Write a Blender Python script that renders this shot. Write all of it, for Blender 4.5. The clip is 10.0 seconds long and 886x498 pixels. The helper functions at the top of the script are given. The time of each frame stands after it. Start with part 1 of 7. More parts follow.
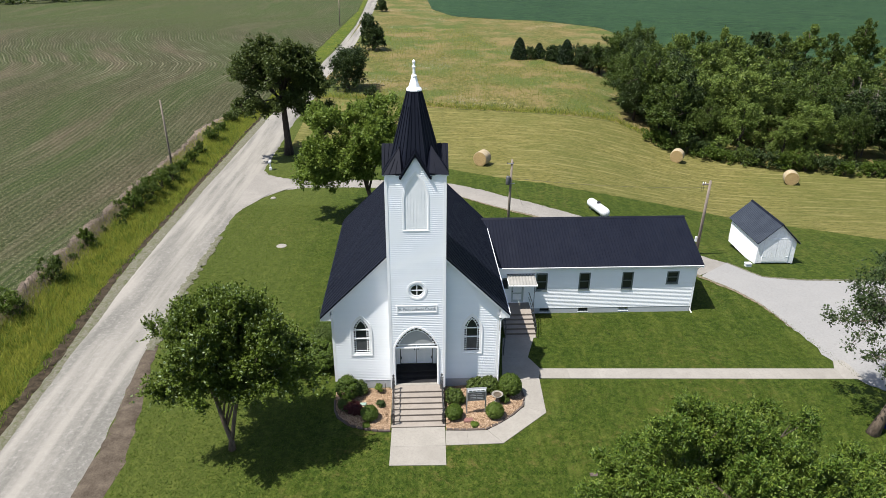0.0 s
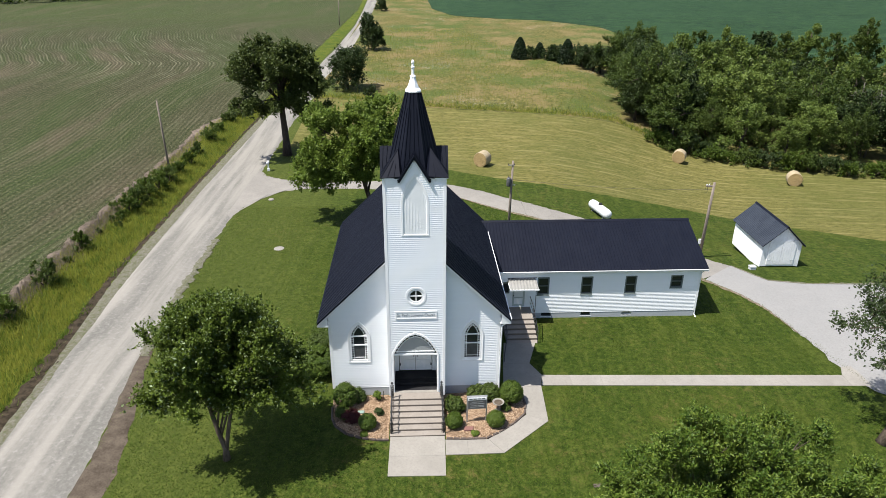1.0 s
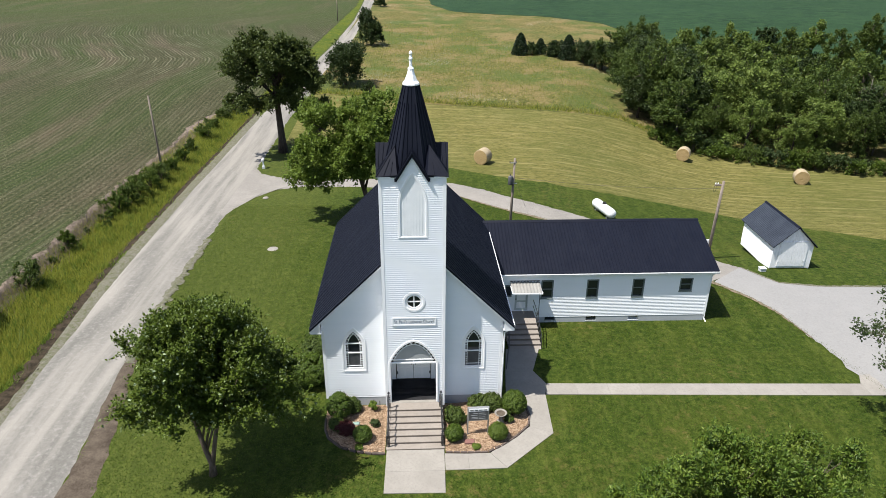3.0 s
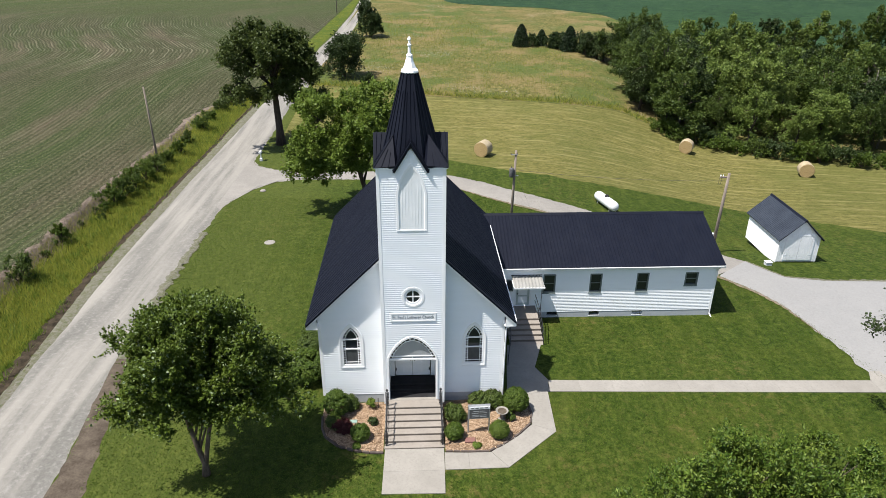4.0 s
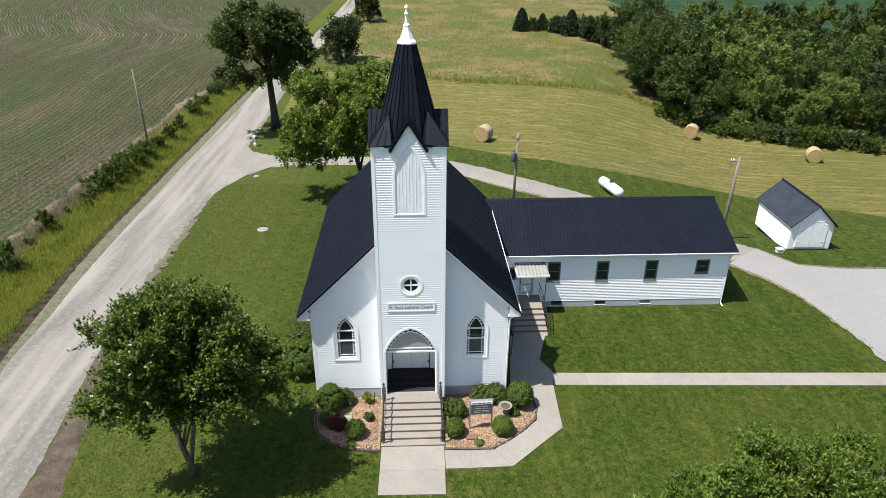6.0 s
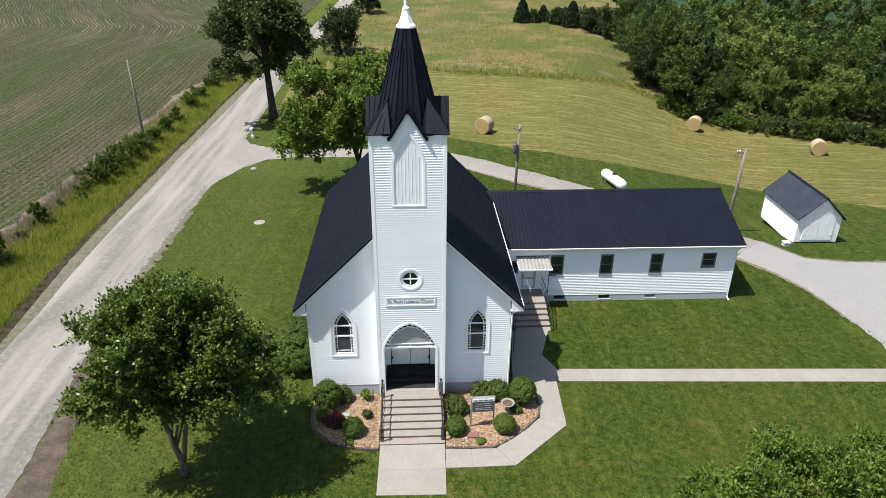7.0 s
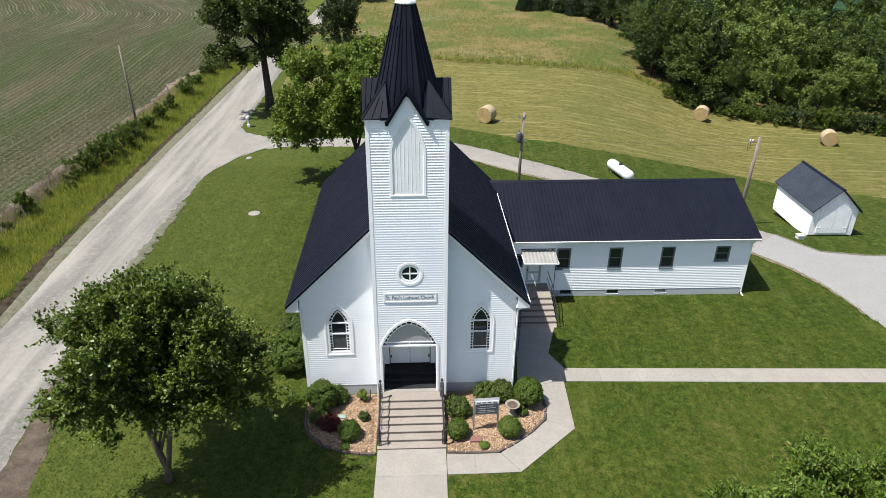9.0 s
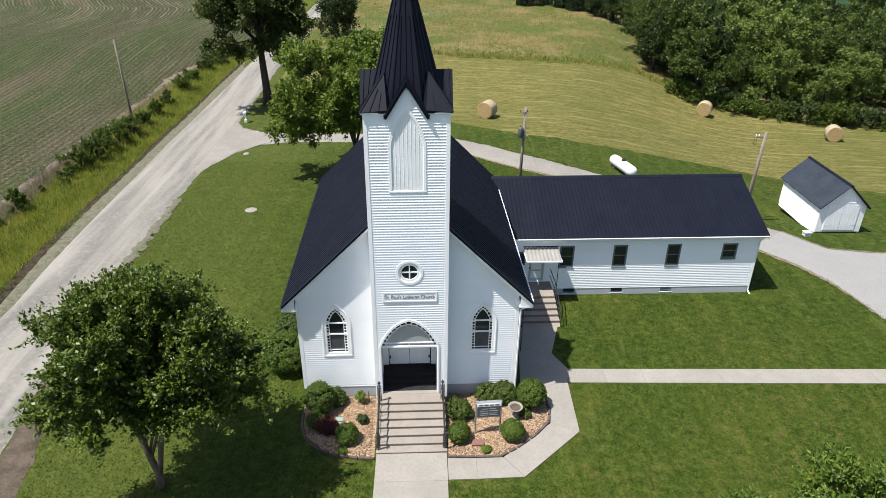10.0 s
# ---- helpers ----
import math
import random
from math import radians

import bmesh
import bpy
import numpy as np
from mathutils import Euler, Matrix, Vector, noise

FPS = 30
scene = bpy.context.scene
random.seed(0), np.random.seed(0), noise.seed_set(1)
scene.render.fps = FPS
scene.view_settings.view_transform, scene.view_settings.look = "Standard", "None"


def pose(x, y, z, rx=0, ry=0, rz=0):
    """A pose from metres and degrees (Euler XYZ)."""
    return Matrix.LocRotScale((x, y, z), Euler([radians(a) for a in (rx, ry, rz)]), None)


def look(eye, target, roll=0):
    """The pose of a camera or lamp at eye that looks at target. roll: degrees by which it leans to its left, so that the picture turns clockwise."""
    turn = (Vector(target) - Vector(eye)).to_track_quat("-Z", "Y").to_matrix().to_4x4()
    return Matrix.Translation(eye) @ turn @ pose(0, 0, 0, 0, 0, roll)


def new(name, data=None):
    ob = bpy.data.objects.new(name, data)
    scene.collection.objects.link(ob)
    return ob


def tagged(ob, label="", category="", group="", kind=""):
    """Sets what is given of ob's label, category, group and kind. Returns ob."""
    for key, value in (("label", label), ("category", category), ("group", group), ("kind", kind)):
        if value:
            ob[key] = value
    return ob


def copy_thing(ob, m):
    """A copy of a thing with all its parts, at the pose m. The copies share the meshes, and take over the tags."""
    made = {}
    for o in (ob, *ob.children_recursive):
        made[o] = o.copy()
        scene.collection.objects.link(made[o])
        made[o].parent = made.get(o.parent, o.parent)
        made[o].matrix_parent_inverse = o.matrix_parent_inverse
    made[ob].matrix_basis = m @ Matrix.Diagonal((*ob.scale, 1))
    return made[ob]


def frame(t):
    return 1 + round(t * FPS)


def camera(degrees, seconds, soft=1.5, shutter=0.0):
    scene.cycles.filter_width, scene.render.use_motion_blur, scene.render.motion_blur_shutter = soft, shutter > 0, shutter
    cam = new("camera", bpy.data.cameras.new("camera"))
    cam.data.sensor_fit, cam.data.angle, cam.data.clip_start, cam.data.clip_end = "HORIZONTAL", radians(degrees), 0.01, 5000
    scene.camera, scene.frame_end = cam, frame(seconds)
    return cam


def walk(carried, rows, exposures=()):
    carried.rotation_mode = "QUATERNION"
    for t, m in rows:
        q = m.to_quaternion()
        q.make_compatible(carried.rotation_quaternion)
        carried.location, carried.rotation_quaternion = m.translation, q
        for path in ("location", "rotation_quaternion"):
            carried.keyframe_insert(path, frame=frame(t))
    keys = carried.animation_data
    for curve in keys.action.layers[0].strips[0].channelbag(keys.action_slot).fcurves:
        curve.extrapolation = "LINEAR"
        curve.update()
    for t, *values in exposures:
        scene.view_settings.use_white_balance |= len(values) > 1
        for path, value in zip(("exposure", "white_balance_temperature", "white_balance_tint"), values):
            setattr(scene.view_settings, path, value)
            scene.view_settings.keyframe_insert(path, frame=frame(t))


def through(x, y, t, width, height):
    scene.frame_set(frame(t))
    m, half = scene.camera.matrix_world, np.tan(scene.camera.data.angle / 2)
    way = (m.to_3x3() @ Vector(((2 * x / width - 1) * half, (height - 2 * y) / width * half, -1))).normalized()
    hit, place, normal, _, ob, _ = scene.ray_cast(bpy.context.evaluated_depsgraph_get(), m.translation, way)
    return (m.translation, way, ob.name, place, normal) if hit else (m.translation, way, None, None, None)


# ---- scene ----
cam = camera(67.4, 10.0, 0.7)
PATH = [
    (0, (-0.083, -32.74, 23.947), (0.002, -30.922, 23.117), 0.3),
    (0.5, (-0.075, -32.295, 23.904), (0.011, -30.478, 23.074), 0.3),
    (1, (-0.03, -31.852, 23.843), (0.055, -30.035, 23.012), 0.3),
    (1.5, (-0.004, -31.368, 23.763), (0.081, -29.551, 22.933), 0.3),
    (2, (0.007, -30.889, 23.632), (0.093, -29.072, 22.801), 0.3),
    (2.5, (0.009, -30.421, 23.466), (0.097, -28.604, 22.633), 0.4),
    (4, (0.089, -29.085, 22.869), (0.176, -27.279, 22.013), 0.4),
    (4.5, (0.1, -28.636, 22.633), (0.189, -26.835, 21.769), 0.4),
    (5, (0.133, -28.219, 22.382), (0.221, -26.421, 21.51), 0.4),
    (5.5, (0.128, -27.792, 22.132), (0.217, -25.997, 21.254), 0.4),
    (7, (0.141, -26.524, 21.38), (0.231, -24.741, 20.479), 0.4),
    (7.5, (0.149, -26.117, 21.165), (0.238, -24.337, 20.259), 0.5),
    (8, (0.161, -25.721, 20.984), (0.249, -23.943, 20.072), 0.4),
    (8.5, (0.156, -25.309, 20.793), (0.244, -23.534, 19.876), 0.5),
    (9, (0.179, -24.896, 20.606), (0.267, -23.124, 19.683), 0.5),
    (9.5, (0.168, -24.484, 20.417), (0.257, -22.714, 19.49), 0.5),
    (10, (0.172, -24.077, 20.239), (0.261, -22.31, 19.307), 0.5),
]
walk(cam, [(t, look(eye, target, roll)) for t, eye, target, roll in PATH])

# ---- light ----
SUN_DIR = Vector((-0.45, -0.165, 1.0)).normalized()
world = bpy.data.worlds.new("sky")
scene.world = world
world.use_nodes = True
wn = world.node_tree.nodes
sky = wn.new("ShaderNodeTexSky")
sky.sky_type, sky.sun_disc = "NISHITA", False
sky.sun_elevation = math.asin(SUN_DIR.z)
sky.sun_rotation = math.atan2(SUN_DIR.x, SUN_DIR.y)
sky.air_density, sky.dust_density = 1.0, 1.5
wn["Background"].inputs["Strength"].default_value = 0.096
world.node_tree.links.new(sky.outputs["Color"], wn["Background"].inputs["Color"])
sun_data = bpy.data.lights.new("sun", "SUN")
sun_data.energy, sun_data.angle, sun_data.color = 5.0, radians(0.5), (1.0, 0.96, 0.9)
sun = new("sun", sun_data)
sun.matrix_world = look(SUN_DIR * 200, (0, 0, 0))
scene.view_settings.exposure = 0.86


# ---- materials ----
class Nodes:
    """A small wrapper that adds shader nodes and links by value or socket."""

    def __init__(self, name):
        self.mat = bpy.data.materials.new(name)
        self.mat.use_nodes = True
        self.tree = self.mat.node_tree
        self.bsdf = self.tree.nodes["Principled BSDF"]
        self.out = self.tree.nodes["Material Output"]

    def put(self, socket, value):
        if isinstance(value, bpy.types.NodeSocket):
            self.tree.links.new(value, socket)
        elif isinstance(value, (tuple, list)) and len(value) == 3 and socket.type == "RGBA":
            socket.default_value = (*value, 1)
        else:
            socket.default_value = value

    def add(self, kind, out=0, **ins):
        return self.fill(self.tree.nodes.new(kind), out, ins)

    def fill(self, n, out, ins):
        for k, v in ins.items():
            key = int(k[1:]) if k[0] == "i" and k[1:].isdigit() else k.replace("_", " ")
            self.put(n.inputs[key], v)
        return n.outputs[out]

    def pos(self):
        return self.add("ShaderNodeNewGeometry", "Position")

    def island(self):
        return self.add("ShaderNodeNewGeometry", "Random Per Island")

    def rand(self):
        return self.add("ShaderNodeObjectInfo", "Random")

    def scaled(self, v, s):
        return self.add("ShaderNodeMapping", Vector=v, Scale=s)

    def noise(self, scale, detail=4.0, rough=0.55, vec=None, dist=0.0):
        return self.add("ShaderNodeTexNoise", "Fac", Vector=vec or self.pos(), Scale=scale, Detail=detail, Roughness=rough, Distortion=dist)

    def voronoi(self, scale, vec=None, out="Distance"):
        return self.add("ShaderNodeTexVoronoi", out, Vector=vec or self.pos(), Scale=scale)

    def ramp(self, fac, stops):
        n = self.tree.nodes.new("ShaderNodeValToRGB")
        self.put(n.inputs[0], fac)
        els = n.color_ramp.elements
        while len(els) < len(stops):
            els.new(0.5)
        for e, (p, c) in zip(els, stops):
            e.position = p
            e.color = (*c, 1) if isinstance(c, tuple) else (c, c, c, 1)
        return n.outputs[0]

    def mix(self, fac, a, b, how="MIX"):
        n = self.tree.nodes.new("ShaderNodeMix")
        n.data_type, n.blend_type = "RGBA", how
        return self.fill(n, 2, {"i0": fac, "i6": a, "i7": b})

    def tone(self, c, k):
        """The colour at k times its strength."""
        return self.mix(1.0, c, (k, k, k), "MULTIPLY")

    def math(self, how, a, b=0.0):
        n = self.tree.nodes.new("ShaderNodeMath")
        n.operation = how
        return self.fill(n, 0, {"i0": a, "i1": b})

    def warp(self, vec, scale, reach, detail=2.0):
        n = self.tree.nodes.new("ShaderNodeVectorMath")
        n.operation = "MULTIPLY_ADD"
        return self.fill(n, 0, {"i0": self.add("ShaderNodeTexNoise", "Color", Vector=vec, Scale=scale, Detail=detail), "i1": reach, "i2": vec})

    def wave(self, vec, way, scale, dist, detail=2.0, rings=False):
        n = self.tree.nodes.new("ShaderNodeTexWave")
        n.wave_type = "RINGS" if rings else "BANDS"
        if rings:
            n.rings_direction = way
        else:
            n.bands_direction = way
        return self.fill(n, "Fac", {"Vector": vec, "Scale": scale, "Distortion": dist, "Detail": detail})

    def bump(self, height, strength=0.4, dist=0.02):
        self.put(self.bsdf.inputs["Normal"], self.add("ShaderNodeBump", Height=height, Strength=strength, Distance=dist))

    def done(self, color, rough=0.8, metal=0.0, spec=0.4):
        b = self.bsdf.inputs
        self.put(b["Base Color"], color)
        self.put(b["Roughness"], rough)
        self.put(b["Metallic"], metal)
        self.put(b["Specular IOR Level"], spec)
        return self.mat


def mat_plain(name, a, b, scale=3.0, rough=0.7, metal=0.0, spec=0.4, bump=0.15, fine=40.0):
    """A surface whose colour wanders between two tones, with fine grain."""
    n = Nodes(name)
    f = n.mix(0.35, n.noise(scale), n.noise(fine, 3))
    n.bump(n.noise(fine, 3), bump, 0.01)
    return n.done(n.ramp(f, [(0.35, a), (0.65, b)]), rough, metal, spec)


def n_mix(a, b):
    """The colour halfway between two."""
    return tuple((p + q) / 2 for p, q in zip(a, b))


def mat_leaf(name, dark, mid, light, through=0.35, rough=0.5, gain=0.76, spec=0.2, pale=None):
    """Leaves whose tone differs from leaf to leaf, from bough to bough and from plant to plant."""
    n = Nodes(name)
    dark, mid, light = [tuple(min(0.6, v * gain) for v in c) for c in (dark, mid, light)]
    c = n.ramp(n.island(), [(0.0, dark), (0.5, mid), (1.0, light)])
    c = n.mix(0.45, c, n.ramp(n.noise(0.8, 4), [(0.32, n_mix(dark, mid)), (0.5, mid), (0.68, n_mix(mid, light))]))
    c = n.mix(n.math("MULTIPLY", n.rand(), 0.35), c, n.mix(n.math("FRACT", n.math("MULTIPLY", n.rand(), 7.3)), n_mix(dark, mid), light))
    if pale:
        c = n.mix(n.ramp(n.math("FRACT", n.math("MULTIPLY", n.island(), 13.7)), [(0.93, 0.0), (0.95, 1.0)]), c, pale)
    n.done(c, rough, 0.0, spec)
    tr = n.add("ShaderNodeBsdfTranslucent", Color=n.mix(0.6, c, light))
    both = n.add("ShaderNodeMixShader", i0=through, i1=n.bsdf.outputs[0], i2=tr)
    n.tree.links.new(both, n.out.inputs["Surface"])
    return n.mat


def mat_lawn():
    n = Nodes("lawn_grass")
    p = n.pos()
    blades = n.noise(8, 2, 0.6)
    tuft = n.noise(2.8, 4, 0.7)
    patch = n.noise(0.20, 6, 0.66)
    mown = n.warp(n.add("ShaderNodeMapping", Vector=p, Rotation=(0.0, 0.0, 0.08)), 0.12, (1.4, 1.4, 0.0))
    mow = n.wave(mown, "X", 0.17, 1.2, 3.0)
    comb = n.noise(1.6, 5, 0.75, n.scaled(mown, (1.6, 0.30, 1)))
    c = n.ramp(tuft, [(0.32, (0.016, 0.036, 0.003)), (0.50, (0.050, 0.085, 0.012)), (0.68, (0.112, 0.145, 0.027))])
    c = n.mix(n.ramp(blades, [(0.48, 0.0), (0.62, 0.65)]), c, n.mix(tuft, (0.008, 0.021, 0.001), (0.054, 0.090, 0.009)))
    c = n.mix(n.ramp(patch, [(0.48, 0.0), (0.64, 0.38)]), c, n.mix(blades, (0.14, 0.165, 0.030), (0.050, 0.068, 0.009)))
    c = n.mix(n.ramp(comb, [(0.50, 0.0), (0.66, 0.45)]), c, (0.120, 0.150, 0.034))
    c = n.mix(n.math("MULTIPLY", n.ramp(mow, [(0.35, 0.0), (0.65, 1.0)]), 0.22), c, (0.024, 0.052, 0.004))
    dry = n.math("MULTIPLY", n.ramp(n.noise(1.6, 6, 0.8), [(0.53, 0.0), (0.62, 1.0)]), n.ramp(n.noise(0.09, 4), [(0.47, 0.0), (0.62, 0.6)]))
    c = n.mix(dry, c, (0.16, 0.138, 0.050))
    c = n.mix(n.ramp(n.noise(11, 2, 0.5), [(0.60, 0.0), (0.70, 0.4)]), c, (0.17, 0.19, 0.05))
    sep = n.tree.nodes.new("ShaderNodeSeparateXYZ")
    n.put(sep.inputs[0], n.warp(p, 0.12, (7.0, 7.0, 0.0)))
    thin = n.ramp(n.math("MULTIPLY", sep.outputs["X"], -0.04), [(0.10, 0.0), (0.34, 0.50)])
    c = n.mix(thin, c, n.mix(tuft, (0.056, 0.080, 0.016), (0.150, 0.176, 0.046)))
    n.bump(n.mix(0.5, blades, tuft), 1.0, 0.16)
    return n.done(n.mix(1.0, c, (0.61, 0.585, 0.52), "MULTIPLY"), 0.9, 0.0, 0.1)


def mat_gravel(name, a, b, dust, wheel=False, k=0.50):
    n = Nodes(name)
    p = n.pos()
    grit = n.voronoi(9, out="Color")
    fine = n.noise(7, 4, 0.75)
    big = n.noise(0.45, 5, 0.65, n.scaled(p, (1.0, 0.25 if wheel else 1.0, 1)))
    c = n.mix(n.ramp(grit, [(0.2, 0.2), (0.9, 0.5)]), a, b)
    c = n.mix(n.ramp(big, [(0.42, 0.0), (0.66, 0.45)]), c, dust)
    c = n.mix(n.ramp(fine, [(0.52, 0.0), (0.66, 0.45 if wheel else 0.22)]), c, (0.16, 0.145, 0.125))
    c = n.mix(n.ramp(n.noise(3.5, 5, 0.8), [(0.52, 0.0), (0.66, 0.5 if wheel else 0.2)]), c, (0.52, 0.50, 0.46))
    if wheel:
        long = n.noise(0.9, 2, 0.5, n.scaled(p, (1.0, 0.03, 1)))
        c = n.mix(n.ramp(long, [(0.42, 0.0), (0.62, 0.6)]), c, dust)
        grey = n.noise(0.8, 6, 0.75, n.scaled(p, (1.6, 0.10, 1)))
        c = n.mix(n.ramp(grey, [(0.5, 0.0), (0.66, 0.4)]), c, (0.17, 0.168, 0.145))
    n.bump(n.mix(0.4, grit, fine), 0.8, 0.04)
    return n.done(n.tone(c, k), 0.95, 0.0, 0.15)


def mat_soil():
    """No-till soil: rows three quarters of a metre apart, straight beside the road and swinging west in the north."""
    n = Nodes("tilled_soil")
    p = n.pos()
    sep = n.tree.nodes.new("ShaderNodeSeparateXYZ")
    n.put(sep.inputs[0], p)
    north = n.math("DIVIDE", n.math("ADD", sep.outputs["Y"], -60.0), 150.0)
    swing = n.ramp(north, [((y - 60) / 150, (f + 26) / 30) for y, f in ((60, 0.0), (88, -0.3), (102, 1.6), (109, 1.6), (117, -1.0), (130, -9.0), (145, -17.0), (160, -22.5), (172, -24.0), (186, -17.0), (198, -7.0), (210, 0.0))])
    swing.node.color_ramp.interpolation = "CARDINAL"
    shift = n.math("MULTIPLY", n.math("ADD", swing, -26 / 30), -30.0)
    bent = n.warp(n.add("ShaderNodeCombineXYZ", X=n.math("ADD", sep.outputs["X"], shift), Y=sep.outputs["Y"]), 0.04, (2.0, 2.0, 0.0), 1.0)
    rows = n.wave(bent, "X", 0.413, 0.7, 2.0)
    clod = n.noise(3.4, 5, 0.75, n.scaled(bent, (1.0, 0.55, 1)))
    fleck = n.noise(6.5, 3, 0.6, n.scaled(bent, (1.0, 0.5, 1)))
    streak = n.noise(0.9, 5, 0.7, n.scaled(bent, (1.5, 0.07, 1)))
    c = n.ramp(clod, [(0.36, (0.018, 0.022, 0.008)), (0.50, (0.075, 0.074, 0.036)), (0.64, (0.19, 0.168, 0.10))])
    green = n.noise(0.5, 4, 0.6, n.scaled(bent, (0.16, 0.028, 1)))
    c = n.mix(n.ramp(green, [(0.40, 0.10), (0.60, 0.80)]), c, n.ramp(clod, [(0.34, (0.020, 0.042, 0.008)), (0.66, (0.098, 0.140, 0.040))]))
    bare = n.noise(0.5, 5, 0.65, n.add("ShaderNodeMapping", Vector=bent, Location=(41.0, 17.0, 0.0), Scale=(0.22, 0.035, 1)))
    c = n.mix(n.ramp(bare, [(0.53, 0.0), (0.66, 0.75)]), c, n.ramp(clod, [(0.34, (0.055, 0.042, 0.028)), (0.66, (0.26, 0.20, 0.14))]))
    c = n.mix(n.ramp(streak, [(0.50, 0.0), (0.66, 0.5)]), c, (0.20, 0.175, 0.115))
    c = n.mix(n.math("MULTIPLY", n.ramp(rows, [(0.3, 0.0), (0.8, 1.0)]), 0.42), c, (0.022, 0.036, 0.010))
    c = n.mix(n.ramp(fleck, [(0.57, 0.0), (0.67, 0.85)]), c, (0.34, 0.305, 0.20))
    far = n.ramp(n.math("MULTIPLY", sep.outputs["Y"], 0.004), [(0.60, 0.0), (0.80, 0.35)])
    c = n.mix(far, c, n.ramp(clod, [(0.32, (0.045, 0.080, 0.016)), (0.68, (0.125, 0.175, 0.055))]))
    bow = n.ramp(north, [(0.20, 0.0), (0.30, 0.9), (0.62, 0.9), (0.76, 0.0)])
    straw = n.math("MULTIPLY", n.ramp(rows, [(0.10, 1.0), (0.42, 0.0)]), n.ramp(n.noise(0.8, 4, 0.65, n.scaled(bent, (0.9, 0.10, 1))), [(0.50, 0.0), (0.60, 1.0)]))
    straw = n.math("MULTIPLY", straw, n.ramp(n.noise(0.028, 4, 0.6), [(0.42, 0.1), (0.58, 1.0)]))
    c = n.mix(n.math("MULTIPLY", n.math("MULTIPLY", straw, bow), 0.5), c, (0.44, 0.41, 0.30))
    n.bump(n.mix(0.35, clod, rows), 1.0, 0.16)
    return n.done(n.tone(c, 0.50), 0.95, 0.0, 0.08)


def mat_hay():
    n = Nodes("mown_hay_stubble")
    p = n.pos()
    bent = n.warp(n.add("ShaderNodeMapping", Vector=p, Rotation=(0.0, 0.0, 0.16)), 0.012, (5.0, 8.0, 0.0), 0.0)
    streak = n.noise(1.2, 6, 0.8, n.scaled(bent, (0.26, 2.8, 1)))
    fine = n.noise(2.2, 6, 0.8, n.scaled(bent, (0.6, 1.9, 1)))
    rows = n.noise(0.9, 6, 0.8, n.scaled(bent, (0.14, 2.8, 1)))
    c = n.ramp(streak, [(0.32, (0.110, 0.110, 0.028)), (0.50, (0.180, 0.165, 0.050)), (0.68, (0.265, 0.222, 0.086))])
    c = n.mix(n.ramp(n.noise(0.06, 6, 0.66), [(0.42, 0.0), (0.60, 0.55)]), c, n.ramp(fine, [(0.36, (0.060, 0.080, 0.018)), (0.64, (0.17, 0.185, 0.05))]))
    c = n.mix(n.ramp(fine, [(0.45, 0.0), (0.58, 0.85)]), c, (0.072, 0.074, 0.020))
    c = n.mix(n.ramp(rows, [(0.52, 0.0), (0.64, 0.34)]), c, n.mix(fine, (0.42, 0.345, 0.155), (0.24, 0.20, 0.08)))
    swath = n.wave(n.warp(bent, 0.25, (0.7, 0.45, 0.0)), "Y", 0.20, 1.6, 4.0)
    broken = n.ramp(n.noise(0.5, 5, 0.7, n.scaled(bent, (0.5, 1.2, 1))), [(0.48, 0.0), (0.60, 1.0)])
    c = n.mix(n.math("MULTIPLY", n.math("MULTIPLY", n.ramp(swath, [(0.66, 0.0), (0.95, 0.34)]), n.ramp(fine, [(0.38, 0.25), (0.58, 1.0)])), broken), c, (0.46, 0.385, 0.18))
    n.bump(n.mix(0.5, streak, fine), 1.0, 0.14)
    return n.done(n.tone(c, 0.72), 0.95, 0.0, 0.08)


def mat_meadow():
    n = Nodes("tall_meadow")
    clump = n.noise(1.5, 6, 0.78)
    tuft = n.noise(0.40, 6, 0.72)
    c = n.ramp(clump, [(0.36, (0.060, 0.072, 0.016)), (0.50, (0.165, 0.152, 0.044)), (0.64, (0.33, 0.265, 0.115))])
    c = n.mix(n.ramp(tuft, [(0.46, 0.0), (0.64, 0.6)]), c, n.mix(clump, (0.075, 0.10, 0.022), (0.15, 0.165, 0.045)))
    c = n.mix(n.ramp(n.noise(0.045, 6, 0.68), [(0.45, 0.0), (0.57, 0.8)]), c, n.mix(clump, (0.060, 0.105, 0.020), (0.135, 0.175, 0.045)))
    c = n.mix(n.ramp(n.noise(0.10, 6, 0.7), [(0.49, 0.0), (0.60, 0.7)]), c, n.mix(clump, (0.23, 0.165, 0.07), (0.36, 0.27, 0.13)))
    bloom = n.math("MULTIPLY", n.ramp(n.noise(4.0, 2, 0.5), [(0.62, 0.0), (0.68, 1.0)]), n.ramp(n.noise(0.07, 3, 0.6), [(0.56, 0.0), (0.64, 1.0)]))
    c = n.mix(bloom, c, (0.55, 0.55, 0.47))
    n.bump(n.mix(0.5, clump, tuft), 1.0, 0.35)
    return n.done(n.tone(c, 0.56), 0.95, 0.0, 0.1)


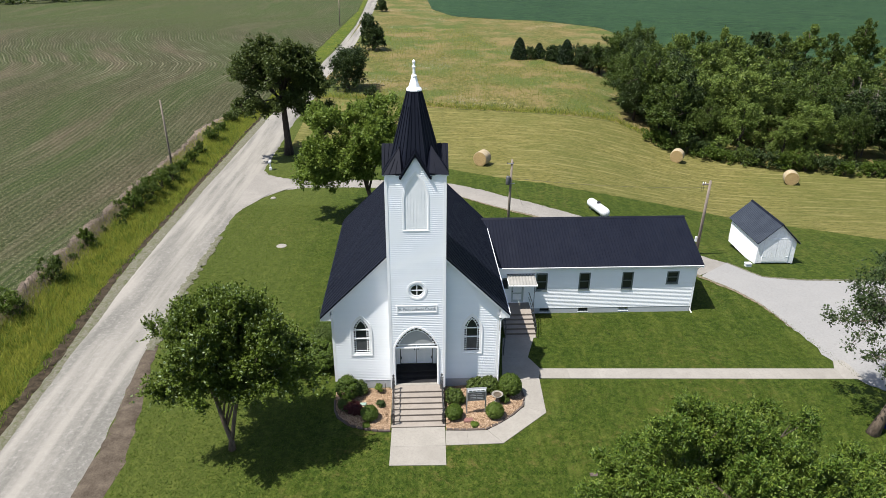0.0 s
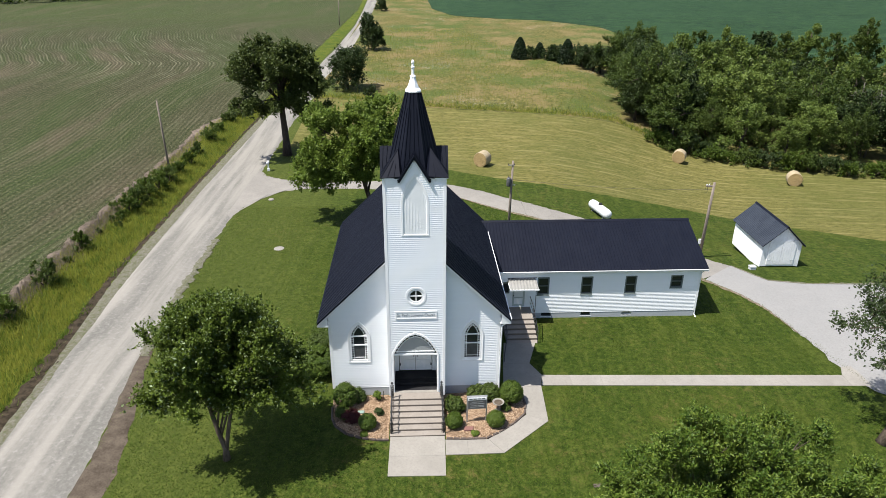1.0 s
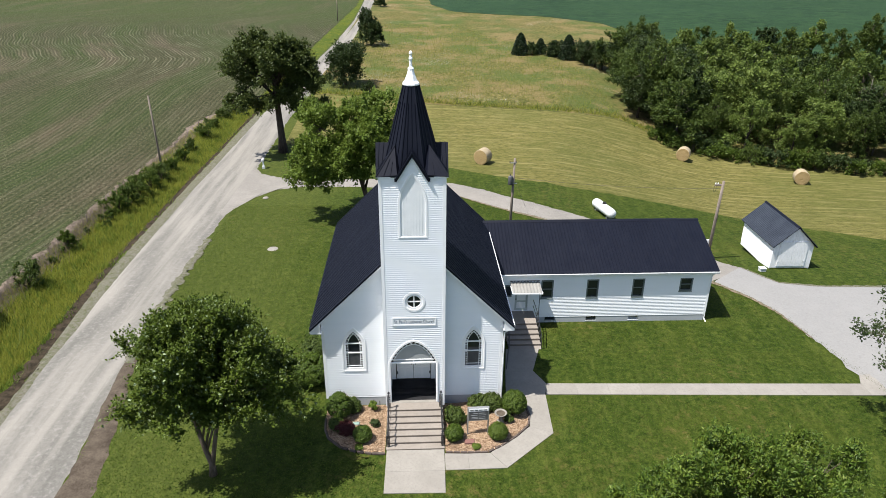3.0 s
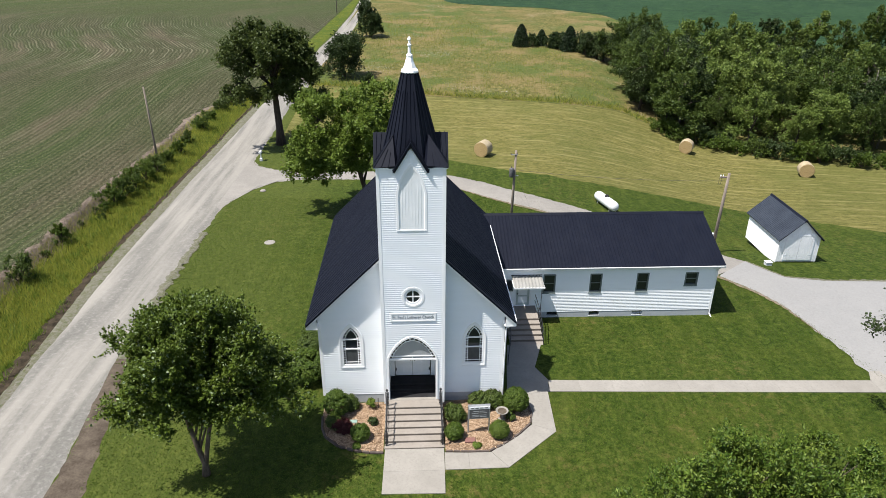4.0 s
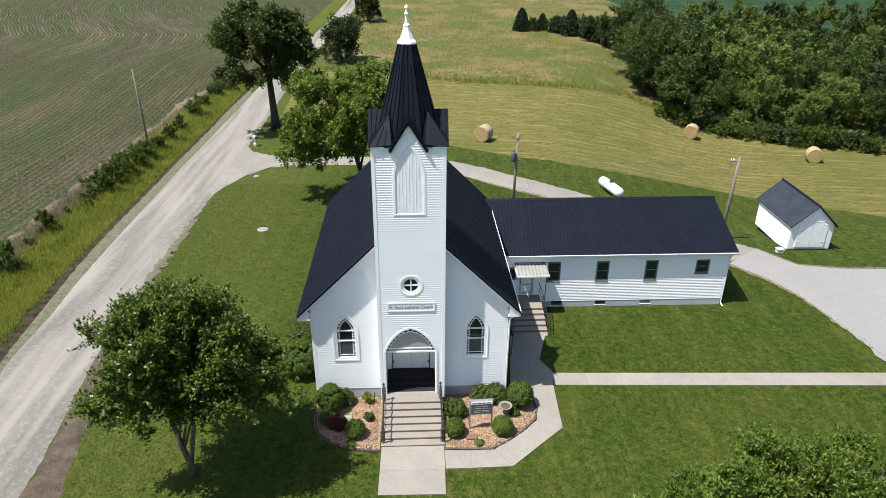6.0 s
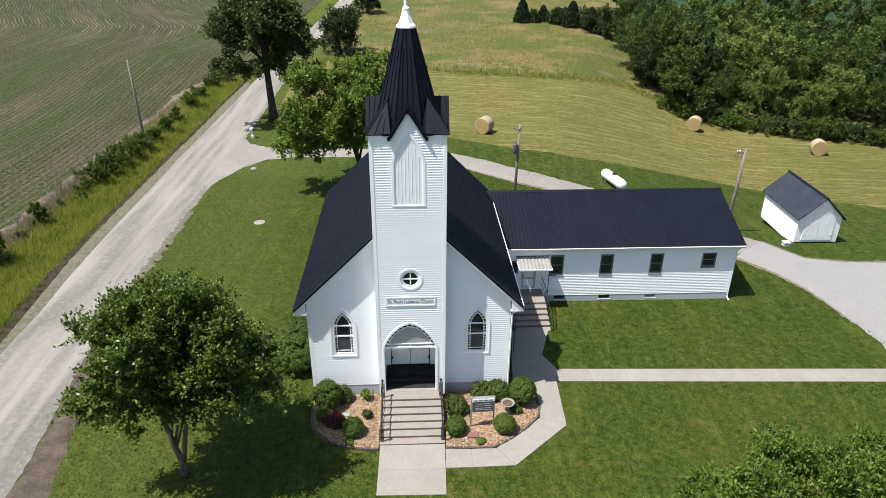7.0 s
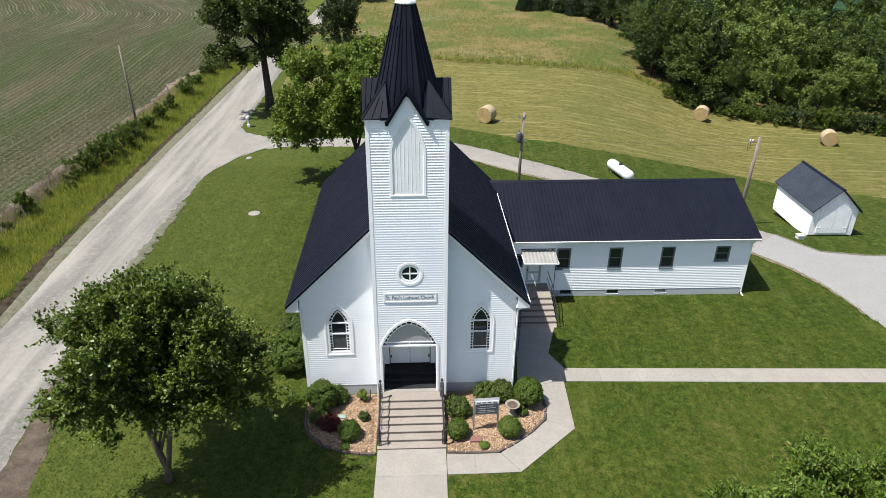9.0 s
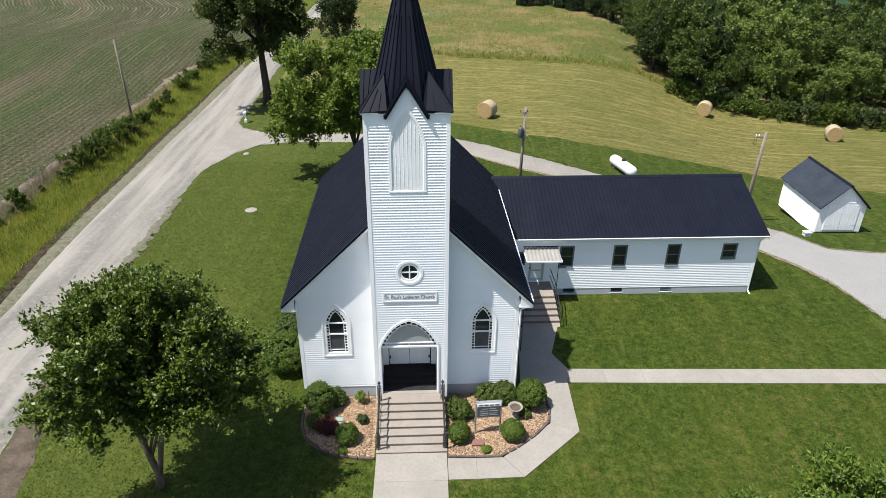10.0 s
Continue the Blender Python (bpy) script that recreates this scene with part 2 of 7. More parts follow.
def mat_crop():
    n = Nodes("green_crop_rows")
    p = n.pos()
    bent = n.warp(n.add("ShaderNodeMapping", Vector=p, Rotation=(0.0, 0.0, 0.10)), 0.02, (6.0, 6.0, 0.0), 1.0)
    rows = n.wave(bent, "Y", 0.20, 1.2, 3.0)
    leafy = n.noise(0.6, 6, 0.85, n.scaled(bent, (0.45, 1.0, 1)))
    c = n.ramp(leafy, [(0.36, (0.010, 0.034, 0.014)), (0.50, (0.034, 0.084, 0.032)), (0.64, (0.085, 0.160, 0.060))])
    c = n.mix(n.math("MULTIPLY", n.ramp(rows, [(0.5, 0.0), (0.9, 1.0)]), 0.5), c, (0.014, 0.042, 0.018))
    c = n.mix(n.ramp(n.noise(0.4, 4, 0.65, n.scaled(bent, (0.10, 1.0, 1))), [(0.58, 0.0), (0.66, 0.55)]), c, (0.014, 0.040, 0.016))
    c = n.mix(n.ramp(n.noise(0.03, 3), [(0.4, 0.0), (0.7, 0.4)]), c, (0.05, 0.115, 0.045))
    n.bump(leafy, 0.8, 0.25)
    return n.done(n.tone(c, 0.46), 0.8, 0.0, 0.1)


def mat_verge():
    n = Nodes("rough_verge_grass")
    clump = n.noise(3.2, 6, 0.78)
    c = n.ramp(clump, [(0.34, (0.050, 0.085, 0.008)), (0.50, (0.150, 0.185, 0.022)), (0.68, (0.32, 0.29, 0.06))])
    c = n.mix(n.ramp(n.noise(0.45, 5, 0.65), [(0.44, 0.0), (0.58, 0.8)]), c, n.mix(clump, (0.040, 0.085, 0.008), (0.13, 0.19, 0.028)))
    n.bump(clump, 1.0, 0.3)
    return n.done(n.tone(c, 0.54), 0.95, 0.0, 0.1)


def mat_concrete(name, a, b, stain):
    n = Nodes(name)
    c = n.ramp(n.noise(1.1, 5, 0.6), [(0.3, a), (0.7, b)])
    c = n.mix(n.ramp(n.noise(7, 4, 0.75), [(0.48, 0.0), (0.66, 0.4)]), c, stain)
    c = n.mix(n.ramp(n.noise(0.35, 4), [(0.5, 0.0), (0.72, 0.4)]), c, stain)
    c = n.mix(n.math("MULTIPLY", n.rand(), 0.25), c, stain)
    n.bump(n.noise(60, 3), 0.25, 0.008)
    return n.done(n.tone(c, 0.60), 0.9, 0.0, 0.2)


def mat_siding():
    n = Nodes("white_vinyl_siding")
    c = n.ramp(n.noise(0.6, 4, 0.6, n.scaled(n.pos(), (0.5, 0.5, 1.6))), [(0.3, (0.83, 0.85, 0.87)), (0.7, (0.87, 0.885, 0.90))])
    c = n.mix(n.math("MULTIPLY", n.rand(), 0.12), c, (0.74, 0.76, 0.78))
    c = n.mix(n.ramp(n.noise(2.3, 4, 0.7), [(0.6, 0.0), (0.8, 0.18)]), c, (0.66, 0.67, 0.66))
    return n.done(c, 0.45, 0.0, 0.4)


def mat_roof():
    n = Nodes("dark_navy_roof_metal")
    c = n.ramp(n.noise(0.7, 4), [(0.3, (0.0042, 0.0054, 0.0115)), (0.7, (0.006, 0.0075, 0.0145))])
    c = n.mix(n.math("MULTIPLY", n.rand(), 0.16), c, (0.010, 0.0125, 0.020))
    n.bump(n.noise(2.0, 2), 0.05, 0.02)
    return n.done(c, n.ramp(n.noise(3, 3), [(0.3, 0.45), (0.7, 0.58)]), 0.0, 0.15)


def mat_bark(name, a, b):
    n = Nodes(name)
    f = n.noise(7, 5, 0.7, n.scaled(n.pos(), (1, 1, 0.22)))
    n.bump(f, 0.9, 0.05)
    return n.done(n.ramp(f, [(0.3, a), (0.7, b)]), 0.95, 0.0, 0.1)


def mat_mulch():
    n = Nodes("wood_chip_mulch")
    chips = n.voronoi(17, n.scaled(n.pos(), (1, 1.5, 1)), "Color")
    c = n.ramp(chips, [(0.1, (0.10, 0.06, 0.036)), (0.5, (0.26, 0.175, 0.11)), (0.9, (0.40, 0.30, 0.21))])
    n.bump(chips, 0.8, 0.03)
    return n.done(c, 0.9, 0.0, 0.15)


def mat_glass():
    n = Nodes("dark_window_glass")
    n.done((0.02, 0.024, 0.028), 0.06, 0.0, 0.6)
    return n.mat


def mat_bale(face):
    n = Nodes("bale_face" if face else "bale_wrap")
    if face:
        v = n.add("ShaderNodeTexCoord", "Object")
        ring = n.wave(v, "Y", 2.6, 9.0, 5.0, True)
        c = n.ramp(ring, [(0.2, (0.28, 0.20, 0.095)), (0.8, (0.35, 0.258, 0.127))])
        n.bump(ring, 0.7, 0.05)
    else:
        f = n.noise(5, 5, 0.7, n.scaled(n.pos(), (0.5, 1, 2)))
        c = n.ramp(f, [(0.3, (0.24, 0.19, 0.115)), (0.7, (0.38, 0.32, 0.22))])
        n.bump(f, 0.6, 0.04)
    return n.done(c, 0.95, 0.0, 0.1)


def mat_fringe(name, stone, green, dirt):
    """Thin grass growing through gravel and dirt."""
    n = Nodes(name)
    f = n.noise(3.2, 6, 0.8)
    g = n.noise(9, 3, 0.7)
    c = n.mix(n.ramp(g, [(0.4, 0.0), (0.65, 0.7)]), stone, dirt)
    c = n.mix(n.ramp(f, [(0.40, 0.0), (0.66, 0.85)]), c, n.mix(g, (0.03, 0.050, 0.008), green))
    n.bump(n.mix(0.5, f, g), 1.0, 0.08)
    return n.done(n.tone(c, 0.62), 0.95, 0.0, 0.1)


LAWN, SOIL, HAY, MEADOW, CROP, VERGE = mat_lawn(), mat_soil(), mat_hay(), mat_meadow(), mat_crop(), mat_verge()
GRAVEL = mat_gravel("road_gravel", (0.20, 0.19, 0.172), (0.36, 0.345, 0.312), (0.47, 0.44, 0.39), True, 0.56)
DRIVE = mat_gravel("drive_gravel", (0.27, 0.252, 0.228), (0.42, 0.395, 0.355), (0.44, 0.41, 0.37), False, 0.60)
LOT = mat_gravel("pale_lot_gravel", (0.36, 0.355, 0.346), (0.46, 0.454, 0.443), (0.44, 0.432, 0.418), False, 0.55)
DIRT = mat_plain("dirt_shoulder", (0.040, 0.031, 0.023), (0.10, 0.081, 0.062), 1.3, 0.95, 0, 0.1, 0.5, 12)
CONCRETE = mat_concrete("pale_concrete", (0.365, 0.342, 0.305), (0.435, 0.408, 0.365), (0.265, 0.245, 0.215))
STEP = mat_concrete("step_concrete", (0.37, 0.325, 0.28), (0.43, 0.385, 0.34), (0.27, 0.24, 0.21))
# Ditch dirt, coloured extra dark to include the shadow of the cut bank.
SHADEDSOIL = mat_plain("shaded_ditch_soil", (0.012, 0.010, 0.006), (0.055, 0.042, 0.028), 2.5, 0.95, 0, 0.1, 0.8, 9)
NOSING = mat_concrete("dark_step_riser", (0.23, 0.195, 0.165), (0.29, 0.25, 0.21), (0.15, 0.13, 0.11))
FOUND = mat_concrete("grey_painted_foundation", (0.66, 0.70, 0.74), (0.76, 0.80, 0.84), (0.56, 0.59, 0.62))
FRINGE = mat_fringe("thin_roadside_grass", (0.25, 0.235, 0.20), (0.12, 0.145, 0.03), (0.16, 0.135, 0.10))
SIDING, ROOF, GLASS = mat_siding(), mat_roof(), mat_glass()
GREYGLASS = mat_plain("grey_frosted_glass", (0.30, 0.32, 0.33), (0.38, 0.40, 0.41), 1.2, 0.25, 0, 0.5, 0.03)
WEEDS = mat_plain("dead_weed_margin", (0.045, 0.036, 0.026), (0.21, 0.165, 0.135), 2.6, 0.95, 0, 0.1, 0.9, 9)
WHITE = mat_plain("white_trim_paint", (0.82, 0.83, 0.84), (0.88, 0.89, 0.90), 2.0, 0.5, 0, 0.4, 0.05)
PANEL = mat_plain("weathered_white_panel", (0.78, 0.80, 0.81), (0.86, 0.87, 0.88), 1.6, 0.6, 0, 0.3, 0.08)
SHEDWHITE = mat_plain("old_white_boards", (0.66, 0.68, 0.70), (0.80, 0.81, 0.82), 1.4, 0.7, 0, 0.3, 0.2, 14)
BLACK = mat_plain("black_iron", (0.012, 0.012, 0.013), (0.025, 0.025, 0.027), 4, 0.45, 0, 0.5, 0.1)
MATBLACK = mat_plain("black_rubber_mat", (0.008, 0.008, 0.009), (0.018, 0.018, 0.02), 2, 0.85, 0, 0.3, 0.3)
GREYFRAME = mat_plain("dark_grey_sash", (0.10, 0.125, 0.125), (0.14, 0.165, 0.165), 2, 0.5)
GUTTER = mat_plain("white_gutter", (0.70, 0.71, 0.72), (0.80, 0.81, 0.82), 3, 0.4)
CANOPY = mat_plain("off_white_corrugated_metal", (0.20, 0.195, 0.18), (0.26, 0.255, 0.24), 2, 0.5)
WOODPOLE = mat_bark("weathered_pole_wood", (0.13, 0.105, 0.085), (0.26, 0.22, 0.185))
SNAGWOOD = mat_bark("bleached_dead_wood", (0.07, 0.062, 0.052), (0.16, 0.145, 0.125))
BARK = mat_bark("grey_brown_bark", (0.035, 0.027, 0.021), (0.095, 0.077, 0.06))
DARKBARK = mat_bark("dark_oak_bark", (0.03, 0.024, 0.02), (0.075, 0.06, 0.05))
MULCH = mat_mulch()
EDGING = mat_plain("grey_edging_block", (0.055, 0.042, 0.036), (0.11, 0.088, 0.076), 3, 0.9, 0, 0.2, 0.4)
GREYMETAL = mat_plain("grey_galvanised_metal", (0.25, 0.26, 0.27), (0.36, 0.37, 0.38), 5, 0.5, 0.6)
TANKWHITE = mat_plain("white_tank_paint", (0.50, 0.52, 0.54), (0.60, 0.62, 0.63), 1.2, 0.35)
MAPLE = mat_leaf("maple_leaf", (0.024, 0.050, 0.006), (0.070, 0.112, 0.013), (0.155, 0.205, 0.028), 0.20, 0.48, 0.76, 0.17, (0.25, 0.31, 0.17))
OAKLEAF = mat_leaf("oak_leaf", (0.022, 0.036, 0.009), (0.050, 0.072, 0.016), (0.095, 0.122, 0.030), 0.28, 0.5, 0.95)
BRIGHTLEAF = mat_leaf("bright_green_leaf", (0.045, 0.085, 0.010), (0.10, 0.155, 0.020), (0.17, 0.225, 0.040), 0.4, 0.5, 0.95)
ASHLEAF = mat_leaf("ash_leaf", (0.016, 0.040, 0.004), (0.062, 0.112, 0.012), (0.205, 0.255, 0.042), 0.18, 0.5, 0.84, 0.22)
THINLEAF = mat_leaf("thin_grey_green_leaf", (0.018, 0.034, 0.011), (0.040, 0.066, 0.020), (0.085, 0.115, 0.040), 0.2, 0.55, 0.8, 0.15)
WOODLEAF = mat_leaf("woodland_leaf", (0.022, 0.050, 0.009), (0.066, 0.108, 0.018), (0.15, 0.195, 0.040), 0.28, 0.5, 0.70)
WOODDARK = mat_leaf("dark_woodland_leaf", (0.012, 0.026, 0.007), (0.034, 0.060, 0.016), (0.078, 0.110, 0.030), 0.22, 0.5, 0.74)
WOODPALE = mat_leaf("light_woodland_leaf", (0.040, 0.075, 0.012), (0.105, 0.155, 0.028), (0.20, 0.25, 0.060), 0.30, 0.5, 0.90)
CEDARLEAF = mat_leaf("cedar_foliage", (0.008, 0.022, 0.008), (0.016, 0.034, 0.012), (0.03, 0.05, 0.018), 0.1)
SHRUB = mat_leaf("clipped_shrub_leaf", (0.030, 0.065, 0.008), (0.080, 0.135, 0.016), (0.16, 0.215, 0.034), 0.3, 0.5, 0.68)
REDLEAF = mat_leaf("dark_red_leaf", (0.035, 0.010, 0.012), (0.075, 0.018, 0.02), (0.11, 0.03, 0.03), 0.25)
TALLGRASS = mat_leaf("tall_grass_blade", (0.085, 0.135, 0.014), (0.19, 0.23, 0.026), (0.36, 0.33, 0.07), 0.5, 0.6, 1.05)
DRYGRASS = mat_leaf("dry_grass_blade", (0.08, 0.062, 0.045), (0.17, 0.135, 0.105), (0.27, 0.22, 0.175), 0.35, 0.6)
LAWNBLADE = mat_leaf("lawn_blade", (0.016, 0.042, 0.003), (0.05, 0.092, 0.010), (0.11, 0.145, 0.022), 0.35, 0.7, 0.92, 0.1)
BALEFACE, BALEWRAP = mat_bale(True), mat_bale(False)
INK = mat_plain("blue_grey_lettering", (0.05, 0.06, 0.09), (0.09, 0.105, 0.15), 4, 0.6)
SIGNDARK = mat_plain("dark_letter_board", (0.05, 0.055, 0.06), (0.09, 0.095, 0.10), 3, 0.4)


# ---- mesh tools ----
class Shape:
    """Collects vertices and faces of one mesh."""

    def __init__(self):
        self.v, self.f = [], []

    def add(self, verts, faces):
        k = len(self.v)
        self.v.extend(verts)
        self.f.extend([tuple(i + k for i in f) for f in faces])
        return self

    def hexa(self, a, b):
        """A solid between two quads a and b (each four points, in the same order)."""
        return self.add([*a, *b], [(3, 2, 1, 0), (4, 5, 6, 7), (0, 1, 5, 4), (1, 2, 6, 5), (2, 3, 7, 6), (3, 0, 4, 7)])

    def box(self, x0, x1, y0, y1, z0, z1):
        return self.hexa([(x0, y0, z0), (x1, y0, z0), (x1, y1, z0), (x0, y1, z0)], [(x0, y0, z1), (x1, y0, z1), (x1, y1, z1), (x0, y1, z1)])

    def soft_box(self, x0, x1, y0, y1, z0, z1, r=0.02):
        """A box whose top edges are bevelled."""
        self.add(
            [(x0, y0, z0), (x1, y0, z0), (x1, y1, z0), (x0, y1, z0), (x0, y0, z1 - r), (x1, y0, z1 - r), (x1, y1, z1 - r), (x0, y1, z1 - r),
             (x0 + r, y0 + r, z1), (x1 - r, y0 + r, z1), (x1 - r, y1 - r, z1), (x0 + r, y1 - r, z1)],
            [(3, 2, 1, 0), (8, 9, 10, 11)] + [(i, (i + 1) % 4, 4 + (i + 1) % 4, 4 + i) for i in range(4)] + [(4 + i, 4 + (i + 1) % 4, 8 + (i + 1) % 4, 8 + i) for i in range(4)])
        return self

    def tube(self, path, radii, sides=8, cap=True):
        pts = [Vector(p) for p in path]
        rings = []
        for i, p in enumerate(pts):
            d = (pts[min(i + 1, len(pts) - 1)] - pts[max(i - 1, 0)]).normalized()
            a = d.orthogonal() if i == 0 else (side - d * side.dot(d))
            side = a.normalized()
            b = d.cross(side)
            rings.append([tuple(p + (side * math.cos(2 * math.pi * j / sides) + b * math.sin(2 * math.pi * j / sides)) * radii[i]) for j in range(sides)])
        verts = [q for r in rings for q in r]
        faces = [(i * sides + j, i * sides + (j + 1) % sides, (i + 1) * sides + (j + 1) % sides, (i + 1) * sides + j) for i in range(len(pts) - 1) for j in range(sides)]
        if cap:
            faces += [tuple(range(sides - 1, -1, -1)), tuple((len(pts) - 1) * sides + j for j in range(sides))]
        return self.add(verts, faces)

    def lathe(self, profile, sides=16, at=(0, 0, 0)):
        """Turns a profile of (radius, height) round the vertical through at."""
        return self.tube([(at[0], at[1], at[2] + h) for r, h in profile], [r for r, h in profile], sides)

    def lathe_up(self, profile, sides=16, at=(0, 0, 0), turn=0.0):
        n = len(profile)
        verts = [(at[0] + r * math.cos(turn + 2 * math.pi * j / sides), at[1] + r * math.sin(turn + 2 * math.pi * j / sides), at[2] + h) for r, h in profile for j in range(sides)]
        faces = [(i * sides + j, i * sides + (j + 1) % sides, (i + 1) * sides + (j + 1) % sides, (i + 1) * sides + j) for i in range(n - 1) for j in range(sides)]
        faces += [tuple(range(sides - 1, -1, -1)), tuple((n - 1) * sides + j for j in range(sides))]
        return self.add(verts, faces)

    def loft(self, rows):
        """A sheet through rows of points."""
        m = len(rows[0])
        return self.add([p for r in rows for p in r], [(i * m + j, i * m + j + 1, (i + 1) * m + j + 1, (i + 1) * m + j) for i in range(len(rows) - 1) for j in range(m - 1)])

    def mesh(self, name, material, smooth=False):
        me = bpy.data.meshes.new(name)
        me.from_pydata(self.v, [], self.f)
        me.materials.append(material)
        if smooth:
            me.polygons.foreach_set("use_smooth", [True] * len(me.polygons))
        me.update()
        return me


def thing(name, label, category, at=(0, 0, 0), turn=0.0, group="", kind=""):
    ob = new(name)
    ob.matrix_basis = pose(*at, 0, 0, turn)
    ob.empty_display_size = 0.3
    return tagged(ob, label, category, group, kind)


def part(name, shape, material, parent=None, label="", smooth=False):
    ob = new(name, shape if isinstance(shape, bpy.types.Mesh) else shape.mesh(name, material, smooth))
    ob.parent = parent
    return tagged(ob, label)


def solo(name, shape, material, label, category, kind="", group="", at=(0, 0, 0), smooth=False):
    ob = part(name, shape, material, None, "", smooth)
    ob.matrix_basis = pose(*at)
    return tagged(ob, label, category, group, kind)


# ---- terrain ----
GY = (-3000, -60, -10, 3, 10, 20, 35, 53, 67, 98, 125, 300, 900, 3000)
GZ = (-6, -1.5, -0.05, 0, -0.35, -0.7, -1.15, -1.4, -1.0, 0.4, 1.2, 3, 6, 20)


def ease(a, b, x):
    t = min(1.0, max(0.0, (x - a) / (b - a)))
    return t * t * (3 - 2 * t)


def slope_at(j):
    if j in (0, len(GY) - 1):
        return 0.0
    a, b = (GZ[j] - GZ[j - 1]) / (GY[j] - GY[j - 1]), (GZ[j + 1] - GZ[j]) / (GY[j + 1] - GY[j])
    return 0.0 if a * b <= 0 else 2 * a * b / (a + b)


def land(x, y):
    """Height of the ground: level round the church, a draw with woods to the east, a gentle rise to the north."""
    i = 0
    while i < len(GY) - 2 and y > GY[i + 1]:
        i += 1
    h = GY[i + 1] - GY[i]
    t = min(1.0, max(0.0, (y - GY[i]) / h))
    z = (1 + 2 * t) * (1 - t) ** 2 * GZ[i] + t * (1 - t) ** 2 * h * slope_at(i) + t * t * (3 - 2 * t) * GZ[i + 1] + t * t * (t - 1) * h * slope_at(i + 1)
    ditch = -0.35 * math.exp(-(((x + 26.2) / 1.3) ** 2)) * ease(95, 70, y) if y < 95 else 0.0
    return z + ditch - 4 * ease(12, 40, x - 0.3 * (y - 40)) * ease(5, 55, y) * (1 - ease(100, 200, y))


def along(points, step):
    """Resamples a polyline in the plan."""
    out = [points[0]]
    for a, b in zip(points, points[1:]):
        n = max(1, int(math.dist(a, b) / step))
        out += [(a[0] + (b[0] - a[0]) * k / n, a[1] + (b[1] - a[1]) * k / n) for k in range(1, n + 1)]
    return out


def at_fraction(points, f):
    lens = [math.dist(a, b) for a, b in zip(points, points[1:])]
    d = f * sum(lens)
    for a, b, s in zip(points, points[1:], lens):
        if d <= s or b is points[-1]:
            k = d / s if s else 0
            return (a[0] + (b[0] - a[0]) * k, a[1] + (b[1] - a[1]) * k)
        d -= s


def sheet(left, right, n, m, lift, jag=0.0, crown=0.0, jag_scale=0.9, bias=1.0):
    """A draped sheet between two boundary lines of the plan, n steps along and m across."""
    rows = []
    for i in range(n + 1):
        a, b = at_fraction(left, i / n), at_fraction(right, i / n)
        row = []
        for j in range(m + 1):
            k = 1 - (1 - j / m) ** bias
            x, y = a[0] + (b[0] - a[0]) * k, a[1] + (b[1] - a[1]) * k
            if jag and j in (0, m):
                q = noise.noise((x * jag_scale, y * jag_scale, 3.1)) + 0.5 * noise.noise((x * jag_scale * 3.3, y * jag_scale * 3.3, 7.7))
                d = Vector((b[0] - a[0], b[1] - a[1])).normalized() * q * jag
                x, y = x + d.x, y + d.y
            edge = -0.05 if j in (0, m) and lift < 0.2 else 0.0
            row.append((x, y, land(x, y) + lift + edge + crown * 4 * k * (1 - k)))
        rows.append(row)
    return Shape().loft(rows)


# ---- ground ----
def grid_lines(spans):
    out = []
    for a, b, s in spans:
        n = max(1, round((b - a) / s))
        out += [a + (b - a) * k / n for k in range(n)]
    return out + [spans[-1][1]]


gx = grid_lines([(-2600, -600, 400), (-600, -120, 40), (-120, -40, 8), (-40, -20, 0.8), (-20, 60, 2), (60, 130, 6), (130, 600, 45), (600, 2600, 400)])
gy = grid_lines([(-2600, -300, 400), (-300, -60, 30), (-60, -10, 4), (-10, 130, 2), (130, 320, 8), (320, 800, 40), (800, 2900, 300)])
solo("ground", Shape().loft([[(x, y, land(x, y)) for x in gx] for y in gy]), LAWN, "mown green lawn with faint mowing stripes and dry patches", "lawn", "structure", smooth=True)

ROAD_L = [(-21.2, -60), (-21.6, -20), (-22.0, -4), (-22.4, 4.5), (-23.2, 13.4), (-23.7, 25), (-24.1, 39), (-24.0, 54), (-23.2, 69), (-22.2, 80), (-20.0, 105), (-18.2, 135), (-17.0, 180), (-17.6, 225), (-18.6, 270), (-22, 420)]
ROAD_R = [(-15.6, -60), (-16.2, -20), (-16.6, -4), (-17.4, 4.5), (-18.1, 13.4), (-18.25, 25), (-18.3, 39), (-18.5, 54), (-18.3, 69), (-17.5, 80), (-14.8, 105), (-12.8, 135), (-12.2, 180), (-12.2, 225), (-12.6, 270), (-16, 420)]
solo("road", sheet(ROAD_L, ROAD_R, 900, 8, 0.04, 0.20, 0.05, 2.0), GRAVEL, "pale dusty gravel road with wheel tracks", "road", "structure", smooth=True)
solo("road_shoulder", sheet([(-16.9, -60), (-16.6, -8), (-16.7, -4), (-17.3, 1), (-17.7, 5)], [(-14.2, -60), (-14.9, -8), (-15.4, -3.2), (-16.2, 1.2), (-17.2, 5.2)], 110, 4, 0.055, 0.25), DIRT, "bare brown dirt shoulder with tyre ruts beside the road", "road", "structure", smooth=True)
FIELD_E = [(-29.8, -60), (-30.0, -10), (-30.4, 11), (-31.0, 24), (-31.8, 37), (-31.8, 47), (-31.4, 57), (-31.4, 66), (-29.4, 73), (-25.2, 80), (-22.6, 131), (-19.4, 223), (-24, 420)]
solo("verge", sheet(FIELD_E, [(x - 0.2, y) for x, y in ROAD_L[:-1]] + [(-22.2, 420)], 300, 10, 0.02), VERGE, "rough tall yellow-green grass verge between road and field", "grass", "structure", smooth=True)
